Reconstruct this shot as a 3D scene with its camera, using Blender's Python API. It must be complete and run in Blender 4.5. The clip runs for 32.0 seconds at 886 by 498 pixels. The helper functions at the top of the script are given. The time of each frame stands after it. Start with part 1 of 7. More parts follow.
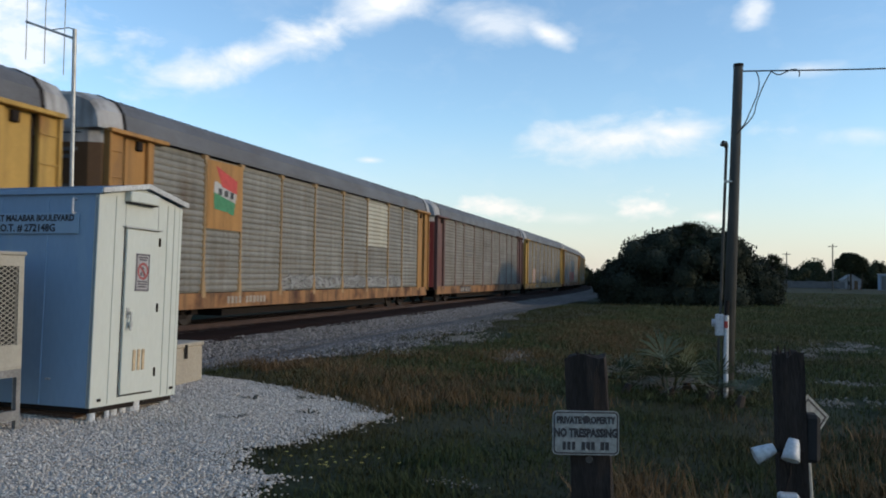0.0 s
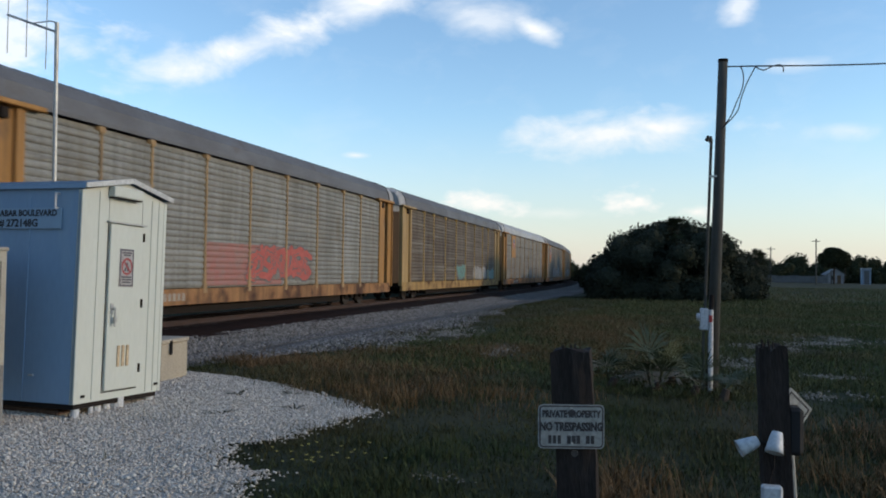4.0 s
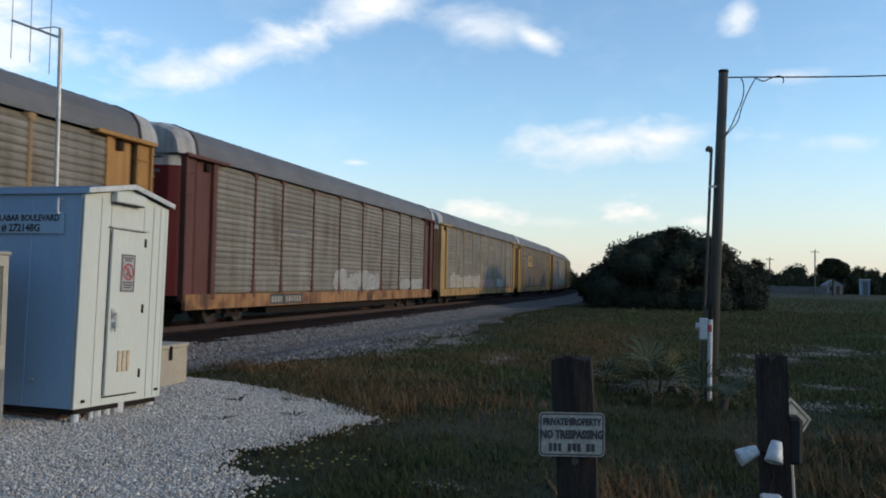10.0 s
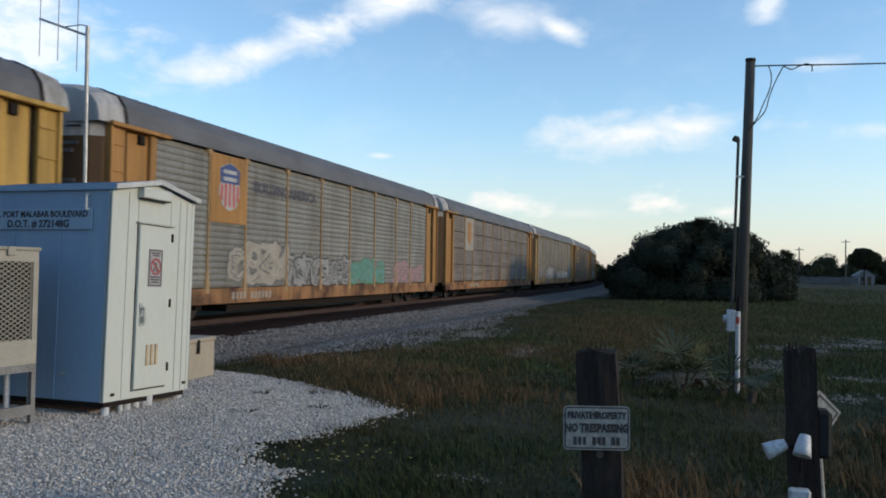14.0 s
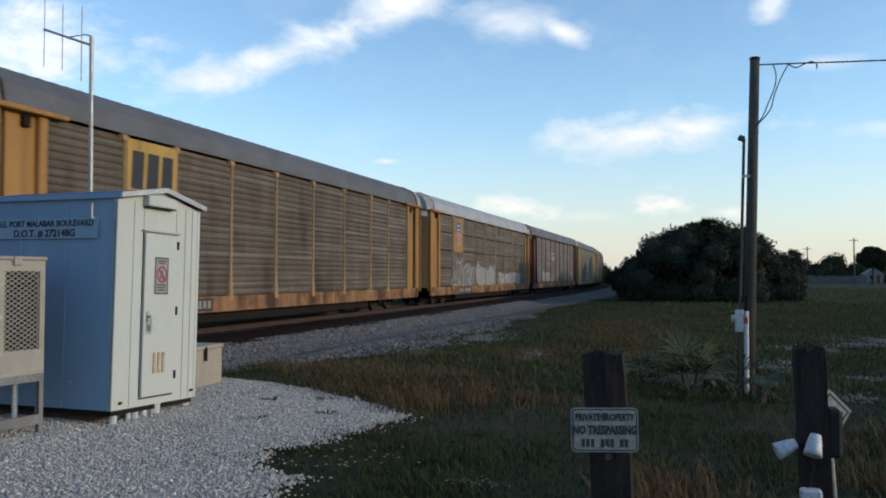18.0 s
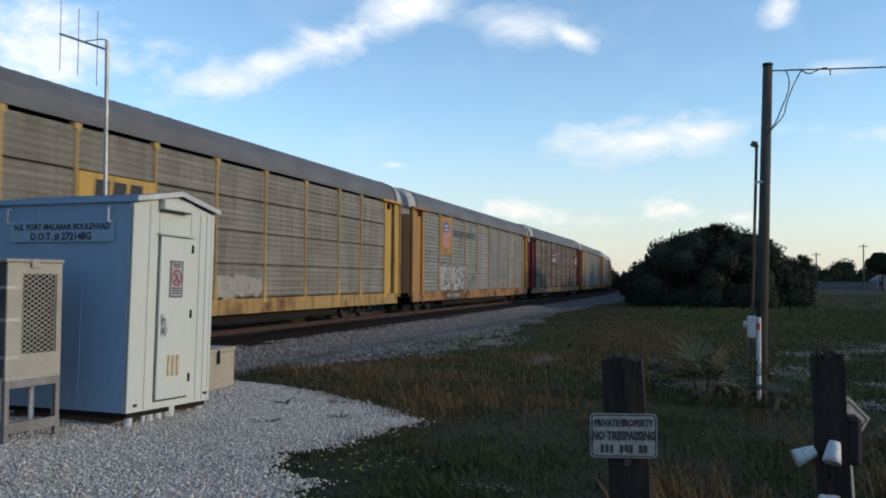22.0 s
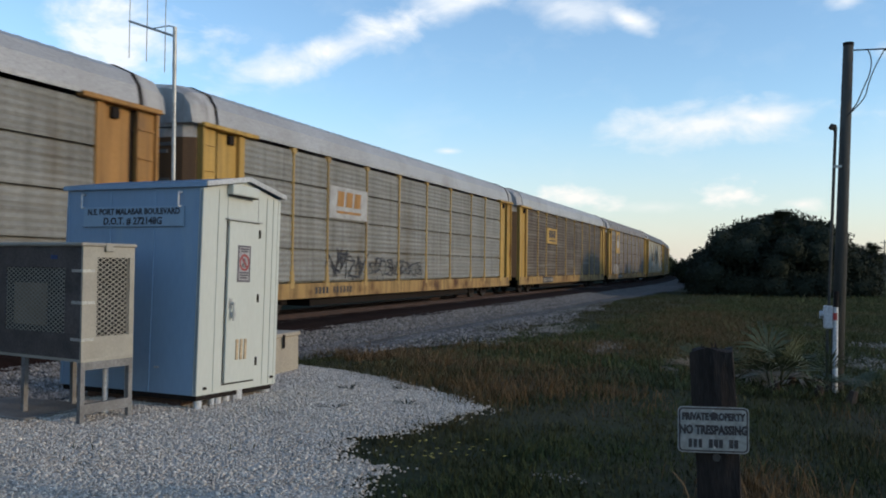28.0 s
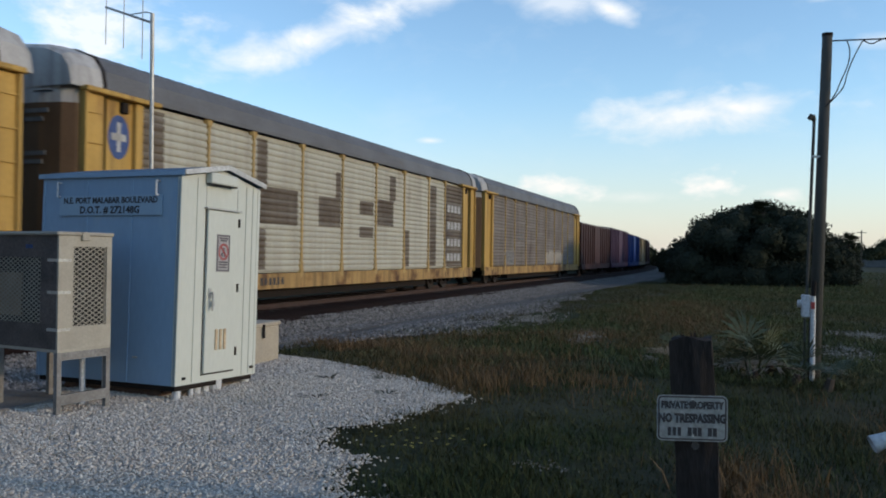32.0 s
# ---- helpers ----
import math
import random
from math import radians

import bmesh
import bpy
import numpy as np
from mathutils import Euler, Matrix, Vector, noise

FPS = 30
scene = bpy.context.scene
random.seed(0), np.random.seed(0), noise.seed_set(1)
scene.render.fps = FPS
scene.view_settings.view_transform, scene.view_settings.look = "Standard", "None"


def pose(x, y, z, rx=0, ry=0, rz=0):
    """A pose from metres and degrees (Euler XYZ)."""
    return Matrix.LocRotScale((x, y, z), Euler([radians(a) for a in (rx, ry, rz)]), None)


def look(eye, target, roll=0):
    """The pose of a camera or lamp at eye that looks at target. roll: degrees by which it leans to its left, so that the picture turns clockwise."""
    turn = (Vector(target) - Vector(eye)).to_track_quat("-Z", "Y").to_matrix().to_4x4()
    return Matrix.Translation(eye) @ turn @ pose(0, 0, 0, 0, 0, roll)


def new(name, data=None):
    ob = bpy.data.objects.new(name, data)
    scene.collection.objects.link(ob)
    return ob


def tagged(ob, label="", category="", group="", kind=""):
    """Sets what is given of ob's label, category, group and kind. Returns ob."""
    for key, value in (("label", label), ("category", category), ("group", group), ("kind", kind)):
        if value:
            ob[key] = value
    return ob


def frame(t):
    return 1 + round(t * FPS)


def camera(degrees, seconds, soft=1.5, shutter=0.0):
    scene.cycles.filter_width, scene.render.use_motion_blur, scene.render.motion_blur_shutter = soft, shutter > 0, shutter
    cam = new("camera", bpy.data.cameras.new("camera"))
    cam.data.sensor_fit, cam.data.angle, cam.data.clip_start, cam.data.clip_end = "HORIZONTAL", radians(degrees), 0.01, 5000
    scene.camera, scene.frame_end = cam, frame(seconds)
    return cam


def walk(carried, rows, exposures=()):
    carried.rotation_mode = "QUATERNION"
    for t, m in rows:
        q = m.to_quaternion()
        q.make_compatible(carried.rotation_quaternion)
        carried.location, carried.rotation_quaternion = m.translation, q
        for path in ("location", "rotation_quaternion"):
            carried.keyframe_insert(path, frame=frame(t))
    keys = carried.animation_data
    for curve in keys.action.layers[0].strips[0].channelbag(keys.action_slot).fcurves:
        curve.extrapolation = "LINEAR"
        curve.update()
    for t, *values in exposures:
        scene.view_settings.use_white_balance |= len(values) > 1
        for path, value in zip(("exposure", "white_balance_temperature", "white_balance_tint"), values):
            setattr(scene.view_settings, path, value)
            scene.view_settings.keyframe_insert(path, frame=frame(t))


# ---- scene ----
# World: y runs north along the straight track, x to the east, the camera stands at the origin.
cam = camera(56.5, 32.0, soft=1.9, shutter=0.15)
PATH = [
    (0.0, 0.000, -0.000, 1.600, 15.91, 1.86, -0.90),
    (0.5, 0.000, 0.001, 1.599, 15.56, 1.93, -0.76),
    (1.0, -0.000, -0.002, 1.599, 15.27, 1.91, -0.66),
    (1.5, 0.003, -0.002, 1.600, 15.29, 1.65, -0.79),
    (2.0, -0.007, 0.003, 1.601, 15.62, 1.49, -1.01),
    (2.5, 0.003, 0.005, 1.597, 15.46, 1.61, -1.00),
    (3.0, 0.004, 0.005, 1.596, 15.27, 1.67, -0.72),
    (3.5, 0.003, 0.009, 1.597, 15.07, 1.60, -0.74),
    (5.5, 0.002, -0.011, 1.588, 14.39, 1.33, -0.78),
    (6.0, 0.006, -0.007, 1.591, 12.14, -0.44, -0.57),
    (6.5, -0.006, -0.005, 1.588, 12.92, -0.18, -0.83),
    (7.0, -0.011, -0.010, 1.598, 14.61, 1.11, -0.88),
    (7.5, -0.008, -0.011, 1.592, 16.06, 1.46, 0.01),
    (8.0, 0.001, -0.010, 1.599, 15.31, 1.77, 0.16),
    (8.5, -0.001, -0.016, 1.597, 16.26, 1.59, 0.04),
    (9.0, -0.005, -0.016, 1.592, 16.74, 1.48, -0.09),
    (9.5, -0.004, -0.027, 1.597, 15.78, 2.16, -0.88),
    (10.0, -0.008, -0.028, 1.594, 14.89, 2.09, -1.23),
    (10.5, -0.006, -0.031, 1.601, 14.93, 1.64, -1.41),
    (11.0, -0.002, -0.009, 1.596, 15.56, 1.11, -1.34),
    (11.5, 0.006, -0.012, 1.604, 15.56, 1.23, -1.37),
    (12.0, 0.006, -0.015, 1.599, 15.48, 1.79, -1.95),
    (12.5, -0.001, -0.004, 1.594, 15.83, 1.70, -2.33),
    (13.0, 0.000, -0.004, 1.596, 16.72, 1.55, -1.57),
    (13.5, 0.005, -0.015, 1.603, 16.60, 1.43, -1.14),
    (14.0, 0.002, -0.018, 1.600, 16.65, 1.54, -0.91),
    (14.5, -0.002, -0.021, 1.601, 17.49, 1.45, -0.84),
    (16.5, 0.009, -0.007, 1.594, 16.85, 2.56, 0.32),
    (17.0, 0.001, -0.001, 1.592, 17.13, 2.07, 0.23),
    (17.5, 0.004, 0.006, 1.593, 17.29, 1.86, 0.02),
    (18.0, 0.008, 0.005, 1.592, 17.14, 1.85, -0.10),
    (18.5, 0.004, 0.000, 1.596, 17.25, 1.85, -0.38),
    (19.0, -0.000, -0.007, 1.592, 17.19, 1.67, -0.61),
    (19.5, 0.001, -0.012, 1.591, 17.13, 1.75, -0.59),
    (20.0, -0.002, -0.015, 1.594, 16.97, 1.85, -0.57),
    (20.5, -0.007, -0.014, 1.591, 16.87, 1.75, -0.66),
    (21.0, -0.018, -0.029, 1.603, 17.15, 1.90, -0.79),
    (21.5, -0.029, -0.034, 1.600, 17.69, 2.09, -0.71),
    (22.0, -0.051, -0.045, 1.600, 17.64, 2.12, -0.38),
    (22.5, -0.065, -0.033, 1.595, 18.59, 1.86, -0.24),
    (23.0, -0.035, 0.032, 1.581, 22.99, 1.86, -0.36),
    (23.5, -0.028, 0.045, 1.589, 22.04, 1.91, -1.11),
    (24.0, -0.096, 0.062, 1.590, 19.79, 2.10, -0.31),
    (24.5, -0.186, 0.034, 1.595, 18.89, 2.01, 0.02),
    (25.0, -0.237, 0.024, 1.595, 19.05, 0.85, 0.21),
    (25.5, -0.230, 0.023, 1.598, 19.40, 1.31, -0.16),
    (27.5, -0.231, 0.039, 1.594, 18.86, 1.18, -0.50),
    (28.0, -0.225, 0.021, 1.599, 21.40, 1.12, -0.75),
    (28.5, -0.223, 0.026, 1.596, 21.67, 0.18, -0.68),
    (29.0, -0.219, 0.031, 1.593, 20.82, -0.03, -1.00),
    (29.5, -0.217, 0.045, 1.588, 19.79, -0.06, -0.69),
    (30.0, -0.215, 0.044, 1.593, 19.85, -0.07, -0.88),
    (30.5, -0.210, 0.049, 1.589, 19.90, 0.13, -0.86),
    (31.0, -0.209, 0.046, 1.590, 19.95, 0.24, -0.67),
    (31.5, -0.217, 0.049, 1.594, 20.10, 0.26, -0.58),
    (32.0, -0.225, 0.049, 1.595, 20.13, 0.42, -0.75),
]
walk(cam, [(t, pose(x, y, z, 90 + pitch, roll, yaw)) for t, x, y, z, yaw, pitch, roll in PATH])

# ---- light ----
scene.view_settings.exposure = 0.0
SUN_AZ, SUN_EL = radians(86), radians(13)
wd = bpy.data.worlds.new("sky")
scene.world = wd
wd.use_nodes = True


def build_sky():
    nt = wd.node_tree
    nt.nodes.clear()
    N, L = nt.nodes.new, nt.links.new

    def math_node(op, a, b=None, c=None, clamp=False):
        n = N("ShaderNodeMath")
        n.operation, n.use_clamp = op, clamp
        for i, v in enumerate((a, b, c)):
            if v is None:
                continue
            if isinstance(v, (int, float)):
                n.inputs[i].default_value = v
            else:
                L(v, n.inputs[i])
        return n.outputs[0]

    out, bg = N("ShaderNodeOutputWorld"), N("ShaderNodeBackground")
    L(bg.outputs[0], out.inputs[0])
    sky = N("ShaderNodeTexSky")
    sky.sky_type, sky.sun_disc = "NISHITA", False
    sky.sun_elevation, sky.sun_rotation = SUN_EL, SUN_AZ
    sky.air_density, sky.dust_density, sky.ozone_density = 1.0, 0.2, 2.6
    coord = N("ShaderNodeTexCoord")
    sep = N("ShaderNodeSeparateXYZ")
    L(coord.outputs["Generated"], sep.inputs[0])
    ax = math_node("ARCTAN2", sep.outputs[0], sep.outputs[1])   # azimuth east of north
    el = math_node("ARCSINE", sep.outputs[2])
    # slow, wispy noise drawn out along the wind
    comb = N("ShaderNodeCombineXYZ")
    L(ax, comb.inputs[0]), L(math_node("MULTIPLY", el, 1.8), comb.inputs[1])
    wisp = N("ShaderNodeTexNoise")
    wisp.inputs["Scale"].default_value, wisp.inputs["Detail"].default_value = 11.0, 9.0
    wisp.inputs["Roughness"].default_value = 0.58
    wisp.inputs["Distortion"].default_value = 0.35
    L(comb.outputs[0], wisp.inputs["Vector"])
    bil = N("ShaderNodeTexNoise")
    bil.inputs["Scale"].default_value, bil.inputs["Detail"].default_value = 26.0, 6.0
    L(comb.outputs[0], bil.inputs["Vector"])
    nz = math_node("SUBTRACT", wisp.outputs[0], 0.5)
    nb = math_node("SUBTRACT", bil.outputs[0], 0.5)

    def bank(az, elev, ra, re, turn, wispy, billow, gain):
        """One cloud: an ellipse about (az, elev) in degrees, its rim broken by the noises."""
        c, s = math.cos(radians(turn)), math.sin(radians(turn))
        da, de = math_node("SUBTRACT", ax, radians(az)), math_node("SUBTRACT", el, radians(elev))
        u = math_node("DIVIDE", math_node("ADD", math_node("MULTIPLY", da, c), math_node("MULTIPLY", de, s)), radians(ra))
        v = math_node("DIVIDE", math_node("SUBTRACT", math_node("MULTIPLY", de, c), math_node("MULTIPLY", da, s)), radians(re))
        r = math_node("ADD", math_node("MULTIPLY", u, u), math_node("MULTIPLY", v, v))
        m = math_node("SUBTRACT", 1.0, math_node("SQRT", r))
        m = math_node("ADD", m, math_node("ADD", math_node("MULTIPLY", nz, wispy), math_node("MULTIPLY", nb, billow)))
        return math_node("MULTIPLY", math_node("POWER", math_node("MULTIPLY", m, 1.05, clamp=True), 1.3), gain, clamp=True)

    total = None
    for row in CLOUDS:
        b = bank(*row)
        total = b if total is None else math_node("MAXIMUM", total, b)
    # thin veil over the rest
    veil = math_node("MULTIPLY", math_node("MAXIMUM", math_node("ADD", nz, 0.0), 0.0), 0.35, clamp=True)
    total = math_node("MAXIMUM", total, veil)
    tint = N("ShaderNodeMix")
    tint.data_type = "RGBA"
    L(math_node("MULTIPLY_ADD", el, 4.0, -0.25, clamp=True), tint.inputs[0])
    tint.inputs[6].default_value = (*CLOUD_LOW, 1)
    tint.inputs[7].default_value = (*CLOUD_HIGH, 1)
    scaled = N("ShaderNodeMix")
    scaled.data_type, scaled.blend_type = "RGBA", "MULTIPLY"
    scaled.inputs[0].default_value = 1
    L(sky.outputs[0], scaled.inputs[6])
    scaled.inputs[7].default_value = (*SKY_GAIN, 1)
    # pale haze low over the horizon
    haze = N("ShaderNodeMix")
    haze.data_type = "RGBA"
    low = math_node("SUBTRACT", 1.0, math_node("DIVIDE", math_node("ABSOLUTE", el), radians(11)), clamp=True)
    L(math_node("MULTIPLY", math_node("POWER", low, 1.4), 0.8), haze.inputs[0])
    L(scaled.outputs[2], haze.inputs[6])
    haze.inputs[7].default_value = (*HAZE, 1)
    mix = N("ShaderNodeMix")
    mix.data_type = "RGBA"
    L(total, mix.inputs[0]), L(haze.outputs[2], mix.inputs[6]), L(tint.outputs[2], mix.inputs[7])
    L(mix.outputs[2], bg.inputs[0])
    bg.inputs[1].default_value = SKY_STRENGTH


HAZE = (2.78, 2.56, 2.58)
SKY_STRENGTH = 0.239
SKY_GAIN = (1.04, 1.06, 1.07)
CLOUD_LOW, CLOUD_HIGH = (4.3, 4.2, 4.0), (4.5, 4.6, 4.7)
# azimuth, elevation, half width, half height, turn (degrees), wisp, billow, gain
CLOUDS = [
    (-27.0, 15.4, 13.0, 1.6, 20, 2.4, 0.7, 0.95),
    (-20.2, 18.4, 6.0, 2.2, 20, 1.4, 0.5, 1.0),
    (-42.0, 14.2, 7.0, 3.0, -8, 3.4, 1.2, 0.8),
    (-12.0, 17.0, 5.0, 1.7, -6, 2.2, 0.6, 0.6),
    (-9.0, 16.5, 2.6, 1.0, -24, 1.2, 0.8, 1.0),
    (-3.4, 9.5, 9.0, 1.7, 3, 2.2, 0.8, 0.85),
    (-0.6, 9.9, 4.6, 1.2, 0, 1.2, 0.8, 1.0),
    (-12.2, 4.7, 3.0, 1.0, 0, 0.8, 3.2, 1.0),
    (-6.9, 4.1, 3.0, 0.55, 0, 1.0, 1.2, 0.4),
    (-2.4, 5.0, 2.2, 1.15, -12, 0.7, 3.2, 1.0),
    (2.1, 4.2, 1.5, 0.6, 0, 0.8, 2.0, 0.8),
    (4.6, 17.2, 1.5, 1.3, 30, 2.0, 1.2, 0.7),
    (-21.1, 7.9, 1.2, 0.3, 0, 0.8, 0.6, 0.7),
    (7.9, 13.4, 2.6, 0.7, 0, 2.0, 0.8, 0.5),
    (11.3, 9.1, 2.6, 0.8, 0, 2.0, 0.8, 0.45),
    (40.0, 16.0, 14.0, 3.0, 10, 3.0, 1.0, 0.7),
    (120.0, 20.0, 25.0, 4.0, -5, 3.0, 1.0, 0.5),
    (-120.0, 24.0, 25.0, 5.0, 8, 3.0, 1.0, 0.5),
]
build_sky()
sun = new("sun", bpy.data.lights.new("sun", "SUN"))
sun.data.energy, sun.data.angle, sun.data.color = 1.65, radians(4), (1.0, 0.77, 0.5)
sun.matrix_world = look((0, 0, 30), (-30 * math.sin(SUN_AZ) * math.cos(SUN_EL), -30 * math.cos(SUN_AZ) * math.cos(SUN_EL), 30 - 30 * math.sin(SUN_EL)))

# ---- materials ----
MATS = {}


def material(name, colour, rough=0.7, metal=0.0, second=None, scale=6.0, mix=0.5, stretch=(1, 1, 1), grain=40.0, bump=0.2,
             random_value=0.0, stain=None, stain_scale=1.0, stain_at=0.55, speck=0.35, world=False, spec=0.5, streak=0.0, island=0.0, bands=0.0):
    """Paint, metal, soil and the like: two tones by a slow noise, stains by a second one, fine grain in value and relief."""
    if name in MATS:
        return MATS[name]
    mat = bpy.data.materials.new(name)
    mat.use_nodes = True
    nt = mat.node_tree
    N, L = nt.nodes.new, nt.links.new
    bsdf = nt.nodes["Principled BSDF"]
    coord = N("ShaderNodeTexCoord")
    mapping = N("ShaderNodeMapping")
    mapping.inputs["Scale"].default_value = stretch
    vec = coord.outputs["Object"]
    if world:
        vec = N("ShaderNodeNewGeometry").outputs["Position"]
    info = N("ShaderNodeObjectInfo")
    shift = N("ShaderNodeVectorMath")
    shift.operation = "MULTIPLY_ADD"
    L(info.outputs["Random"], shift.inputs[0])
    shift.inputs[1].default_value = (0, 0, 0) if world else (37.0, 19.0, 11.0)
    L(vec, shift.inputs[2])
    L(shift.outputs[0], mapping.inputs[0])

    def noise_node(s, detail=4.0):
        n = N("ShaderNodeTexNoise")
        n.inputs["Scale"].default_value, n.inputs["Detail"].default_value = s, detail
        L(mapping.outputs[0], n.inputs["Vector"])
        return n.outputs[0]

    def ramp(fac, a, b):
        r = N("ShaderNodeMapRange")
        r.inputs["From Min"].default_value, r.inputs["From Max"].default_value = a, b
        L(fac, r.inputs[0])
        return r.outputs[0]

    def blend(fac, a, b, how="MIX"):
        m = N("ShaderNodeMix")
        m.data_type, m.blend_type = "RGBA", how
        for sock, v in ((0, fac), (6, a), (7, b)):
            if isinstance(v, (int, float)):
                m.inputs[sock].default_value = v
            elif isinstance(v, tuple):
                m.inputs[sock].default_value = (*v, 1)
            else:
                L(v, m.inputs[sock])
        return m.outputs[2]

    second = second or tuple(c * 0.7 for c in colour)
    slow = noise_node(scale)
    col = blend(ramp(slow, 0.5 - 0.25 * mix - 0.05, 0.5 + 0.25), colour, second)
    fine = noise_node(grain, 3.0)
    col = blend(speck, col, ramp(fine, 0.2, 0.8), "OVERLAY")
    if stain:
        col = blend(ramp(noise_node(stain_scale, 6.0), stain_at, stain_at + 0.16), col, stain)
    if streak:
        sm = N("ShaderNodeMapping")
        sm.inputs["Scale"].default_value = (5.0, 5.0, 0.22)
        L(shift.outputs[0], sm.inputs[0])
        sn = N("ShaderNodeTexNoise")
        sn.inputs["Scale"].default_value, sn.inputs["Detail"].default_value = 1.0, 5.0
        L(sm.outputs[0], sn.inputs["Vector"])
        dull = N("ShaderNodeMath")
        dull.operation = "MULTIPLY"
        L(ramp(sn.outputs[0], 0.46, 0.78), dull.inputs[0])
        dull.inputs[1].default_value = streak
        col = blend(dull.outputs[0], col, (0.055, 0.042, 0.034))
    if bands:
        # long level smears, uneven from ridge to ridge: dust, painted ridge highlights and groove shade
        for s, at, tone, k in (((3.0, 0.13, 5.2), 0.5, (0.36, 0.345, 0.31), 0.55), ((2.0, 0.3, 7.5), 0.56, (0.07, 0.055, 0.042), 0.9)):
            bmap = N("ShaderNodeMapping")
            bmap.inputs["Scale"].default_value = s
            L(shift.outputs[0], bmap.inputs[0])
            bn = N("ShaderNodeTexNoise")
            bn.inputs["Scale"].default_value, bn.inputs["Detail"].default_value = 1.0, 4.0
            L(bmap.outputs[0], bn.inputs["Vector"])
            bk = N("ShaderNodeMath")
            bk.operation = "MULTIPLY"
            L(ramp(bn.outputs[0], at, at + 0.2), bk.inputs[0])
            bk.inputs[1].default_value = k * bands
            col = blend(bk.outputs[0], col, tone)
    if island:
        geo = N("ShaderNodeNewGeometry")
        iv = N("ShaderNodeMapRange")
        iv.inputs["To Min"].default_value, iv.inputs["To Max"].default_value = 1 - island, 1 + island
        L(geo.outputs["Random Per Island"], iv.inputs[0])
        ih = N("ShaderNodeHueSaturation")
        L(iv.outputs[0], ih.inputs["Value"]), L(col, ih.inputs["Color"])
        col = ih.outputs[0]
    if random_value:
        v = N("ShaderNodeMapRange")
        v.inputs["To Min"].default_value, v.inputs["To Max"].default_value = 1 - random_value, 1 + random_value
        L(info.outputs["Random"], v.inputs[0])
        hsv = N("ShaderNodeHueSaturation")
        L(v.outputs[0], hsv.inputs["Value"]), L(col, hsv.inputs["Color"])
        col = hsv.outputs[0]
    L(col, bsdf.inputs["Base Color"])
    bsdf.inputs["Metallic"].default_value = metal
    bsdf.inputs["Specular IOR Level"].default_value = spec
    rr = N("ShaderNodeMapRange")
    rr.inputs["To Min"].default_value, rr.inputs["To Max"].default_value = max(rough - 0.12, 0.03), min(rough + 0.12, 1)
    L(slow, rr.inputs[0]), L(rr.outputs[0], bsdf.inputs["Roughness"])
    if bump:
        b = N("ShaderNodeBump")
        b.inputs["Strength"].default_value, b.inputs["Distance"].default_value = bump, 0.01
        L(fine, b.inputs["Height"]), L(b.outputs[0], bsdf.inputs["Normal"])
    MATS[name] = mat
    return mat


M_GRASS = material("grass_soil", (0.026, 0.035, 0.017), 0.95, second=(0.06, 0.048, 0.03), scale=0.27, grain=14.0, bump=1.0,
                   stain=(0.095, 0.078, 0.052), stain_scale=0.22, stain_at=0.6, world=True, spec=0.08)
M_WHITE_GRAVEL = material("white_limestone_gravel", (0.48, 0.43, 0.375), 0.9, second=(0.36, 0.32, 0.27), scale=2.2, grain=34.0, bump=1.0, stain=(0.3, 0.28, 0.25), stain_scale=0.9, stain_at=0.62, world=True, spec=0.08)
M_PEBBLE = material("white_pebble", (0.55, 0.498, 0.43), 0.85, second=(0.4, 0.365, 0.325), scale=9.0, grain=60, bump=0.3, world=True, spec=0.08, island=0.32)
M_BALLAST = material("grey_ballast", (0.135, 0.126, 0.118), 0.95, second=(0.08, 0.075, 0.07), scale=0.8, grain=22.0, speck=0.7, bump=1.0, stain=(0.175, 0.162, 0.145), stain_scale=0.35, stain_at=0.55, world=True, spec=0.08)
M_STONE = material("ballast_stone", (0.25, 0.235, 0.22), 0.9, second=(0.075, 0.07, 0.066), scale=7.0, grain=40, bump=0.3, world=True, spec=0.08, island=0.5)
M_SAND = material("pale_sand", (0.24, 0.228, 0.205), 0.95, second=(0.2, 0.185, 0.16), scale=1.6, grain=30, bump=0.4, world=True, spec=0.08)
M_RAIL = material("rusty_rail", (0.04, 0.018, 0.013), 0.8, 0.0, second=(0.026, 0.015, 0.012), scale=3, grain=40)
# rust brown taken near black to hold the shade beneath the cars
M_RUST_SHADE_BED = material("rust_stained_ballast", (0.022, 0.0095, 0.007), 0.95, second=(0.012, 0.007, 0.0055), scale=1.2, grain=14, bump=1.0, world=True, spec=0.08)
M_TIE = material("weathered_tie", (0.028, 0.02, 0.016), 0.9, second=(0.04, 0.03, 0.025), scale=3, stretch=(1, 6, 6), grain=30, bump=0.5)
M_ROOF = material("galvanised_roof", (0.125, 0.125, 0.13), 0.65, 0.1, second=(0.09, 0.088, 0.092), scale=0.6, stretch=(2, 1, 2), grain=25, stain=(0.1, 0.085, 0.075), stain_scale=0.8, stain_at=0.6)
M_ROOF_PALE = material("pale_galvanised_roof", (0.4, 0.39, 0.38), 0.55, 0.2, second=(0.32, 0.31, 0.3), scale=0.6, grain=25, stain=(0.25, 0.22, 0.2), stain_scale=0.8, stain_at=0.63)
M_ROOF_RUST = material("stained_roof", (0.25, 0.235, 0.23), 0.75, 0.05, second=(0.15, 0.13, 0.12), scale=1.3, stretch=(1, 3, 1), grain=25, stain=(0.055, 0.045, 0.04), stain_scale=1.0, stain_at=0.57, streak=0.5)
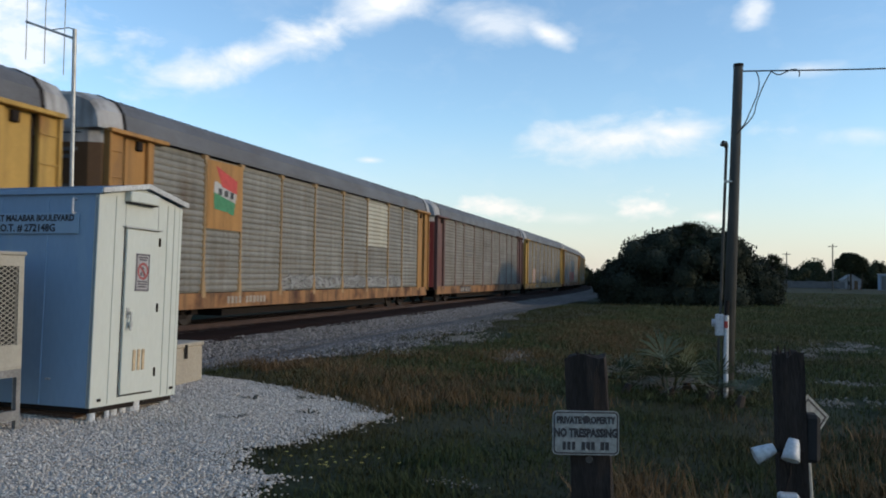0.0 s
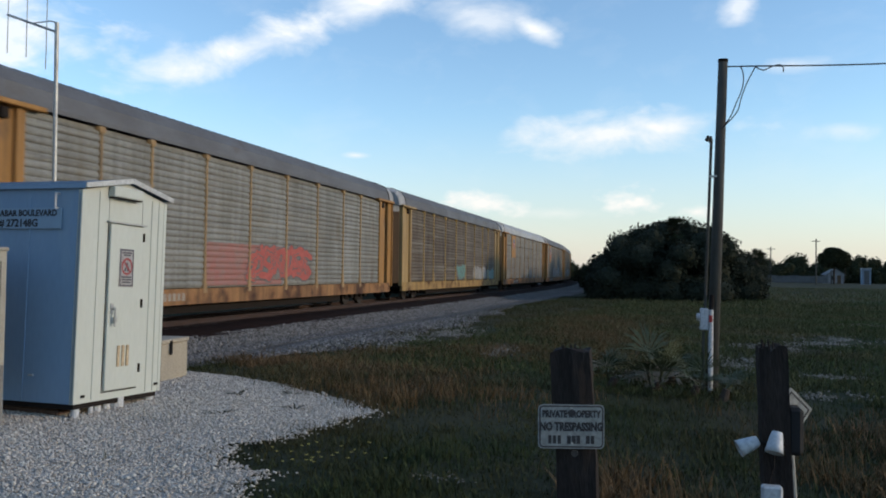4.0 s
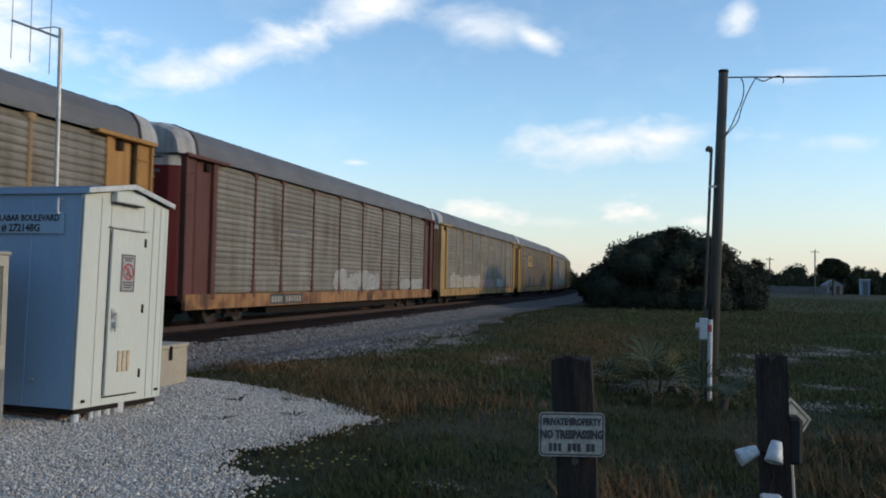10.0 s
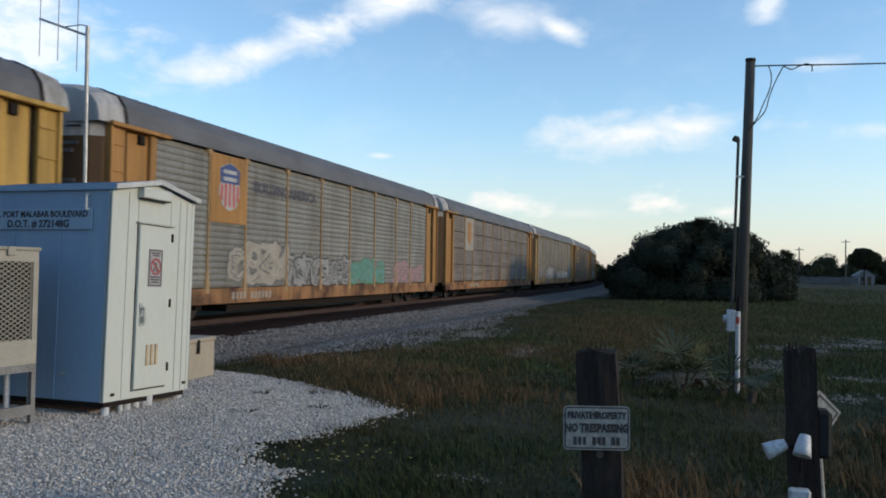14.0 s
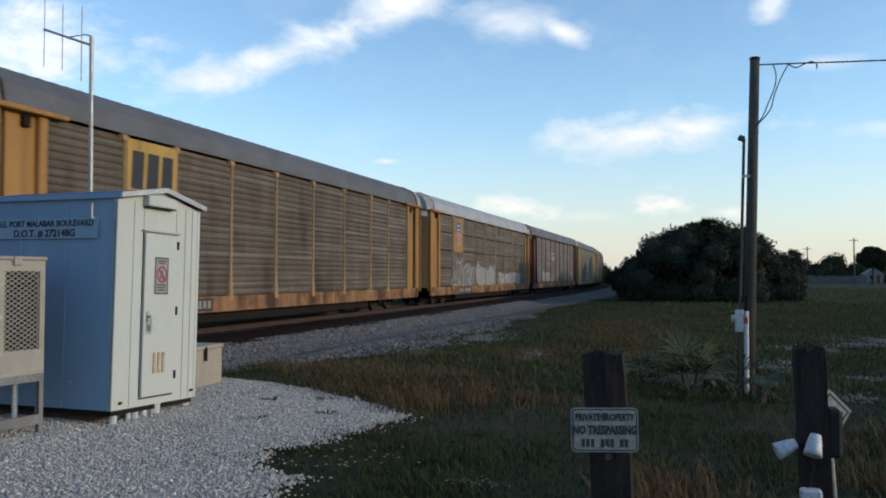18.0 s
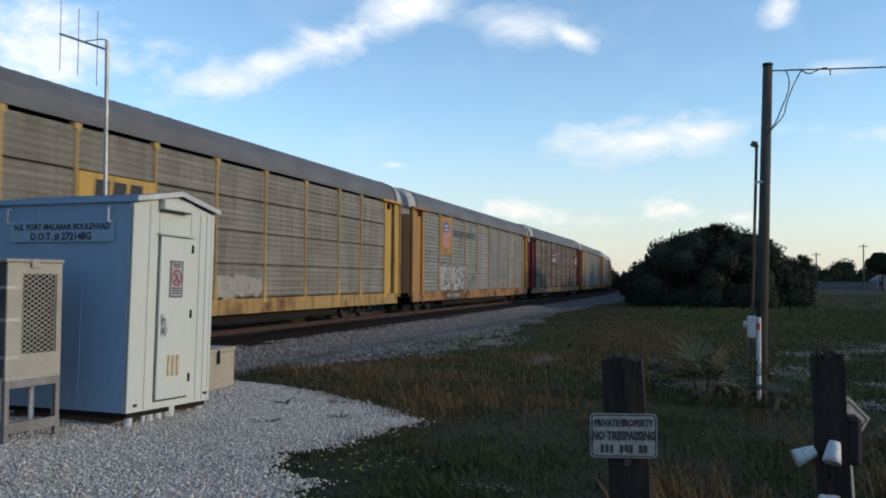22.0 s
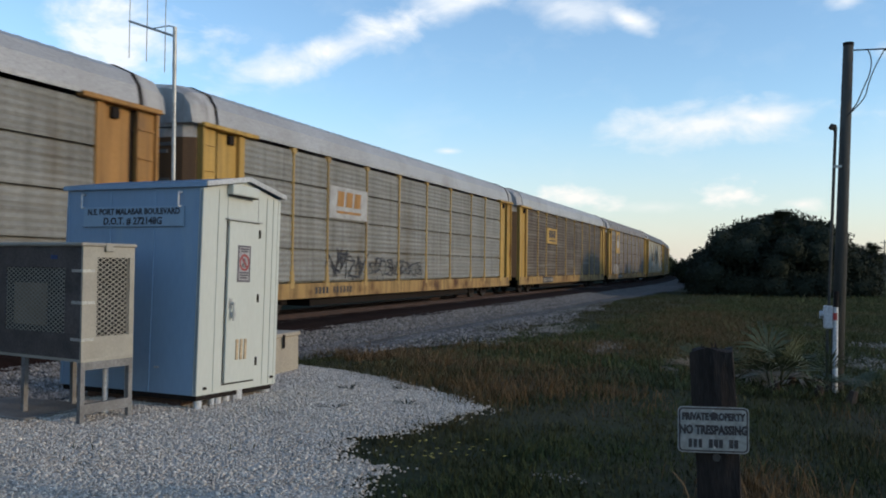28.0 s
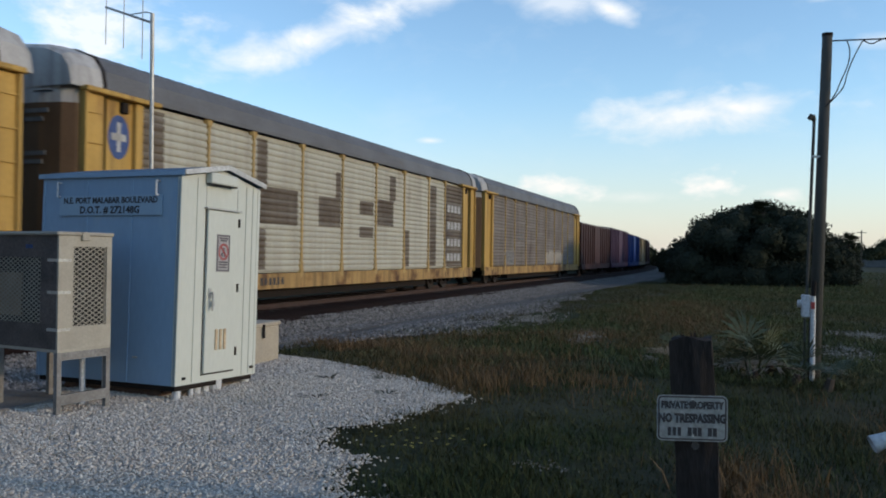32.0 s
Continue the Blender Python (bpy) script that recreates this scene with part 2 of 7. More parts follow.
M_UNDER = material("black_underframe", (0.014, 0.012, 0.011), 0.9, spec=0.15, second=(0.024, 0.018, 0.016), scale=3)
M_WHEEL = material("steel_wheel", (0.026, 0.02, 0.018), 0.75, 0.1, scale=4)


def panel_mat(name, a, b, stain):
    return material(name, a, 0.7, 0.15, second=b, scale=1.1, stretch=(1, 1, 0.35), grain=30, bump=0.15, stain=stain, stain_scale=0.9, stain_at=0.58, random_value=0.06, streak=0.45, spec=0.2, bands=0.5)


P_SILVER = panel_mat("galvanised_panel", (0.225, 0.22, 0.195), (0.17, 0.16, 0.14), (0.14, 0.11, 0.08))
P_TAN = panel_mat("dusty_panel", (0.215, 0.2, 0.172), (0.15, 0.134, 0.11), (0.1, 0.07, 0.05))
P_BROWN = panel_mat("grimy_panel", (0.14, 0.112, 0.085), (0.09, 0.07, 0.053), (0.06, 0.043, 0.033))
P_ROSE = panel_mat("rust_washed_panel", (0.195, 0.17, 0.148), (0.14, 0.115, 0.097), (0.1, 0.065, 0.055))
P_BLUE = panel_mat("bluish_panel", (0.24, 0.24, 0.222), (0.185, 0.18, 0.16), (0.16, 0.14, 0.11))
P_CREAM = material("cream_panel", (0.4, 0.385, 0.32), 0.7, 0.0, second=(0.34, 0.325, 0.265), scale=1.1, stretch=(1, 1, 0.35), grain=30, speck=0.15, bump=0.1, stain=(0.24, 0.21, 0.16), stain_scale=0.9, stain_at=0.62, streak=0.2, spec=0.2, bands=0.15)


def paint(name, a, dirt=(0.16, 0.1, 0.06)):
    return material(name, a, 0.6, 0.0, second=tuple(c * 0.78 for c in a), scale=1.4, stretch=(1, 1, 0.4), grain=35, bump=0.08, speck=0.14, stain=dirt, stain_scale=1.3, stain_at=0.6, streak=0.5, spec=0.15)


S_YELLOW = material("grimy_yellow_sill_paint", (0.36, 0.235, 0.095), 0.7, second=(0.25, 0.15, 0.065), scale=1.1, grain=35, bump=0.1, speck=0.2, stain=(0.09, 0.045, 0.028), stain_scale=1.1, stain_at=0.53, streak=0.85, spec=0.1)
S_ORANGE = material("rusty_orange_sill_paint", (0.31, 0.165, 0.075), 0.7, second=(0.2, 0.105, 0.055), scale=1.1, grain=35, bump=0.1, speck=0.2, stain=(0.075, 0.038, 0.026), stain_scale=1.1, stain_at=0.5, streak=0.9, spec=0.1)
F_DUSTY = paint("dusty_yellow_paint", (0.4, 0.27, 0.125), (0.2, 0.11, 0.055))
F_OXIDE = paint("faded_maroon_paint", (0.11, 0.045, 0.038), (0.06, 0.035, 0.03))
F_YELLOW = paint("yellow_paint", (0.48, 0.3, 0.085), (0.2, 0.09, 0.04))
R_ROSE = paint("dusty_red_rib_paint", (0.21, 0.14, 0.12), (0.17, 0.13, 0.11))
R_YELLOW = paint("dusty_yellow_rib_paint", (0.42, 0.285, 0.11), (0.26, 0.18, 0.1))
R_ORANGE = paint("dusty_orange_rib_paint", (0.37, 0.245, 0.125), (0.25, 0.18, 0.11))
F_ORANGE = paint("faded_orange_paint", (0.38, 0.2, 0.068))
F_MAROON = paint("maroon_paint", (0.11, 0.014, 0.016), (0.04, 0.018, 0.017))
F_ROSE = paint("faded_red_paint", (0.16, 0.088, 0.077), (0.14, 0.09, 0.08))
F_BROWN = paint("brown_door_paint", (0.11, 0.067, 0.038), (0.08, 0.05, 0.03))
F_SILVER = paint("silver_paint", (0.42, 0.41, 0.4), (0.2, 0.185, 0.17))
F_DARK = paint("oxide_boxcar_paint", (0.07, 0.035, 0.032), (0.04, 0.03, 0.03))
F_BLUE = paint("blue_boxcar_paint", (0.03, 0.06, 0.2), (0.03, 0.04, 0.07))
F_PLUM = paint("plum_boxcar_paint", (0.09, 0.05, 0.08), (0.05, 0.03, 0.04))
F_BEIGE = paint("tan_boxcar_paint", (0.3, 0.24, 0.15), (0.15, 0.1, 0.07))
C_WHITE = material("white_marking", (0.4, 0.4, 0.39), 0.7, scale=2.5, mix=0.4, second=(0.25, 0.24, 0.22))
C_BLACK = material("black_marking", (0.025, 0.025, 0.03), 0.7, scale=8)
C_CHAR = material("faded_black_print", (0.09, 0.085, 0.1), 0.7, scale=8)
C_RED = material("red_marking", (0.5, 0.06, 0.05), 0.7, scale=8)
C_GREEN = material("green_marking", (0.05, 0.22, 0.1), 0.7, scale=8)
C_NAVY = material("navy_marking", (0.035, 0.07, 0.2), 0.7, scale=8)
C_TEAL = material("teal_spray_paint", (0.1, 0.27, 0.24), 0.75, scale=3, second=(0.14, 0.19, 0.17))
C_PINK = material("pink_spray_paint", (0.34, 0.19, 0.2), 0.75, scale=3, second=(0.24, 0.17, 0.16))
C_GREY = material("grey_spray_paint", (0.29, 0.29, 0.28), 0.75, scale=2.5, second=(0.19, 0.185, 0.175))
C_RUST = material("red_spray_paint", (0.42, 0.09, 0.07), 0.7, scale=8)
C_PALE = material("faded_marking", (0.34, 0.31, 0.26), 0.75, scale=2.5, second=(0.23, 0.205, 0.17))
SHED_WHITE = material("white_shed_paint", (0.52, 0.54, 0.49), 0.5, speck=0.05, second=(0.47, 0.49, 0.44), scale=1.5, stretch=(1, 1, 0.3), grain=30, bump=0.02, stain=(0.42, 0.4, 0.34), stain_scale=1.4, stain_at=0.68)
# the white shed's blue shade, put into the wall, roof and board colours
SHED_SHADE_BLUE = material("blue_shaded_shed_paint", (0.215, 0.325, 0.45), 0.5, speck=0.05, second=(0.185, 0.285, 0.4), scale=1.2, stretch=(1, 1, 0.25), grain=30, bump=0.02, stain=(0.26, 0.36, 0.43), stain_scale=1.4, stain_at=0.62)
SHED_ROOF_SHADE = material("blue_shaded_roof_sheet", (0.105, 0.165, 0.235), 0.85, spec=0.1, speck=0.05, second=(0.09, 0.145, 0.21), scale=1.2, bump=0.02)
SHED_BOARD_SHADE = material("blue_shaded_board", (0.25, 0.36, 0.46), 0.5, speck=0.05, second=(0.23, 0.33, 0.43), scale=3, bump=0.02)
SHED_ROOF = material("white_roof_sheet", (0.5, 0.5, 0.49), 0.5, 0.1, scale=2)
STEEL = material("galvanised_steel", (0.45, 0.45, 0.43), 0.5, 0.5, scale=5, second=(0.35, 0.34, 0.32))
CAGE = material("tan_cabinet_paint", (0.33, 0.31, 0.26), 0.6, 0.1, speck=0.1, scale=3, second=(0.27, 0.25, 0.21), stain=(0.25, 0.2, 0.15), stain_scale=2, stain_at=0.62)
BLACK_HOLE = material("dark_inside", (0.012, 0.012, 0.013), 0.9, bump=0)
SLAB = material("dirty_slab", (0.17, 0.165, 0.155), 0.9, second=(0.11, 0.105, 0.1), scale=3, grain=40, bump=0.4)
CONCRETE = material("weathered_concrete", (0.36, 0.31, 0.235), 0.9, second=(0.32, 0.28, 0.22), scale=3, grain=40, bump=0.4, stain=(0.2, 0.17, 0.14), stain_scale=2, stain_at=0.6)
POLE_WOOD = material("weathered_pole_wood", (0.066, 0.062, 0.052), 0.9, second=(0.042, 0.04, 0.034), scale=2, stretch=(8, 8, 0.6), grain=30, bump=0.5)
TIE_WOOD = material("old_tie_wood", (0.04, 0.032, 0.028), 0.95, spec=0.1, second=(0.02, 0.017, 0.016), scale=3, stretch=(6, 6, 0.7), grain=26, bump=0.8, stain=(0.1, 0.085, 0.07), stain_scale=3, stain_at=0.62)
PVC = material("white_pvc", (0.55, 0.56, 0.57), 0.45, scale=2)
GREY_BOX = material("grey_meter_box", (0.5, 0.5, 0.52), 0.5, 0.1, scale=3)
SIGN_WHITE = material("weathered_sign_white", (0.195, 0.22, 0.22), 0.55, scale=5, second=(0.21, 0.22, 0.22), stain=(0.19, 0.16, 0.14), stain_scale=6, stain_at=0.66)
LEAF = material("dark_leaf", (0.024, 0.03, 0.021), 0.8, second=(0.033, 0.037, 0.025), scale=0.5, grain=8, bump=0, world=True, spec=0.08)
LEAF_FAR = material("distant_leaf", (0.02, 0.026, 0.013), 0.85, second=(0.034, 0.036, 0.019), scale=0.2, grain=3, bump=0, world=True, spec=0.08)
FROND = material("palmetto_frond", (0.078, 0.092, 0.05), 0.6, spec=0.25, second=(0.05, 0.062, 0.032), scale=2, grain=20, bump=0.1)
BLADE = material("grass_blade", (0.034, 0.053, 0.02), 0.95, second=(0.082, 0.063, 0.035), scale=0.3, island=0.45, grain=6, bump=0, world=True, spec=0.08)
DRY = material("dry_grass_blade", (0.165, 0.105, 0.058), 0.9, second=(0.1, 0.068, 0.03), scale=0.7, island=0.4, grain=6, bump=0, world=True, spec=0.08)
MOWN = material("short_field_grass_blade", (0.06, 0.088, 0.034), 0.95, second=(0.125, 0.1, 0.056), scale=0.22, island=0.35, grain=5, bump=0, world=True, spec=0.08)
# near black in place of the dark seen under the cars
SHADE_BRUSH = material("undercar_shade_brush", (0.014, 0.013, 0.01), 0.95, scale=1, world=True, spec=0.08)
DEAD_FROND = material("dead_palmetto_frond", (0.2, 0.165, 0.12), 0.8, spec=0.1, second=(0.13, 0.1, 0.07), scale=3)
BARK = material("bark", (0.07, 0.055, 0.045), 0.95, scale=3, spec=0.08)

# ---- mesh helpers ----


def part(name, bm, mat, parent=None, label="", at=None, smooth=False):
    me = bpy.data.meshes.new(name)
    bm.to_mesh(me)
    bm.free()
    return part_mesh(name, me, mat, parent, label, at, smooth)


def part_mesh(name, me, mat, parent=None, label="", at=None, smooth=False):
    if mat and not me.materials:
        me.materials.append(mat)
    if smooth:
        me.polygons.foreach_set("use_smooth", [True] * len(me.polygons))
    ob = new(name, me)
    if parent:
        ob.parent = parent
    if at is not None:
        ob.matrix_basis = at if isinstance(at, Matrix) else Matrix.Translation(at)
    if label:
        tagged(ob, label)
    return ob


def box(x0, x1, y0, y1, z0, z1, bm=None, bevel=0.0):
    bm = bm or bmesh.new()
    vs = bmesh.ops.create_cube(bm, size=1)["verts"]
    for v in vs:
        v.co = Vector(((x0 + x1) / 2 + v.co.x * (x1 - x0), (y0 + y1) / 2 + v.co.y * (y1 - y0), (z0 + z1) / 2 + v.co.z * (z1 - z0)))
    if bevel:
        es = list({e for v in vs for e in v.link_edges})
        bmesh.ops.bevel(bm, geom=es, offset=bevel, segments=1, affect="EDGES", clamp_overlap=True)
    return bm


def rod(a, b, r, r2=None, sides=10, bm=None, caps=True):
    bm = bm or bmesh.new()
    a, b = Vector(a), Vector(b)
    d = b - a
    vs = bmesh.ops.create_cone(bm, cap_ends=caps, segments=sides, radius1=r, radius2=r if r2 is None else r2, depth=d.length)["verts"]
    m = Matrix.Translation((a + b) / 2) @ d.to_track_quat("Z", "Y").to_matrix().to_4x4()
    bmesh.ops.transform(bm, matrix=m, verts=vs)
    return bm


def loft(profile, y0, y1, bm=None, closed=False):
    """A sheet: the x, z profile drawn along y."""
    bm = bm or bmesh.new()
    a = [bm.verts.new((x, y0, z)) for x, z in profile]
    b = [bm.verts.new((x, y1, z)) for x, z in profile]
    n = len(profile)
    for i in range(n if closed else n - 1):
        j = (i + 1) % n
        bm.faces.new((a[i], b[i], b[j], a[j]))
    if closed:
        bm.faces.new(a[::-1]), bm.faces.new(b)
    bmesh.ops.recalc_face_normals(bm, faces=bm.faces)
    return bm


def mesh_from(name, verts, faces):
    me = bpy.data.meshes.new(name)
    me.from_pydata(verts, [], faces)
    me.update()
    return me


def empty(name, at, label, category, group=""):
    ob = new(name)
    ob.matrix_basis = at if isinstance(at, Matrix) else Matrix.Translation(at)
    return tagged(ob, label, category, group)


def text_mesh(body, size, bold=0.032):
    cu = bpy.data.curves.new("lettering", "FONT")
    cu.body, cu.size, cu.align_x, cu.align_y, cu.extrude, cu.offset = body, size, "CENTER", "CENTER", 0.0015, size * bold
    cu.resolution_u = 2
    ob = bpy.data.objects.new("lettering", cu)
    me = bpy.data.meshes.new_from_object(ob)
    bpy.data.objects.remove(ob)
    bpy.data.curves.remove(cu)
    return me

# ---- track line ----
TX, CURVE_AT, CURVE_R, CURVE_LEN = -14.9, 79.0, 840.0, 160.0


def track_point(s):
    """Place on the track's middle and heading (radians, left of north) at s metres along it."""
    if s <= CURVE_AT:
        return TX, s, 0.0
    a = min(s - CURVE_AT, CURVE_LEN) / CURVE_R
    x, y = TX - CURVE_R * (1 - math.cos(a)), CURVE_AT + CURVE_R * math.sin(a)
    rest = max(s - CURVE_AT - CURVE_LEN, 0.0)
    return x - rest * math.sin(a), y + rest * math.cos(a), a


def smooth(a, b, v):
    v = min(max((v - a) / (b - a), 0.0), 1.0)
    return v * v * (3 - 2 * v)


def ground_z(x, y):
    d = math.hypot(x + 5.6, y - 7.6)
    z = -0.06 - 0.07 * smooth(3.2, 8.0, d) - 0.25 * smooth(14, 55, d)
    near = 1 - smooth(60, 120, math.hypot(x, y))
    z += near * 0.05 * noise.noise(Vector((x * 0.35, y * 0.35, 3.0)))
    dx = x - TX if y < CURVE_AT else x - (TX - (y - CURVE_AT) ** 2 / (2 * CURVE_R))
    return z - 0.42 * (1 - smooth(4.6, 7.6, abs(dx)))


def spaced(near, far, step):
    out, v, s = [], 0.0, step
    while v < near:
        out.append(v)
        v += step
    while v < far:
        out.append(v)
        s *= 1.25
        v += s
    return out + [far]


def build_ground():
    xs = sorted({-v for v in spaced(22, 2500, 0.4)} | set(spaced(22, 2500, 0.4)))
    ys = sorted({-v for v in spaced(4, 2500, 0.5)} | set(spaced(40, 2500, 0.4)))
    verts = [(x, y, ground_z(x, y)) for y in ys for x in xs]
    w = len(xs)
    faces = [(j * w + i, j * w + i + 1, (j + 1) * w + i + 1, (j + 1) * w + i) for j in range(len(ys) - 1) for i in range(w - 1)]
    ob = part_mesh("ground", mesh_from("ground", verts, faces), M_GRASS, smooth=True)
    tagged(ob, "dark rough grass field with worn sandy patches", "ground", kind="structure")


def sheet_along_track(name, profile, s0, s1, step, mat, ragged=0.0):
    """A strip that follows the track: profile rows are offset from its middle and height."""
    verts, n = [], len(profile)
    ss = list(np.arange(s0, s1 + step / 2, step))
    for s in ss:
        x, y, a = track_point(s)
        for k, (o, z) in enumerate(profile):
            if ragged and k == n - 1:
                o += ragged * noise.noise(Vector((s * 0.22, 7.0, 0))) + 0.5 * ragged * noise.noise(Vector((s * 0.9, 2.0, 0)))
            j = 0.03 * noise.noise(Vector((o * 1.3, s * 1.1, 5.0)))
            verts.append((x + o * math.cos(a), y + o * math.sin(a), z + j))
    faces = [(j * n + i, j * n + i + 1, (j + 1) * n + i + 1, (j + 1) * n + i) for j in range(len(ss) - 1) for i in range(n - 1)]
    return part_mesh(name, mesh_from(name, verts, faces), mat, smooth=True)


BED_S = (-60, 0, 12, 15, 20, 28, 40, 50, 70, 330)
BED_E = (-0.6, -0.6, -0.5, 0.5, 1.4, 1.2, 0.0, -1.3, -1.6, -1.6)


def bed_reach(s):
    """How far the crushed stone spreads past the track's middle."""
    return 7.0 + float(np.interp(s, BED_S, BED_E)) + 0.55 * noise.noise(Vector((s * 0.25, 7.0, 0))) + 0.35 * noise.noise(Vector((s * 0.9, 2.0, 0)))


def spread_bed():
    """The loose outer stone, lying on the ground from the foot of the slope to a ragged edge."""
    verts, faces, n = [], [], 9
    ss = list(np.arange(-20, 120, 0.4))
    for s in ss:
        x, y, a = track_point(s)
        e = bed_reach(s)
        for k in range(n):
            o = 4.6 + (e - 4.6) * k / (n - 1)
            px, py = x + o * math.cos(a), y + o * math.sin(a)
            lift = 0.03 + 0.02 * noise.noise(Vector((px * 2, py * 2, 1))) if k < n - 1 else -0.03
            verts.append((px, py, max(ground_z(px, py) + lift, -0.47 if k == 0 else -9)))
    faces = [(j * n + i, j * n + i + 1, (j + 1) * n + i + 1, (j + 1) * n + i) for j in range(len(ss) - 1) for i in range(n - 1)]
    ob = part_mesh("loose_ballast", mesh_from("loose_ballast", verts, faces), M_BALLAST, smooth=True)
    tagged(ob, "grey crushed stone spread beside the track", "railway bed", kind="structure")


def build_trackbed():
    spread_bed()
    bed = sheet_along_track("ballast_bed", [(-5.5, -0.62), (-4.0, -0.5), (-2.2, -0.19), (-1.0, -0.23), (0, -0.23), (1.0, -0.23), (2.2, -0.2), (2.5, -0.19), (3.1, -0.34), (4.0, -0.5), (5.0, -0.48), (5.8, -0.45), (6.9, -0.4)], -60, 330, 0.6, M_BALLAST, 0.9)
    tagged(bed, "grey crushed stone ballast bed and service road", "railway bed", kind="structure")
    rust = sheet_along_track("rust_stained_ballast", [(-2.2, -0.24), (-1.2, -0.18), (0, -0.17), (0.6, -0.168), (1.3, -0.16), (2.0, -0.165), (2.5, -0.172), (2.92, -0.272)], -60, 330, 0.6, M_RUST_SHADE_BED, 0.12)
    tagged(rust, "rust-brown ballast between and beside the rails, darkened for the cars' shade", "railway bed", kind="structure")
    track = tagged(new("railway_track"), "rusty steel rails on dark wooden ties", "railway track", kind="structure")
    for side in (-0.755, 0.755):
        prof = [(-0.07, -0.17), (0.07, -0.17), (0.015, -0.13), (0.015, -0.05), (0.036, -0.04), (0.036, 0), (-0.036, 0), (-0.036, -0.04), (-0.015, -0.05), (-0.015, -0.13)]
        verts, ss = [], list(np.arange(-60, 331, 3.0))
        for s in ss:
            x, y, a = track_point(s)
            verts += [(x + (side + o) * math.cos(a), y + (side + o) * math.sin(a), z) for o, z in prof]
        n = len(prof)
        faces = [(j * n + i, j * n + (i + 1) % n, (j + 1) * n + (i + 1) % n, (j + 1) * n + i) for j in range(len(ss) - 1) for i in range(n)]
        part_mesh("rail", mesh_from("rail", verts, faces), M_RAIL, track)
    # ties: singly where they are passed near, joined further off
    me = None
    for k in range(150):
        bm = box(-1.32, 1.32, -0.11, 0.11, -0.32, -0.165, bevel=0.012) if me is None else None
        if me is None:
            me = bpy.data.meshes.new("tie")
            bm.to_mesh(me)
            bm.free()
        x, y, a = track_point(2.0 + 0.52 * k)
        part_mesh("tie", me, M_TIE, track, at=Matrix.Translation((x, y, 0)) @ Matrix.Rotation(a + 0.02 * math.sin(k * 7.1), 4, "Z"))
    verts, faces = [], []
    for s in [*np.arange(-58, 1.5, 0.52), *np.arange(80.2, 300, 0.52)]:
        x, y, a = track_point(float(s))
        i = len(verts)
        for u, v in ((-1.32, -0.11), (1.32, -0.11), (1.32, 0.11), (-1.32, 0.11)):
            for z in (-0.3, -0.165):
                verts.append((x + u * math.cos(a) - v * math.sin(a), y + u * math.sin(a) + v * math.cos(a), z))
        faces += [(i + 1, i + 3, i + 5, i + 7), (i, i + 1, i + 3, i + 2), (i + 2, i + 3, i + 5, i + 4), (i + 4, i + 5, i + 7, i + 6), (i + 6, i + 7, i + 1, i)]
    tagged(part_mesh("far_ties", mesh_from("far_ties", verts, faces), M_TIE, track), kind="stuff")
    return track


build_ground()
build_trackbed()

# ---- the signal shed ----


def lettering(parent, body, size, mat, at, squeeze=1.0, label="", bold=0.032):
    me = text_mesh(body, size, bold)
    me.transform(Matrix.Diagonal((squeeze, 1, 1, 1)))
    return part_mesh("lettering", me, mat, parent, label or "black painted lettering", at)


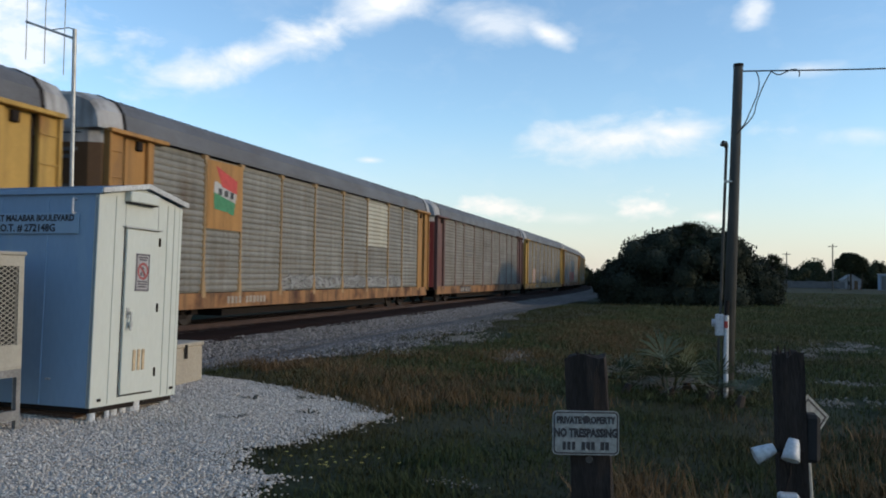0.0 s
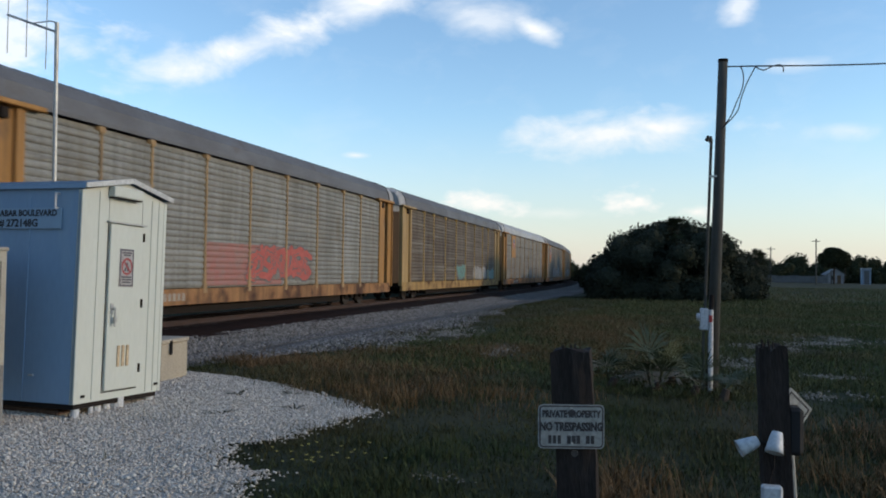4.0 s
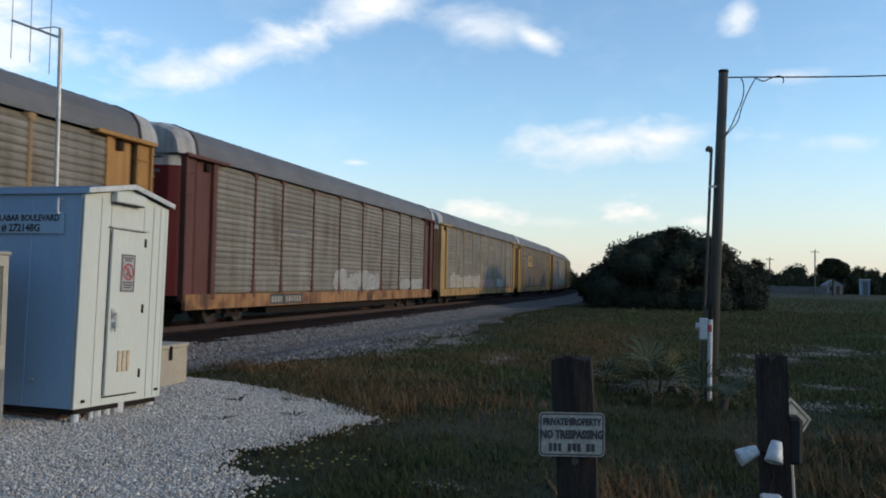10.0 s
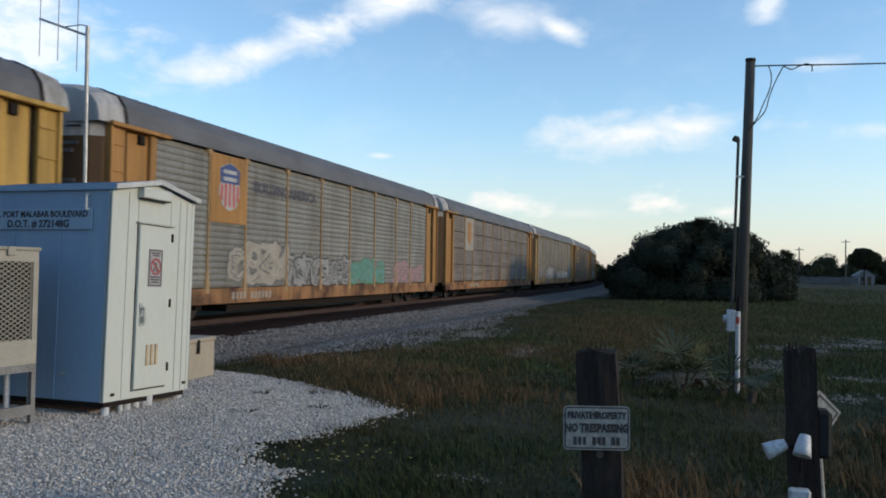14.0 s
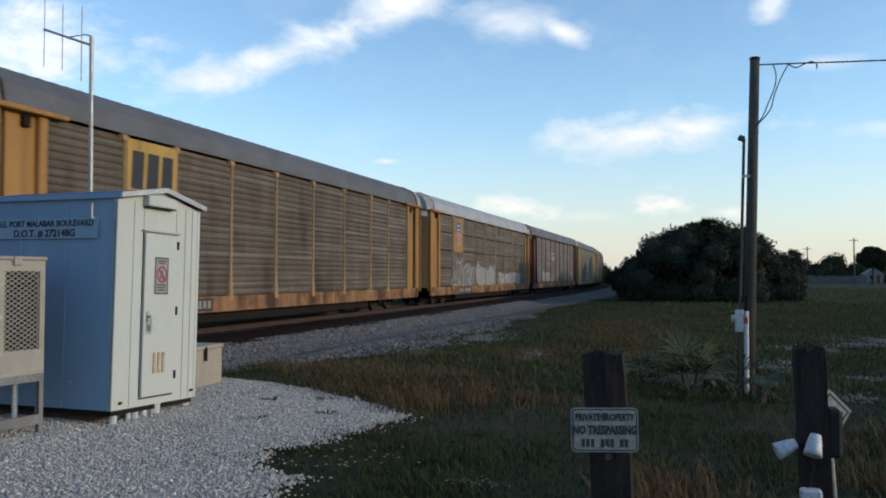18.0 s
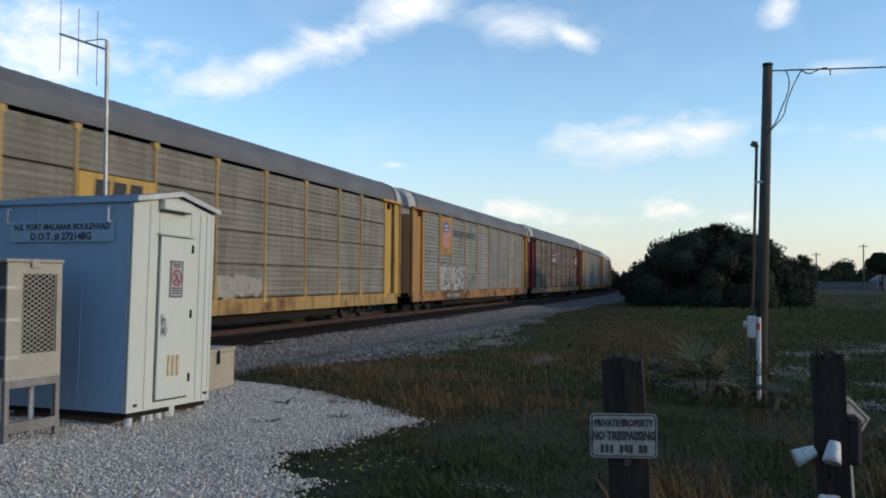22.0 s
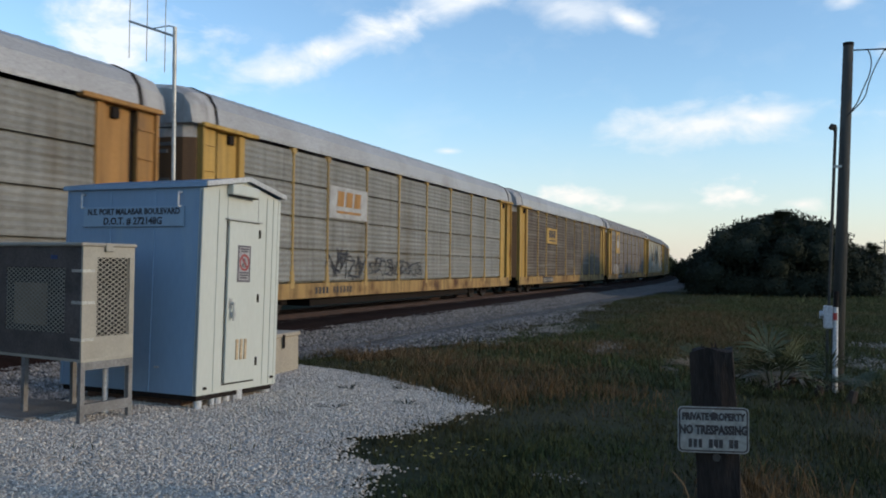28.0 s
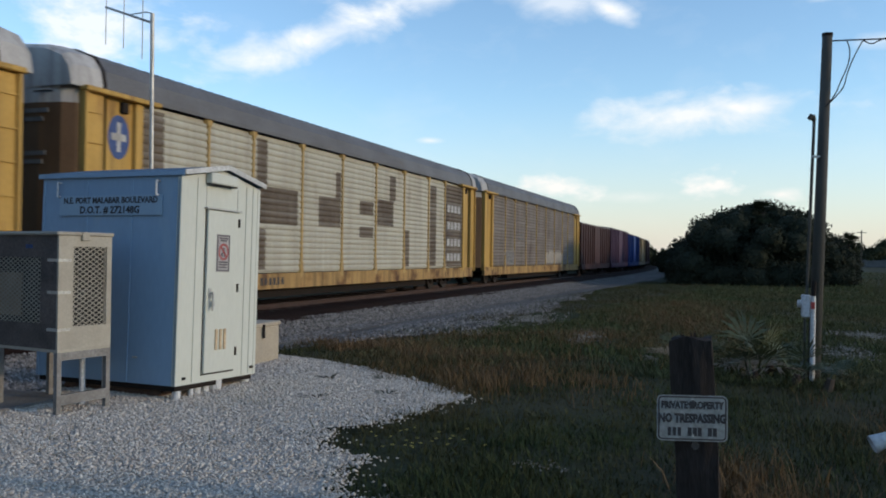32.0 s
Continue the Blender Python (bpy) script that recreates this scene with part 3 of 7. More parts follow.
def build_shed():
    """A small equipment house with its door in the gable that looks east."""
    shed = empty("signal_shed", Matrix.Translation((-6.07, 7.53, 0.115)) @ pose(0, 0, 0, -1.7, 0, -2.0) @ Matrix.Diagonal((1, 0.955, 1, 1)), "white steel railway equipment shed, side walls coloured with their blue shade", "shed")
    D, W, H, PK, ZE, ZR = 2.06, 1.54, 2.345, 2.475, 2.345, 2.488
    # south and north walls of upright pans with raised seams
    for y0, y1, out in ((0, 0.05, -1), (W - 0.05, W, 1)):
        wall = part("side_wall", box(-D, 0, y0, y1, 0, H - 0.02), SHED_SHADE_BLUE, shed, "side wall with blue shade in its colour")
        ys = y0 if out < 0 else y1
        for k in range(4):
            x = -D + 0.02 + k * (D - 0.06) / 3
            part("seam", box(x, x + 0.03, min(ys, ys + out * 0.012), max(ys, ys + out * 0.012), 0.01, H - 0.06, bevel=0.003), SHED_SHADE_BLUE, wall)
    def gable(x0, x1):
        bm = bmesh.new()
        pts = [(0.05, 0), (W - 0.05, 0), (W - 0.05, H - 0.02), (W / 2, PK), (0.05, H - 0.02)]
        a = [bm.verts.new((x0, y, z)) for y, z in pts]
        b = [bm.verts.new((x1, y, z)) for y, z in pts]
        bm.faces.new(a), bm.faces.new(b)
        for i in range(5):
            bm.faces.new((a[i], a[(i + 1) % 5], b[(i + 1) % 5], b[i]))
        bmesh.ops.recalc_face_normals(bm, faces=bm.faces)
        return bm
    part("gable_wall", gable(-D, -D + 0.05), SHED_WHITE, shed)
    front = part("gable_wall", gable(-0.05, 0.0), SHED_WHITE, shed)
    part("corner_trim", box(-0.05, 0.006, -0.012, 0.05, 0.0, H - 0.03, bevel=0.004), SHED_WHITE, shed)
    part("corner_trim", box(-0.05, 0.006, W - 0.05, W + 0.008, 0.0, H - 0.03, bevel=0.004), SHED_WHITE, shed)
    for y in (0.27, 1.24, 1.38):
        part("seam", box(0, 0.01, y, y + 0.02, 0.02, H - 0.02, bevel=0.003), SHED_WHITE, front)
    part("base_rail", box(-D + 0.03, -0.03, 0.03, W - 0.03, -0.06, 0.0), M_UNDER, shed)
    # roof: two falls, with a folded edge all round
    for s in (0, 1):
        bm = bmesh.new()
        ye, yr = (-0.03, W / 2) if s == 0 else (W + 0.05, W / 2)
        for z0 in (0.0, 0.035):
            [bm.verts.new(p) for p in ((-D - 0.04, ye, ZE + z0), (0.06, ye, ZE + z0), (0.06, yr, ZR + z0), (-D - 0.04, yr, ZR + z0))]
        bm.verts.ensure_lookup_table()
        v = bm.verts
        for f in ((0, 1, 2, 3), (4, 5, 6, 7), (0, 1, 5, 4), (1, 2, 6, 5), (2, 3, 7, 6), (3, 0, 4, 7)):
            bm.faces.new([v[i] for i in f])
        bmesh.ops.recalc_face_normals(bm, faces=bm.faces)
        part("roof", bm, SHED_ROOF_SHADE, shed, "sheet metal roof fall with blue shade in its colour")
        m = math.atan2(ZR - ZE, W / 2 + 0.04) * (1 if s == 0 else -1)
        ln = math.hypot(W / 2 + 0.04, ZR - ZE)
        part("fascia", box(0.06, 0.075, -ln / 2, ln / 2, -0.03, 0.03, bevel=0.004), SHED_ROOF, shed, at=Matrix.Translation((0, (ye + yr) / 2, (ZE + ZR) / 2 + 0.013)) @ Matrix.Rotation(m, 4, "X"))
    part("eave_trim", box(-D - 0.04, 0.058, -0.04, -0.03, ZE - 0.02, ZE + 0.033), SHED_SHADE_BLUE, shed)
    # door in the gable
    dy0, dy1, dz0, dz1 = 0.46, 1.05, 0.1, 1.98
    door = part("door", box(0.004, 0.03, dy0, dy1, dz0, dz1, bevel=0.006), SHED_WHITE, shed)
    for bx in ((dy0 - 0.025, dy0 - 0.008, dz0, dz1), (dy1 + 0.008, dy1 + 0.025, dz0, dz1), (dy0 - 0.025, dy1 + 0.025, dz0 - 0.022, dz0 - 0.006)):
        part("door_gap", box(-0.01, 0.003, *bx), BLACK_HOLE, shed)
    part("drip_rail", box(0.0, 0.05, dy0 - 0.05, dy1 + 0.04, dz1 + 0.012, dz1 + 0.03), STEEL, shed, "dark drip rail over the door")
    for y in (dy0 - 0.012, dy1 + 0.012):
        part("panel_joint", box(-0.01, 0.0025, y - 0.004, y + 0.004, dz1 + 0.03, 2.28), SHED_JOINT, shed)
    for z in (0.32, 1.08, 1.86):
        part("hinge", rod((0.035, dy1 + 0.012, z - 0.05), (0.035, dy1 + 0.012, z + 0.05), 0.014, sides=8), M_UNDER, door)
    handle = part("handle", rod((0.03, dy0 + 0.06, 1.02), (0.09, dy0 + 0.06, 1.02), 0.018, sides=8, bm=box(0.03, 0.042, dy0 + 0.035, dy0 + 0.085, 0.96, 1.08)), STEEL, door, "steel lever handle with padlock")
    part("lever", box(0.07, 0.09, dy0 + 0.05, dy0 + 0.075, 0.82, 1.03, bevel=0.005), STEEL, door)
    part("padlock", box(0.05, 0.08, dy0 + 0.06, dy0 + 0.11, 0.86, 0.93, bevel=0.008), STEEL, door)
    for k in range(3):
        y = dy0 + 0.185 + k * 0.083
        part("vent_slot", box(0.03, 0.045, y, y + 0.045, 0.36, 0.6, bevel=0.004), VENT_TAN, door, "tan louvre strip")
    hood = part("vent_hood", box(0.0, 0.09, 0.42, 0.95, 2.285, 2.405, bevel=0.01), SHED_WHITE, shed)
    # black strip that paints in the shade below the hood
    part("hood_shade", box(0.005, 0.085, 0.43, 0.94, 2.273, 2.284), BLACK_HOLE, hood)
    # warning plate on the door
    warn = part("warning_sign", box(0.03, 0.036, 0.625, 0.885, 1.27, 1.71, bevel=0.002), PLATE_GREY, door, "grey warning plate with a red no-entry ring")
    a, b, lo, hi, bw = 0.632, 0.878, 1.277, 1.703, 0.016
    bm = box(0.036, 0.039, a, b, lo, lo + bw)
    for q in ((a, b, hi - bw, hi), (a, a + bw, lo + bw, hi - bw), (b - bw, b, lo + bw, hi - bw)):
        box(0.036, 0.039, *q, bm)
    part("sign_border", bm, C_CHAR, warn)
    bm = bmesh.new()
    cy, cz, r0, r1 = 0.755, 1.505, 0.074, 0.1
    for i in range(28):
        t0, t1 = 6.28319 * i / 28, 6.28319 * (i + 1) / 28
        bm.faces.new([bm.verts.new((0.0405, cy + r * math.cos(t), cz + r * math.sin(t))) for r, t in ((r0, t0), (r1, t0), (r1, t1), (r0, t1))])
    bm.faces.new([bm.verts.new((0.041, cy + p, cz + q)) for p, q in ((-0.066, 0.048), (-0.048, 0.066), (0.066, -0.048), (0.048, -0.066))])
    part("ring", bm, RING_RED, warn, "faded red ring and bar")
    part("symbol", box(0.036, 0.0395, cy - 0.016, cy + 0.016, cz - 0.02, cz + 0.045, box(0.036, 0.0395, cy - 0.04, cy - 0.014, cz - 0.055, cz - 0.015, box(0.036, 0.0395, cy + 0.012, cy + 0.034, cz - 0.055, cz - 0.01))), C_CHAR, warn)
    for z, w in ((1.655, 0.17), (1.628, 0.13), (1.375, 0.18), (1.345, 0.17), (1.315, 0.14)):
        part("text_bar", box(0.036, 0.039, cy - w / 2, cy + w / 2, z, z + 0.017), C_CHAR, warn)
    # name plate on the south wall
    up = Matrix.Rotation(radians(90), 4, "X")
    board = part("name_board", box(-1.76, -0.25, -0.03, -0.012, 1.885, 2.115, bevel=0.003), SHED_BOARD_SHADE, shed, "board lettered in black, blue shade in its colour")
    lettering(board, "N.E. PORT MALABAR BOULEVARD", 0.098, C_BLACK, Matrix.Translation((-1.0, -0.032, 2.055)) @ up, 0.93)
    lettering(board, "D.O.T. # 272148G", 0.115, C_BLACK, Matrix.Translation((-1.0, -0.032, 1.945)) @ up, 1.0)
    for x in (-1.76, -0.3):
        bm = rod((x, -0.012, 2.11), (x, -0.07, 2.11), 0.012, sides=6)
        rod((x, -0.07, 2.11), (x, -0.07, 2.27), 0.012, sides=6, bm=bm)
        rod((x, -0.07, 2.27), (x, -0.012, 2.27), 0.012, sides=6, bm=bm)
        part("lifting_eye", bm, PVC, shed, "white bent lifting eye")
    part("bolt_plate", box(0.006, 0.02, 0.1, 0.15, 0.06, 0.09), M_UNDER, shed)
    part("bolt_plate", box(0.006, 0.02, 1.42, 1.48, 0.08, 0.11), M_UNDER, shed)
    part("latch", box(-0.6, -0.54, -0.02, 0.0, 0.28, 0.3), STEEL, shed)
    # piles and pipes below
    for x, y, r in ((-0.06, 0.1, 0.045), (-0.06, 0.35, 0.03), (-0.1, 0.5, 0.055), (-0.1, 0.66, 0.05), (-0.1, 0.84, 0.09), (-0.1, 1.45, 0.07), (-1.9, 0.15, 0.06), (-1.0, 0.2, 0.06), (-1.9, 1.4, 0.06)):
        part("leg", rod((x, y, -0.4), (x, y, -0.06 if r < 0.08 else 0.0), r, sides=12), PVC if x > -0.5 else M_UNDER, shed, "pale pipe leg" if x > -0.5 else "")
    part("footing", box(-1.75, -0.3, 0.12, 0.5, -0.35, -0.08, bevel=0.02), BRICK, shed, "brown block footing under the floor")
    return shed


RING_RED = material("faded_sign_red", (0.33, 0.07, 0.07), 0.7, scale=8)
SHED_JOINT = material("grey_panel_joint", (0.3, 0.31, 0.29), 0.8, bump=0)
PLATE_GREY = material("faded_sign_plate", (0.33, 0.32, 0.32), 0.6, scale=6, second=(0.28, 0.27, 0.27))
VENT_TAN = material("tan_louvre", (0.5, 0.38, 0.24), 0.7, scale=6)
BRICK = material("brown_block", (0.13, 0.07, 0.045), 0.9, second=(0.07, 0.045, 0.035), scale=8, bump=0.5)
build_shed()


def mesh_screen(y0, y1, z0, z1, nx, nz, t):
    """Expanded metal: a lattice of thin slanted bars in the plane x = 0."""
    verts, faces = [], []
    w, h = (y1 - y0) / nx, (z1 - z0) / nz

    def bar(a, b):
        d = Vector((b[0] - a[0], b[1] - a[1])).normalized()
        o = (-d.y * t / 2, d.x * t / 2)
        i = len(verts)
        for x in (0, 0.006):
            verts.extend([(x, a[0] + o[0], a[1] + o[1]), (x, a[0] - o[0], a[1] - o[1]), (x, b[0] - o[0], b[1] - o[1]), (x, b[0] + o[0], b[1] + o[1])])
        faces.extend([(i, i + 1, i + 2, i + 3), (i + 4, i + 7, i + 6, i + 5), (i, i + 3, i + 7, i + 4), (i + 1, i + 5, i + 6, i + 2)])

    for j in range(nz):
        for i in range(nx):
            c = (y0 + (i + 0.5) * w, z0 + (j + 0.5) * h)
            for p in ((y0 + i * w, c[1]), (y0 + (i + 1) * w, c[1])):
                for q in ((c[0], z0 + j * h), (c[0], z0 + (j + 1) * h)):
                    bar(p, q)
    return mesh_from("screen", verts, faces)


def build_cooler():
    """A caged cabinet on a steel stand beside the shed."""
    c = empty("cooling_unit", Matrix.Translation((-6.56, 6.36, -0.04)) @ pose(0, 0, 0, 0, 0, -8), "tan steel cooling cabinet with mesh guards on a stand", "air conditioner")
    w, d, z0, z1 = 1.4, 0.63, 0.64, 1.82
    part("back_panel", box(-w, -0.02, d - 0.02, d, z0, z1 - 0.04), CAGE, c)
    part("floor_panel", box(-w, 0, 0, d, z0 - 0.02, z0 + 0.01), CAGE, c)
    part("west_panel", box(-w, -w + 0.02, 0.02, d - 0.02, z0, z1 - 0.04), CAGE, c)
    # east face: frame round an opening with expanded metal
    for n, b in (("frame_top", (0.0, d, z1 - 0.15, z1 - 0.04)), ("frame_bottom", (0.0, d, z0 + 0.01, z0 + 0.23)), ("frame_side", (0.0, 0.17, z0 + 0.23, z1 - 0.15)), ("frame_side", (d - 0.06, d, z0 + 0.23, z1 - 0.15))):
        part(n, box(-0.025, 0, b[0], b[1], b[2], b[3]), CAGE, c)
    for z in (0.83, 1.2, 1.52):
        part("edge_strap", box(0.0, 0.006, 0.0, 0.14, z, z + 0.03, box(-0.16, 0.006, -0.008, 0.0, z, z + 0.03)), STEEL, c)
    part_mesh("mesh_guard", mesh_screen(0.17, d - 0.06, z0 + 0.23, z1 - 0.15, 5, 16, 0.0085), CAGE, c, at=(-0.012, 0, 0))
    # near-black block stands in for the shaded inside
    part("dark_core", box(-w + 0.06, -0.05, 0.05, d - 0.06, z0 + 0.05, z1 - 0.1), BLACK_HOLE, c)
    # south face: frame painted in its shaded tone, with two mesh windows
    turn = Matrix.Rotation(radians(-90), 4, "Z")
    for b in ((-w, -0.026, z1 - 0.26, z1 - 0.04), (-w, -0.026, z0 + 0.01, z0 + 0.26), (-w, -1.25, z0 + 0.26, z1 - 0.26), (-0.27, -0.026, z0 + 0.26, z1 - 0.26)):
        part("front_frame", box(b[0], b[1], 0.0, 0.025, b[2], b[3]), CAGE_SHADED, c, "grey-brown panel with its shade in the paint")
    part_mesh("mesh_guard", mesh_screen(-1.25, -0.27, z0 + 0.26, z1 - 0.26, 13, 15, 0.008), CAGE, c, at=Matrix.Translation((0, 0.014, 0)) @ Matrix.Rotation(radians(-90), 4, "Z"))
    part("coil", box(-1.15, -0.62, 0.035, 0.048, z0 + 0.32, z1 - 0.42), FROND_TAN, c, "pale coil behind the mesh")
    part("lid", box(-w - 0.02, 0.02, -0.03, d + 0.02, z1 - 0.04, z1, bevel=0.012), CAGE, c)
    part("lid_catch", box(0.0, 0.03, 0.25, 0.34, z1 - 0.09, z1 - 0.0, bevel=0.005), CAGE, c)
    part("name_plate", box(-0.5, -0.4, -0.006, 0.0, z1 - 0.17, z1 - 0.13), C_NAVY, c)
    for x in (-0.05, -0.95):
        for y in (0.0, d - 0.05):
            part("leg", box(x, x + 0.05, y, y + 0.05, 0, z0 - 0.02), STAND, c)
    part("foot_rail", box(-0.045, 0.0, 0.05, d - 0.05, 0.1, 0.2), STAND, c)
    part("top_rail", box(-0.045, 0.0, 0.05, d - 0.05, z0 - 0.1, z0 - 0.02), STAND, c)
    part("conduit", rod((-0.3, d - 0.1, 0), (-0.3, d - 0.1, z0), 0.03), PVC, c)
    part("conduit", rod((-0.12, d + 0.02, 0.1), (-0.12, d + 0.02, 1.4), 0.018), STEEL, c)


STAND = material("dull_stand_steel", (0.2, 0.2, 0.2), 0.6, 0.3, scale=5, second=(0.14, 0.135, 0.13))
CAGE_SHADED = material("shaded_cabinet_paint", (0.1, 0.085, 0.08), 0.7, 0.1, scale=3, second=(0.045, 0.04, 0.038))
FROND_TAN = material("coil_metal", (0.3, 0.23, 0.16), 0.5, 0.3, scale=20)
build_cooler()

slab = empty("concrete_slab", (-7.1, 6.75, -0.05), "pale concrete slab under the cooling cabinet", "slab")
part("slab", box(-1.3, -0.02, -0.55, 0.42, 0, 0.06, bevel=0.01), SLAB, slab)

blk = empty("concrete_box", Matrix.Translation((-6.8, 10.2, -0.15)) @ pose(0, 0, 0, 0, 0, 4), "weathered tan concrete cable box beside the shed", "cable box")
part("body", box(-0.62, 0, 0, 0.75, 0, 0.66, bevel=0.012), CONCRETE, blk)
part("lid", box(-0.64, 0.02, -0.02, 0.77, 0.66, 0.72, bevel=0.012), CONCRETE, blk)
part("hasp", box(0.02, 0.035, 0.2, 0.26, 0.5, 0.7, bevel=0.004), M_UNDER, blk)


def build_antenna():
    a = empty("radio_antenna", (-8.45, 10.0, -0.1), "thin galvanised mast with a three element radio aerial", "antenna")
    mast = part("mast", rod((0, 0, 0), (-0.06, 0, 5.22), 0.03, sides=10), STEEL, a)
    end = Vector((-1.02, 0.1, 5.43))
    top = Vector((-0.06, 0, 5.08))
    part("boom", rod(top, end, 0.018, sides=8), STEEL, a)
    for f, h in ((0.99, 0.52), (0.6, 0.48), (0.2, 0.54)):
        p = top.lerp(end, f)
        part("element", rod(p - Vector((0, 0, h + 0.05)), p + Vector((0, 0, h)), 0.007, sides=6), STEEL, a)
    q = top.lerp(end, 0.5)
    bm = rod((-0.06, 0, 5.22), (-0.2, 0.03, 5.26), 0.008, sides=6)
    rod((-0.2, 0.03, 5.26), q, 0.008, sides=6, bm=bm)
    part("feed_cable", bm, M_UNDER, a)
    part("base_plate", box(-0.12, 0.12, -0.12, 0.12, -0.05, 0.02), CONCRETE, a)


build_antenna()

# ---- posts made of old ties ----


def tie_post(x, y, w, d, h, lean, seed, label):
    r = random.Random(seed)
    post = empty("tie_post", Matrix.Translation((x, y, -0.25)) @ pose(0, 0, 0, -1.0, lean, 0), label, "post", "tie posts")
    bm = bmesh.new()
    nx, nz = 7, 12
    ring = [(-w / 2 + w * i / nx, 0) for i in range(nx)] + [(w / 2, d * i / 3) for i in range(3)] + [(w / 2 - w * i / nx, d) for i in range(nx)] + [(-w / 2, d - d * i / 3) for i in range(3)]
    rows = []
    for k in range(nz + 1):
        z = (h + 0.25) * k / nz
        row = []
        for px, py in ring:
            g = 0.006 * noise.noise(Vector((px * 60, py * 60, z * 2 + seed)))
            e = 0.012 * noise.noise(Vector((px * 14 + seed, py * 14, z * 5)))
            top = 0.0
            if k == nz:
                top = 0.035 * noise.noise(Vector((px * 45, py * 30, seed * 3.1)))
            row.append(bm.verts.new((px * (1 + g * 3) + e * 0.6, py + g + e, z + top)))
        rows.append(row)
    n = len(ring)
    for a, b in zip(rows, rows[1:]):
        for i in range(n):
            bm.faces.new((a[i], a[(i + 1) % n], b[(i + 1) % n], b[i]))
    bm.faces.new(rows[-1])
    part("post", bm, TIE_WOOD, post)
    for k in range(6):
        px, py = r.uniform(-w / 2 + 0.02, w / 2 - 0.03), r.uniform(0.02, d - 0.03)
        part("splinter", rod((px, py, h + 0.2), (px + r.uniform(-0.01, 0.01), py, h + 0.25 + r.uniform(0.015, 0.045)), 0.012, 0.003, sides=5), TIE_WOOD, post)
    return post


def build_posts():
    p = tie_post(-0.408, 4.58, 0.215, 0.19, 1.165, -3.6, 3, "dark splintered railway tie set upright as a sign post")
    part("bolt_hole", rod((0.0, -0.008, 0.86), (0.0, 0.01, 0.86), 0.02, sides=10), TIE_PALE, p)
    s = empty("warning_board", Matrix.Translation((-0.477, 4.548, 0.76)) @ pose(0, 0, 0, -1.0, -0.3, 14.0), "weathered white no trespassing sign with black letters", "sign")
    w, h = 0.36, 0.238
    def rounded(a, b, r, y0, y1):
        bm = bmesh.new()
        pts = [(sx * (a - r) + r * math.cos(radians(q)), sz * (b - r) + r * math.sin(radians(q))) for sx, sz, q0 in ((1, 1, 0), (-1, 1, 90), (-1, -1, 180), (1, -1, 270)) for q in range(q0, q0 + 91, 18)]
        f = [bm.verts.new((x, y0, z)) for x, z in pts]
        g = [bm.verts.new((x, y1, z)) for x, z in pts]
        bm.faces.new(f), bm.faces.new(g[::-1])
        for k in range(len(pts)):
            bm.faces.new((f[k], f[k - 1], g[k - 1], g[k]))
        bmesh.ops.recalc_face_normals(bm, faces=bm.faces)
        return bm

    part("plate", rounded(w / 2, h / 2, 0.026, 0.0, 0.004), SIGN_WHITE, s)
    up = Matrix.Rotation(radians(90), 4, "X")
    part("border_line", rounded(w / 2 - 0.006, h / 2 - 0.006, 0.022, -0.0006, 0.0), C_BLACK, s)
    part("face", rounded(w / 2 - 0.0135, h / 2 - 0.0135, 0.016, -0.0012, -0.0006), SIGN_WHITE, s)
    lettering(s, "PRIVATE PROPERTY", 0.05, C_BLACK, Matrix.Translation((0, -0.002, 0.067)) @ up, 0.72, bold=0.055)
    lettering(s, "NO TRESPASSING", 0.062, C_BLACK, Matrix.Translation((0, -0.002, -0.002)) @ up, 0.7, bold=0.055)
    for k, wd2 in enumerate((0.024, 0.024, 0.024, 0.0, 0.028, 0.03, 0.028, 0.0, 0.03, 0.028)):
        if wd2:
            part("text_bar", box(-0.125 + k * 0.0255, -0.125 + k * 0.0255 + wd2 * 0.72, -0.0025, -0.0012, -0.092, -0.048), C_BLACK, s)
    # bent, rusted-through spot near the upper edge
    bm = bmesh.new()
    bm.faces.new([bm.verts.new((0.0 + r * math.cos(a), -0.0042, 0.075 + r * 0.9 * math.sin(a))) for a, r in ((0, 0.028), (0.7, 0.018), (1.4, 0.024), (2.2, 0.016), (3.1, 0.026), (3.9, 0.018), (4.7, 0.03), (5.5, 0.016))])
    part("rust_hole", bm, C_BLACK, s, "dark rusted spot")
    for x in (-0.0, 0.005):
        part("bolt", rod((x, -0.006, 0.1 - 0.19 * (x > 0)), (x, 0.03, 0.1 - 0.19 * (x > 0)), 0.006, sides=8), STEEL, s)

    q = tie_post(0.662, 5.0, 0.152, 0.2, 1.19, -2.2, 8, "dark weathered railway tie post carrying lamps and signs")
    # twin flood lamps on an arm
    f = empty("flood_lamp", (0.545, 4.97, 0.64), "pair of white weathered floodlight heads on a post", "floodlight")
    part("arm", rod((-0.1, 0.0, 0.02), (0.12, -0.03, 0.02), 0.011, sides=8), M_UNDER, f, "dark conduit arm")
    def head(name, m):
        bm = bmesh.new()
        prof = [(0.0, 0.0), (0.028, 0.003), (0.036, 0.03), (0.045, 0.09), (0.05, 0.12), (0.044, 0.122), (0.036, 0.09)]
        rings = [[bm.verts.new((rr * math.cos(6.2832 * i / 14), rr * math.sin(6.2832 * i / 14), z)) for i in range(14)] for rr, z in prof[1:]]
        for a, b in zip(rings, rings[1:]):
            for i in range(14):
                bm.faces.new((a[i], a[(i + 1) % 14], b[(i + 1) % 14], b[i]))
        bm.faces.new(rings[0][::-1])
        bm.faces.new(rings[-1])
        ob = part(name, bm, PVC, f, "white plastic lamp head", at=m, smooth=True)
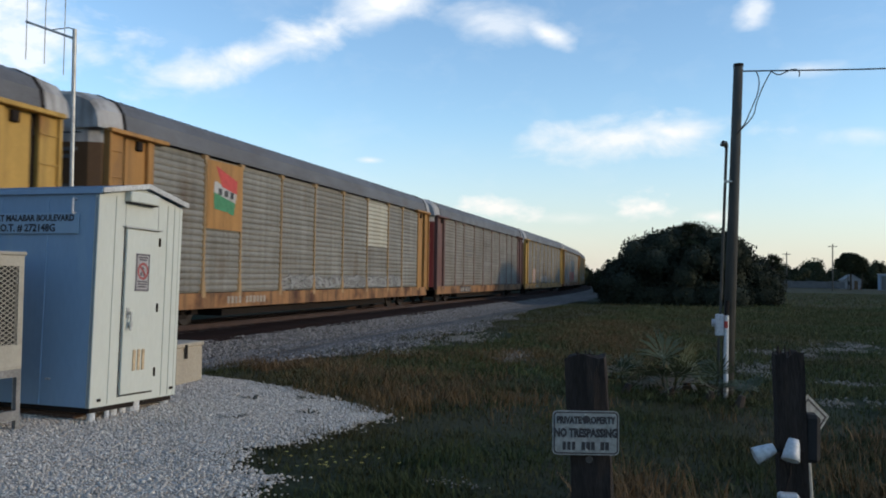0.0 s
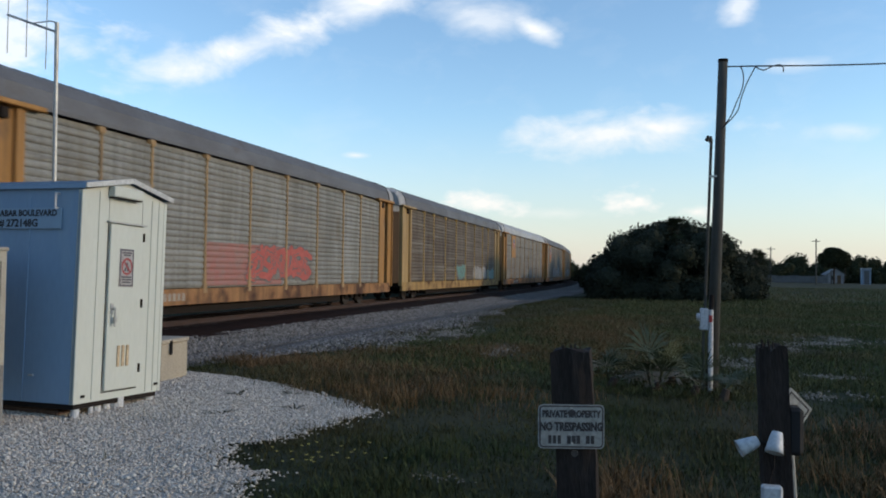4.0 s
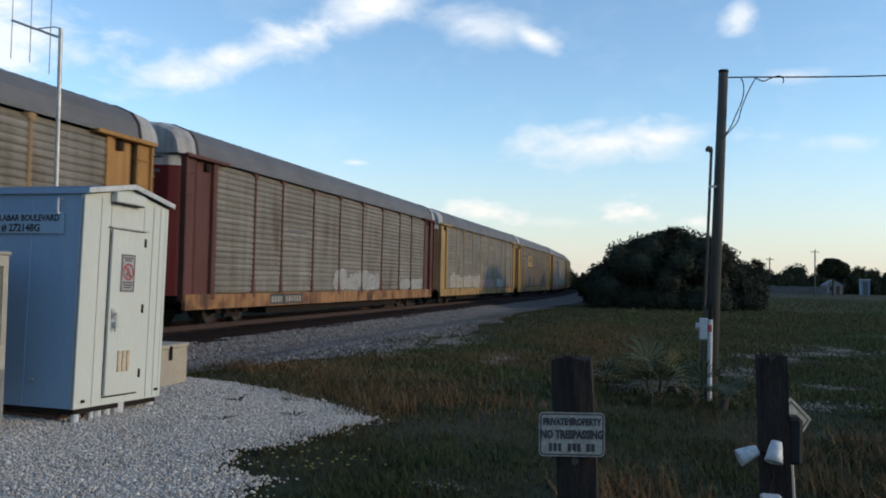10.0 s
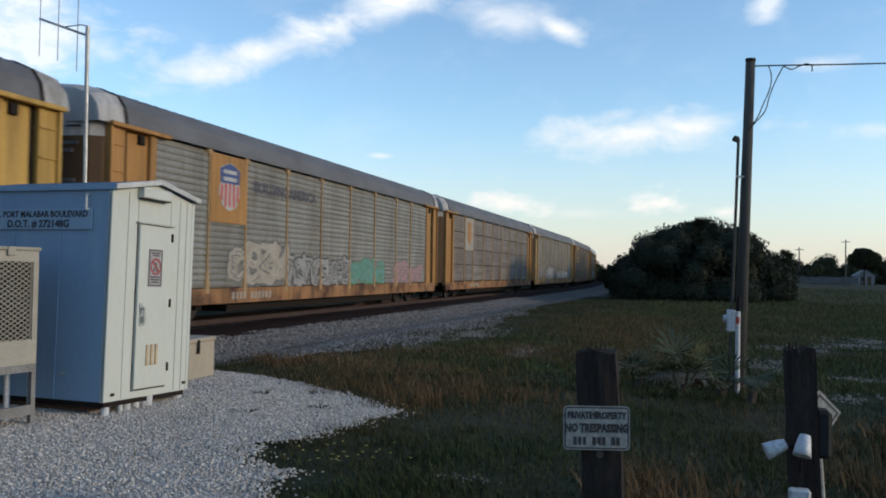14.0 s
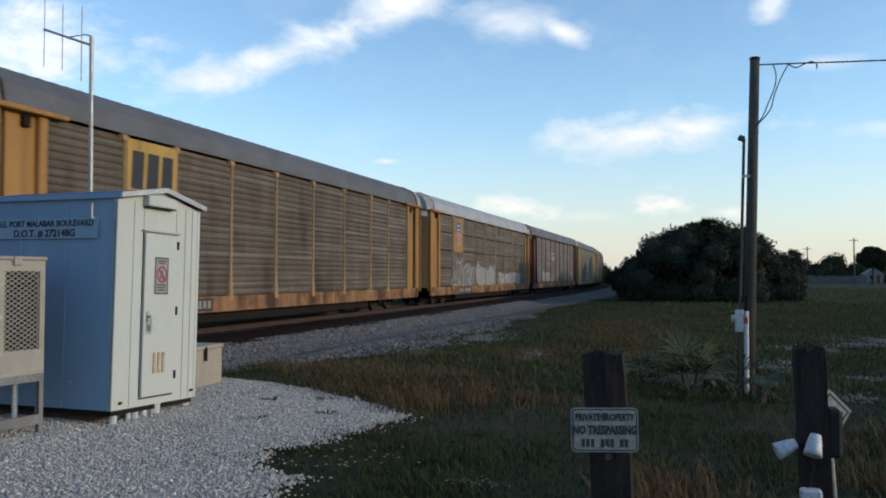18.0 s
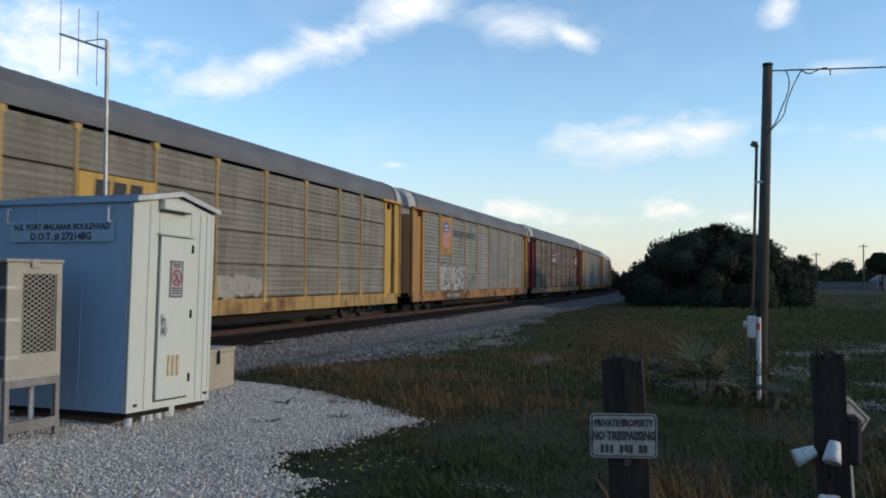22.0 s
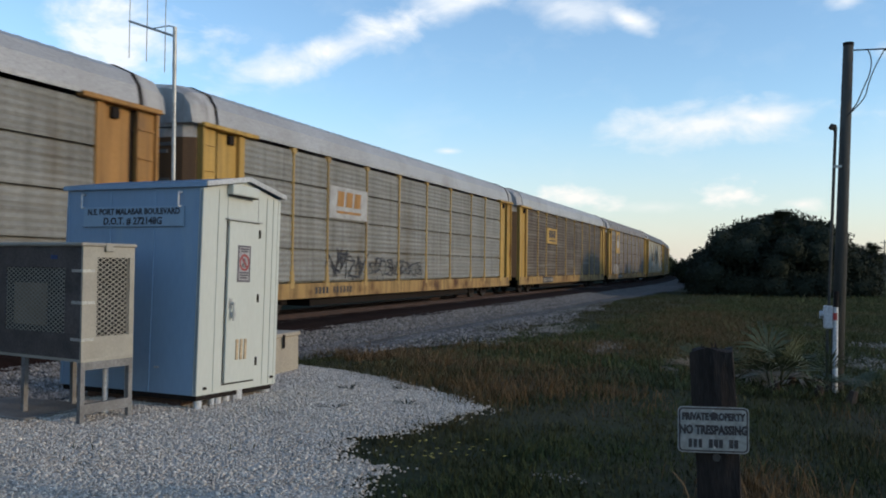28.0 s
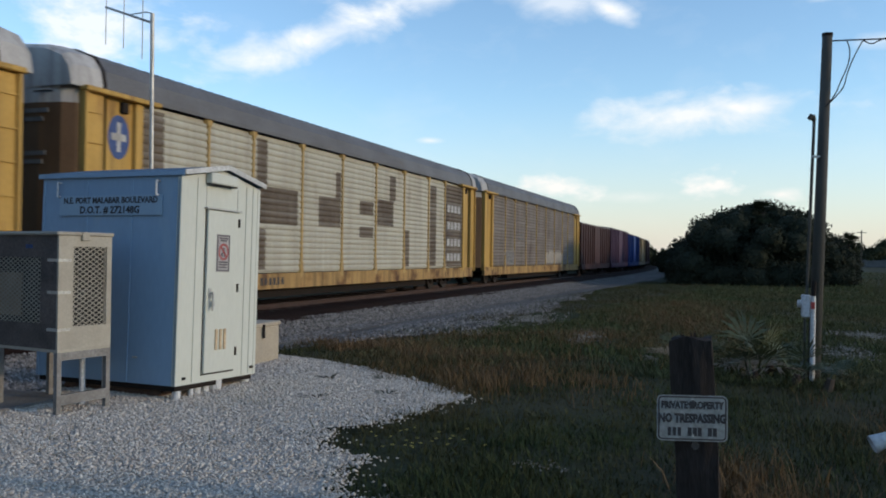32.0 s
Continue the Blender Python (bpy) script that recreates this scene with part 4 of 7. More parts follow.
    head("lamp_head", Matrix.Translation((-0.02, 0.0, 0.03)) @ pose(0, 0, 0, 0, -115, 10))
    head("lamp_head", Matrix.Translation((0.075, -0.03, 0.09)) @ pose(0, 0, 0, 158, 12, 0))
    bm = rod((0.02, -0.02, 0.02), (0.05, -0.02, -0.12), 0.006, sides=6)
    rod((0.06, -0.02, 0.02), (0.055, -0.02, -0.12), 0.006, sides=6, bm=bm)
    rod((0.05, -0.02, -0.12), (0.03, -0.02, -0.22), 0.006, sides=6, bm=bm)
    part("lamp_cable", bm, M_UNDER, f)
    b = empty("junction_box", (0.595, 4.965, 0.235), "white weathered junction box strapped low on a post", "junction box")
    part("body", box(-0.06, 0.05, -0.075, 0.0, 0, 0.2, bevel=0.012), PVC, b)
    part("lower_body", box(-0.065, 0.04, -0.07, 0.0, -0.34, -0.004, bevel=0.012), PVC, b)
    b = empty("black_case", (0.735, 5.06, 0.585), "black plastic case fixed to a post", "case")
    part("case", box(-0.05, 0.035, -0.04, 0.1, 0.0, 0.27, bevel=0.02), BLACK_HOLE, b)
    d = empty("diamond_sign", Matrix.Translation((0.735, 5.2, 0.8)) @ pose(0, 0, 0, 0, -5, 36), "small worn diamond sign seen nearly edge on", "sign")
    part("plate", box(-0.105, 0.105, 0, 0.004, -0.105, 0.105), SIGN_WHITE, d, at=Matrix.Rotation(radians(45), 4, "Y"))
    bm = bmesh.new()
    for i in range(4):
        box(-0.09, 0.09, -0.002, 0.0, 0.08, 0.09, bm)
        bmesh.ops.rotate(bm, verts=bm.verts, matrix=Matrix.Rotation(radians(90), 3, "Y"))
    part("border_line", bm, C_BLACK, d, at=Matrix.Rotation(radians(45), 4, "Y"))
    part("stake", rod((0, 0.03, -1.2), (0, 0.03, 0.1), 0.015, sides=8), STEEL, d)


TIE_PALE = material("pale_bolt_mark", (0.085, 0.075, 0.068), 0.9, scale=10)
build_posts()

# ---- service pole ----


def build_pole():
    p = empty("service_pole", (0.7, 12.95, -0.3), "weathered wooden service pole with meter box and conduit", "utility pole")
    part("pole", rod((0, 0, 0), (0.145, 0, 5.1), 0.09, 0.068, sides=16), POLE_WOOD, p, smooth=True)
    lean = 0.145 / 5.1
    part("cap", rod((0.145, 0, 5.09), (0.146, 0, 5.13), 0.074, sides=16), M_UNDER, p)
    part("riser_conduit", rod((-0.1, -0.09, 1.3), (-0.02 - 0.0, -0.06, 3.9), 0.022, sides=10), POLE_WOOD, p, "dark grey conduit up the pole")
    bm = rod((-0.02, -0.06, 3.88), (-0.05, -0.08, 3.95), 0.03, 0.04, sides=10)
    rod((-0.05, -0.08, 3.95), (-0.09, -0.1, 3.9), 0.04, 0.03, sides=10, bm=bm)
    part("weather_head", bm, POLE_WOOD, p)
    part("clamp", box(-0.05, 0.06, -0.1, -0.04, 3.35, 3.38), STEEL, p)
    meter = part("meter_box", box(-0.17, -0.05, -0.16, -0.06, 1.08, 1.4, bevel=0.012), GREY_BOX, p, "pale grey meter box")
    part("meter_glass", rod((-0.17, -0.11, 1.27), (-0.22, -0.11, 1.27), 0.055, sides=14), GREY_BOX, meter)
    part("white_pipe", rod((-0.02, -0.13, 0.12), (-0.015, -0.12, 1.38), 0.036, sides=12), PVC, p, "white plastic conduit")
    part("red_label", box(-0.045, 0.005, -0.17, -0.155, 1.2, 1.3), C_RED, p, "small red label")
    part("black_joint", rod((-0.01, -0.11, 1.38), (0.0, -0.1, 1.6), 0.032, sides=10), M_UNDER, p)
    part("ground_conduit", rod((-0.12, -0.11, 0.1), (-0.12, -0.11, 1.06), 0.02, sides=8), POLE_WOOD, p)
    # wires
    w = empty("overhead_wire", (0.845, 12.95, 4.72), "thin black overhead service wire with loose ends", "cable")
    def cable(name, pts, r):
        cu = bpy.data.curves.new(name, "CURVE")
        cu.dimensions, cu.bevel_depth, cu.bevel_resolution = "3D", r, 1
        sp = cu.splines.new("NURBS")
        sp.points.add(len(pts) - 1)
        for q, co in zip(sp.points, pts):
            q.co = (*co, 1)
        sp.use_endpoint_u, sp.order_u = True, 3
        tmp = bpy.data.objects.new(name, cu)
        me = bpy.data.meshes.new_from_object(tmp)
        bpy.data.objects.remove(tmp)
        part_mesh(name, me, C_BLACK, w)
    cable("span", [(0.02, 0, 0.0), (0.4, 0, -0.01), (1.2, 0.1, -0.02), (2.2, 0.3, 0.0), (4, 0.6, 0.08), (8, 1.2, 0.3), (16, 2.5, 0.9)], 0.011)
    cable("drip_loop", [(-0.02, -0.08, -0.95), (0.08, -0.1, -0.85), (0.22, -0.06, -0.68), (0.25, 0, -0.5), (0.36, 0.0, -0.2), (0.46, 0, -0.02)], 0.009)
    cable("drip_loop", [(-0.02, -0.08, -0.95), (0.1, -0.1, -0.8), (0.17, -0.06, -0.6), (0.28, 0, -0.35), (0.3, 0.0, -0.1), (0.24, 0, -0.0)], 0.009)
    cable("wire_tail", [(0.46, 0, -0.02), (0.55, 0, -0.1), (0.66, 0, -0.04), (0.78, 0, 0.0), (0.86, 0, -0.05), (0.84, 0, -0.12)], 0.009)


build_pole()

# ---- plants ----


def leaf_cloud(name, parent, blobs, count, size, mat, seed, label=""):
    """Many small leaf blades set through uneven blobs (x, y, z, rx, ry, rz), thickest at their skins."""
    r = np.random.default_rng(seed)
    vol = np.array([b[3] * b[4] + b[3] * b[5] for b in blobs])
    pick = r.choice(len(blobs), count, p=vol / vol.sum())
    b = np.array(blobs)[pick]
    d = r.normal(size=(count, 3))
    d /= np.linalg.norm(d, axis=1)[:, None]
    rad = 1 - np.abs(r.normal(0, 0.16, count))[:, None] + r.uniform(0, 0.2, count)[:, None]
    p = b[:, :3] + d * b[:, 3:6] * rad
    keep = p[:, 2] > 0.02
    p, n = p[keep], int(keep.sum())
    u = r.normal(size=(n, 3))
    u /= np.linalg.norm(u, axis=1)[:, None]
    v = np.cross(u, r.normal(size=(n, 3)))
    v /= np.linalg.norm(v, axis=1)[:, None]
    s = size * r.uniform(0.6, 1.5, n)[:, None]
    quad = np.stack([p - u * s, p - v * s * 0.4, p + u * s, p + v * s * 0.4], 1).reshape(-1, 3)
    me = bpy.data.meshes.new(name)
    me.vertices.add(4 * n)
    me.vertices.foreach_set("co", quad.ravel())
    me.loops.add(4 * n)
    me.loops.foreach_set("vertex_index", np.arange(4 * n))
    me.polygons.add(n)
    me.polygons.foreach_set("loop_start", np.arange(n) * 4)
    me.update()
    me.validate()
    return part_mesh(name, me, mat, parent, label)


def core(parent, blobs, shrink, mat, seed):
    """Dense shaded inside of a crown: lumpy solids under the leaves."""
    bm = bmesh.new()
    for k, (x, y, z, rx, ry, rz) in enumerate(blobs):
        vs = bmesh.ops.create_icosphere(bm, subdivisions=2, radius=1)["verts"]
        for v in vs:
            g = shrink * (1 + 0.18 * noise.noise(v.co * 2.3 + Vector((k, seed, 0))))
            v.co = Vector((x + v.co.x * rx * g, y + v.co.y * ry * g, max(z + v.co.z * rz * g, 0.0)))
    return part("inner_foliage", bm, mat, parent)


def tree(name, at, blobs, count, size, mat, seed, label, category, trunk=None):
    t = empty(name, at, label, category)
    if trunk:
        h, r0 = trunk
        part("trunk", rod((0, 0, -0.2), (0.1 * r0, 0, h), r0, r0 * 0.6, sides=10), BARK, t)
    rr = random.Random(seed)
    for k in range(3):
        b = blobs[rr.randrange(len(blobs))]
        part("limb", rod((b[0] * 0.85, 0.1 * k, 0.1), (b[0], b[1] * 0.5, b[2]), 0.12, 0.04, sides=6), BARK, t)
    core(t, blobs, 0.8, mat, seed)
    leaf_cloud("crown", t, blobs, count, size, mat, seed)
    return t


def mound(seed, w, d, h, n, lo=0.35):
    """Blobs that fill a rounded crown reaching the ground."""
    r = random.Random(seed)
    out = []
    for i in range(n):
        a, q = r.uniform(0, 6.2832), math.sqrt(r.random())
        x, y = q * math.cos(a), q * math.sin(a)
        top = h * (1 - 0.62 * q * q) * r.uniform(0.86, 1.05)
        rz = r.uniform(0.22, 0.36) * h
        out.append((x * w * 0.85, y * d * 0.85, max(top - rz, rz * lo), r.uniform(0.2, 0.32) * w, r.uniform(0.25, 0.4) * d, rz))
        out.append((x * w * 0.95, y * d * 0.95, rz * 0.8, r.uniform(0.2, 0.3) * w, 0.3 * d, rz))
    return out


def ridge(seed, profile, depth, n, low=1.0):
    """Blobs under a skyline given as x, height pairs."""
    r = random.Random(seed)
    xs, hs = [p[0] for p in profile], [p[1] for p in profile]
    out = []
    for i in range(n):
        x = xs[0] + (xs[-1] - xs[0]) * (i + r.random()) / n
        top = float(np.interp(x, xs, hs))
        for k in range(4):
            y = depth * r.uniform(-1, 1) * (1 if k else 0.4)
            rz = min(r.uniform(0.9, 1.5), top * 0.5)
            z = (top - rz) * (1 - 0.28 * (y / depth) ** 2) if k < 2 else r.uniform(0.3, 0.75) * top
            out.append((x + r.uniform(-0.5, 0.5), y, max(z, rz * 0.5), r.uniform(1.0, 1.5) * low, r.uniform(1.0, 1.6) * low, rz))
        for y in (-depth, 0, depth):
            out.append((x, y * r.uniform(0.7, 1.0), 0.7, 1.3 * low, 1.3 * low, 1.1))
        out.append((x, 0, top * 0.45, 1.4, depth * 0.7, top * 0.42))
    return out


def build_bushes():
    tree("large_bush", (0, 68, -0.4), ridge(5, [(-4.9, 2.4), (-4.4, 3.6), (-3.0, 5.1), (-0.9, 6.1), (1.7, 6.4), (3.7, 5.5), (4.6, 4.6)], 4.5, 15), 110000, 0.12, LEAF, 5, "large dark rounded thicket of shrubs at the field's edge", "bush")
    tree("large_bush", (0, 71, -0.4), ridge(6, [(4.4, 3.6), (5.2, 3.9), (6.0, 4.1), (6.7, 3.2), (7.0, 2.2)], 2.6, 6), 32000, 0.12, LEAF, 6, "lower ragged dark shrubs joined to a large thicket", "bush")
    # trees hidden behind the bush, set to cast the shade on the far cars
    for k in range(12):
        y = 80 + 9.5 * k
        h = (2.0 + 0.047 * y) * (0.92 + 0.08 * math.sin(k * 2.1))
        tree("thicket_tree", (-0.03 * y + 0.8 * math.sin(k * 1.7), y, -0.4), mound(60 + k, 3.6, 7.5, h * 1.04, 14), 2500, 0.3, LEAF_FAR, 60 + k, "dark tree in the thicket along the railway bed", "tree", (2.4, 0.2))
    # a second unseen row, added close to the track for deeper shade
    for k in range(9):
        y = 84 + 10.5 * k
        tree("shade_shrub", (-0.06 * y + 0.5 * math.sin(k * 2.3), y, -0.4), mound(80 + k, 2.3, 6.5, 2.0 + 0.023 * y, 7), 2000, 0.26, LEAF_FAR, 80 + k, "unseen dark shrub added to shade the far cars", "bush", (1.2, 0.12))
    tree("track_bush", (-8.6, 118, -0.4), mound(8, 3.2, 7, 3.2, 9), 5000, 0.2, LEAF_FAR, 8, "low dark bushes along the railway bed", "bush")
    tree("track_bush", (-12.5, 165, -0.4), mound(9, 5, 7, 4.8, 9), 4000, 0.24, LEAF_FAR, 9, "dark bushes along the far railway bed", "bush")


build_bushes()


def build_west_hedge():
    """An added, near-black hedge beyond the track that darkens the gaps below the cars."""
    r = random.Random(77)
    h = tagged(new("shade_hedge_row"), "added near-black hedge beyond the track that darkens the gaps under the cars", "hedge")
    blobs = []
    for k in range(150):
        s = -40 + k * 1.6
        x, y, a = track_point(s)
        blobs.append((x - 8.2 + r.uniform(-0.5, 0.5), y, 0.2, 1.2, 1.4, r.uniform(1.0, 1.7)))
    core(h, blobs, 0.9, SHADE_BRUSH, 3)
    leaf_cloud("leaves", h, blobs, 9000, 0.16, SHADE_BRUSH, 77)


build_west_hedge()


def build_far_trees():
    r = random.Random(21)
    # the tree line beyond the field
    for k in range(24):
        x = 20 + k * 3.4 + r.uniform(-1.0, 1.0)
        tree("field_tree", (x, 276 + r.uniform(-4, 4), -0.4), mound(500 + k, 3.6, 3, r.uniform(3.6, 5.6), 8), 1500, 0.32, LEAF_FAR, 500 + k, "low dark tree behind a far fence", "tree", (1.6, 0.16))
    for k in range(42):
        x = 19 + k * 3.0 + r.uniform(-1.8, 1.8)
        y = 296 + r.uniform(-12, 14) - 0.5 * max(x - 62, 0)
        h = r.uniform(7.0, 10.5)
        tree("field_tree", (x, y, -0.4), mound(100 + k, r.uniform(5.5, 8.0), 5, h, 10), 2600, 0.36, LEAF_FAR, 100 + k, "dark distant tree in a row beyond the field", "tree", (h * 0.4, 0.25))
    for k, (x, y) in enumerate(((-19.5, 205), (-22.5, 228), (-27.5, 250), (-17.0, 240), (-33, 275), (-24, 275))):
        tree("field_tree", (x, y, -0.4), mound(270 + k, 4.2, 4, 5.2 + 0.5 * (k % 3), 7), 1800, 0.32, LEAF_FAR, 270 + k, "dark distant tree where the railway bends away", "tree", (1.8, 0.2))
    tree("field_tree", (31.5, 108, -0.4), mound(251, 3.6, 3, 5.0, 9), 4500, 0.22, LEAF_FAR, 251, "dense dark shrub below palms", "tree", (1.5, 0.2))
    crown = [(0.0, 0, 7.3, 2.4, 2.4, 1.9), (-1.7, 0.2, 6.5, 2.0, 2.0, 1.7), (1.8, 0, 6.6, 2.0, 2.0, 1.8), (0.2, -0.9, 5.7, 2.9, 2.2, 1.3), (-0.7, 0.7, 8.2, 1.5, 1.5, 1.1), (2.8, 0, 5.5, 1.1, 1.1, 1.0)]
    tree("field_tree", (42.0, 229, -0.4), crown, 7000, 0.3, LEAF_FAR, 252, "round dark tree standing before a pale house", "tree", (5.7, 0.3))
    for k in range(10):
        x = -60 + k * 5.5 + r.uniform(-2, 2)
        tree("field_tree", (x - 24, 260 + r.uniform(-10, 20), -0.4), mound(300 + k, 4.5, 4, r.uniform(5, 7), 6), 1200, 0.4, LEAF_FAR, 300 + k, "dark distant tree behind the railway", "tree", (2, 0.2))


def palm(x, y, h, seed, size=1.0, n=26):
    p = empty("palm_tree", (x, y, -0.4), "dark sabal palm with a rough round crown", "palm tree")
    part("trunk", rod((0, 0, -0.1), (0.1, 0, h), 0.2 * size, 0.16 * size, sides=10), BARK, p)
    r = random.Random(seed)
    for k in range(n):
        a, e = r.uniform(0, 6.2832), radians(r.uniform(-50, 80))
        ln = r.uniform(1.2, 1.7) * size
        fan_leaf(p, Vector((0.1, 0, h)), a, e, ln, r, LEAF_FAR)


def fan_leaf(parent, base, a, e, ln, r, mat, ribs=14, width=0.027):
    """A stalk that ends in a fan of narrow blades."""
    d = Vector((math.cos(a) * math.cos(e), math.sin(a) * math.cos(e), math.sin(e)))
    side = d.cross(Vector((0, 0, 1)))
    side = side.normalized() if side.length > 0.01 else Vector((1, 0, 0))
    up = side.cross(d)
    bm = bmesh.new()
    tip = base + d * ln * 0.5
    w = 0.012 * ln
    bm.faces.new([bm.verts.new(p) for p in (base - side * w, base + side * w, tip + side * w, tip - side * w)])
    for i in range(ribs):
        t = radians(-75 + 150 * i / (ribs - 1) + r.uniform(-5, 5))
        q = (d * math.cos(t) + side * math.sin(t)).normalized()
        L2 = ln * 0.55 * r.uniform(0.8, 1.05)
        o = q.cross(up).normalized() * ln * width
        mid = tip + q * L2 * 0.55 + up * 0.02
        end = tip + q * L2 - Vector((0, 0, 0.12 * ln * r.random()))
        bm.faces.new([bm.verts.new(p) for p in (tip, mid - o, end, mid + o)])
    part("frond", bm, mat, parent)


def build_palmetto():
    r = random.Random(4)
    # place, fans, size: a loose thicket about one tall clump
    for x, y, n, sz in ((-0.75, 12.7, 9, 0.8), (-0.12, 12.5, 11, 1.02), (0.42, 12.3, 8, 0.8), (-1.15, 13.4, 7, 0.7), (0.1, 13.3, 7, 0.85), (0.8, 12.0, 4, 0.5)):
        p = empty("saw_palmetto", (x, y, ground_z(x, y) - 0.02), "grey-green saw palmetto clump with some dead fronds", "palmetto", "palmettos")
        part("stem", rod((0, 0, 0), (0.05, 0, 0.18), 0.07, 0.05, sides=8), BARK, p)
        for k in range(n):
            dead = r.random() < 0.2
            e = r.uniform(-4, 22) if dead else r.uniform(12, 68)
            fan_leaf(p, Vector((r.uniform(-0.1, 0.1), r.uniform(-0.1, 0.1), 0.1)), r.uniform(0, 6.2832), radians(e), sz * r.uniform(0.75, 1.15), r, DEAD_FROND if dead else FROND, 17, 0.014)


build_far_trees()
palm(30.6, 110, 7.2, 1, 2.3, 48)
palm(33.5, 112, 6.4, 2, 2.3, 48)
palm(32.2, 106, 4.6, 4, 2.0, 40)
palm(0.9, 66.2, 5.5, 6, 0.8, 34)
palm(7.1, 70, 3.2, 8, 0.75, 28)
build_palmetto()


def build_distance():
    far = M_HOUSE
    far_size = Matrix.Diagonal((2.2, 2.2, 2.2, 1))
    h = empty("white_house", Matrix.Translation((48.0, 262, -0.4)) @ Matrix.Diagonal((1.5, 1.5, 1.6, 1)), "small white gabled house behind a round tree", "house")
    part("wall", box(-1.5, 1.5, -2, 3, 0, 1.7), far, h)
    gable = bmesh.new()
    for y in (-2.0, -1.94):
        gable.faces.new([gable.verts.new(p) for p in ((-1.5, y, 1.7), (1.5, y, 1.7), (0, y, 2.6))])
    part("gable", gable, far, h)
    for q in (-1, 1):
        part("roof", box(-1.05, 1.05, -2.2, 3.2, -0.04, 0.04, bevel=0.01), M_ROOF, h, at=Matrix.Translation((q * 0.88, 0, 2.1)) @ Matrix.Rotation(q * 0.54, 4, "Y"))
    part("window", box(-0.9, -0.3, -2.03, -1.99, 0.7, 1.4), BLACK_HOLE, h)
    part("door", box(0.25, 0.9, -2.04, -1.99, 0, 1.5), F_BROWN, h)
    f = empty("pale_fence", Matrix.Translation((27.5, 257, -0.4)) @ far_size, "long pale grey fence beyond the field", "fence")
    for k in range(9):
        part("fence_panel", box(k * 0.92, k * 0.92 + 0.88, 0, 0.05, 0.08, 0.95 + 0.05 * math.sin(k * 2.0)), M_FENCE, f)
        part("fence_post", box(k * 0.92 - 0.03, k * 0.92 + 0.01, -0.04, 0.08, 0, 1.05), M_FENCE, f)
    s = empty("utility_shed", Matrix.Translation((53.5, 248, -0.4)) @ far_size, "pale blue upright utility shed by trees", "shed")
    part("wall", box(-0.5, 0.5, -0.5, 0.5, 0, 1.9), M_BLUE_SHED, s)
    part("roof", box(-0.58, 0.58, -0.58, 0.58, 1.9, 2.0, bevel=0.03), M_ROOF_PALE, s)
    part("door", box(-0.3, 0.3, -0.53, -0.49, 0.05, 1.7), M_FENCE, s)
    for x, y, hh in ((23.5, 200, 8.6), (33.0, 200, 10.4), (32.5, 130, 10.4), (52.0, 190, 10.0)):
        u = empty("far_utility_pole", (x, y, -0.4), "distant wooden utility pole with a crossarm", "utility pole", "far poles")
        part("pole", rod((0, 0, 0), (0, 0, hh), 0.16, 0.12, sides=8), POLE_WOOD, u)
        part("crossarm", box(-0.9, 0.9, -0.06, 0.06, hh - 0.6, hh - 0.45), POLE_WOOD, u)


M_HOUSE = material("pale_house_paint", (0.21, 0.21, 0.215), 0.8, scale=1)
M_FENCE = material("weathered_fence_paint", (0.11, 0.112, 0.115), 0.85, scale=1)
M_BLUE_SHED = material("pale_blue_paint", (0.19, 0.24, 0.31), 0.7, scale=1)
build_distance()


def in_pad(x, y):
    """True over the white gravel pad round the shed."""
    n = 0.16 * noise.noise(Vector((x * 1.4, y * 1.4, 1.0))) + 0.1 * noise.noise(Vector((x * 5, y * 5, 2.0)))
    if y < 1.5 or y > 11.6 or x < (-8.0 if y < 7.3 else -9.2) + n:
        return False
    return x < float(np.interp(y, PAD_Y, PAD_X)) + n


PAD_Y = (1.5, 4.5, 5.4, 6.05, 6.4, 6.9, 7.3, 8.1, 9.03, 9.6, 10.5, 11.3, 11.6)
PAD_X = (-1.8, -2.3, -2.95, -3.1, -3.65, -3.8, -3.5, -3.4, -3.25, -3.75, -5.0, -6.5, -7.5)


def build_pad():
    step = 0.16
    xs, ys = np.arange(-11.6, -1.4, step), np.arange(1.6, 11.9, step)
    idx, verts, faces = {}, [], []
    for j, y in enumerate(ys):
        for i, x in enumerate(xs):
            if in_pad(x, y):
                idx[i, j] = len(verts)
                verts.append((x, y, ground_z(x, y) + 0.03 + 0.012 * noise.noise(Vector((x * 3, y * 3, 0)))))
    for (i, j) in idx:
        if (i + 1, j) in idx and (i, j + 1) in idx and (i + 1, j + 1) in idx:
            faces.append((idx[i, j], idx[i + 1, j], idx[i + 1, j + 1], idx[i, j + 1]))
    pad = part_mesh("gravel_pad", mesh_from("gravel_pad", verts, faces), M_WHITE_GRAVEL, smooth=True)
    tagged(pad, "white crushed limestone pad around the equipment shed", "gravel", kind="structure")


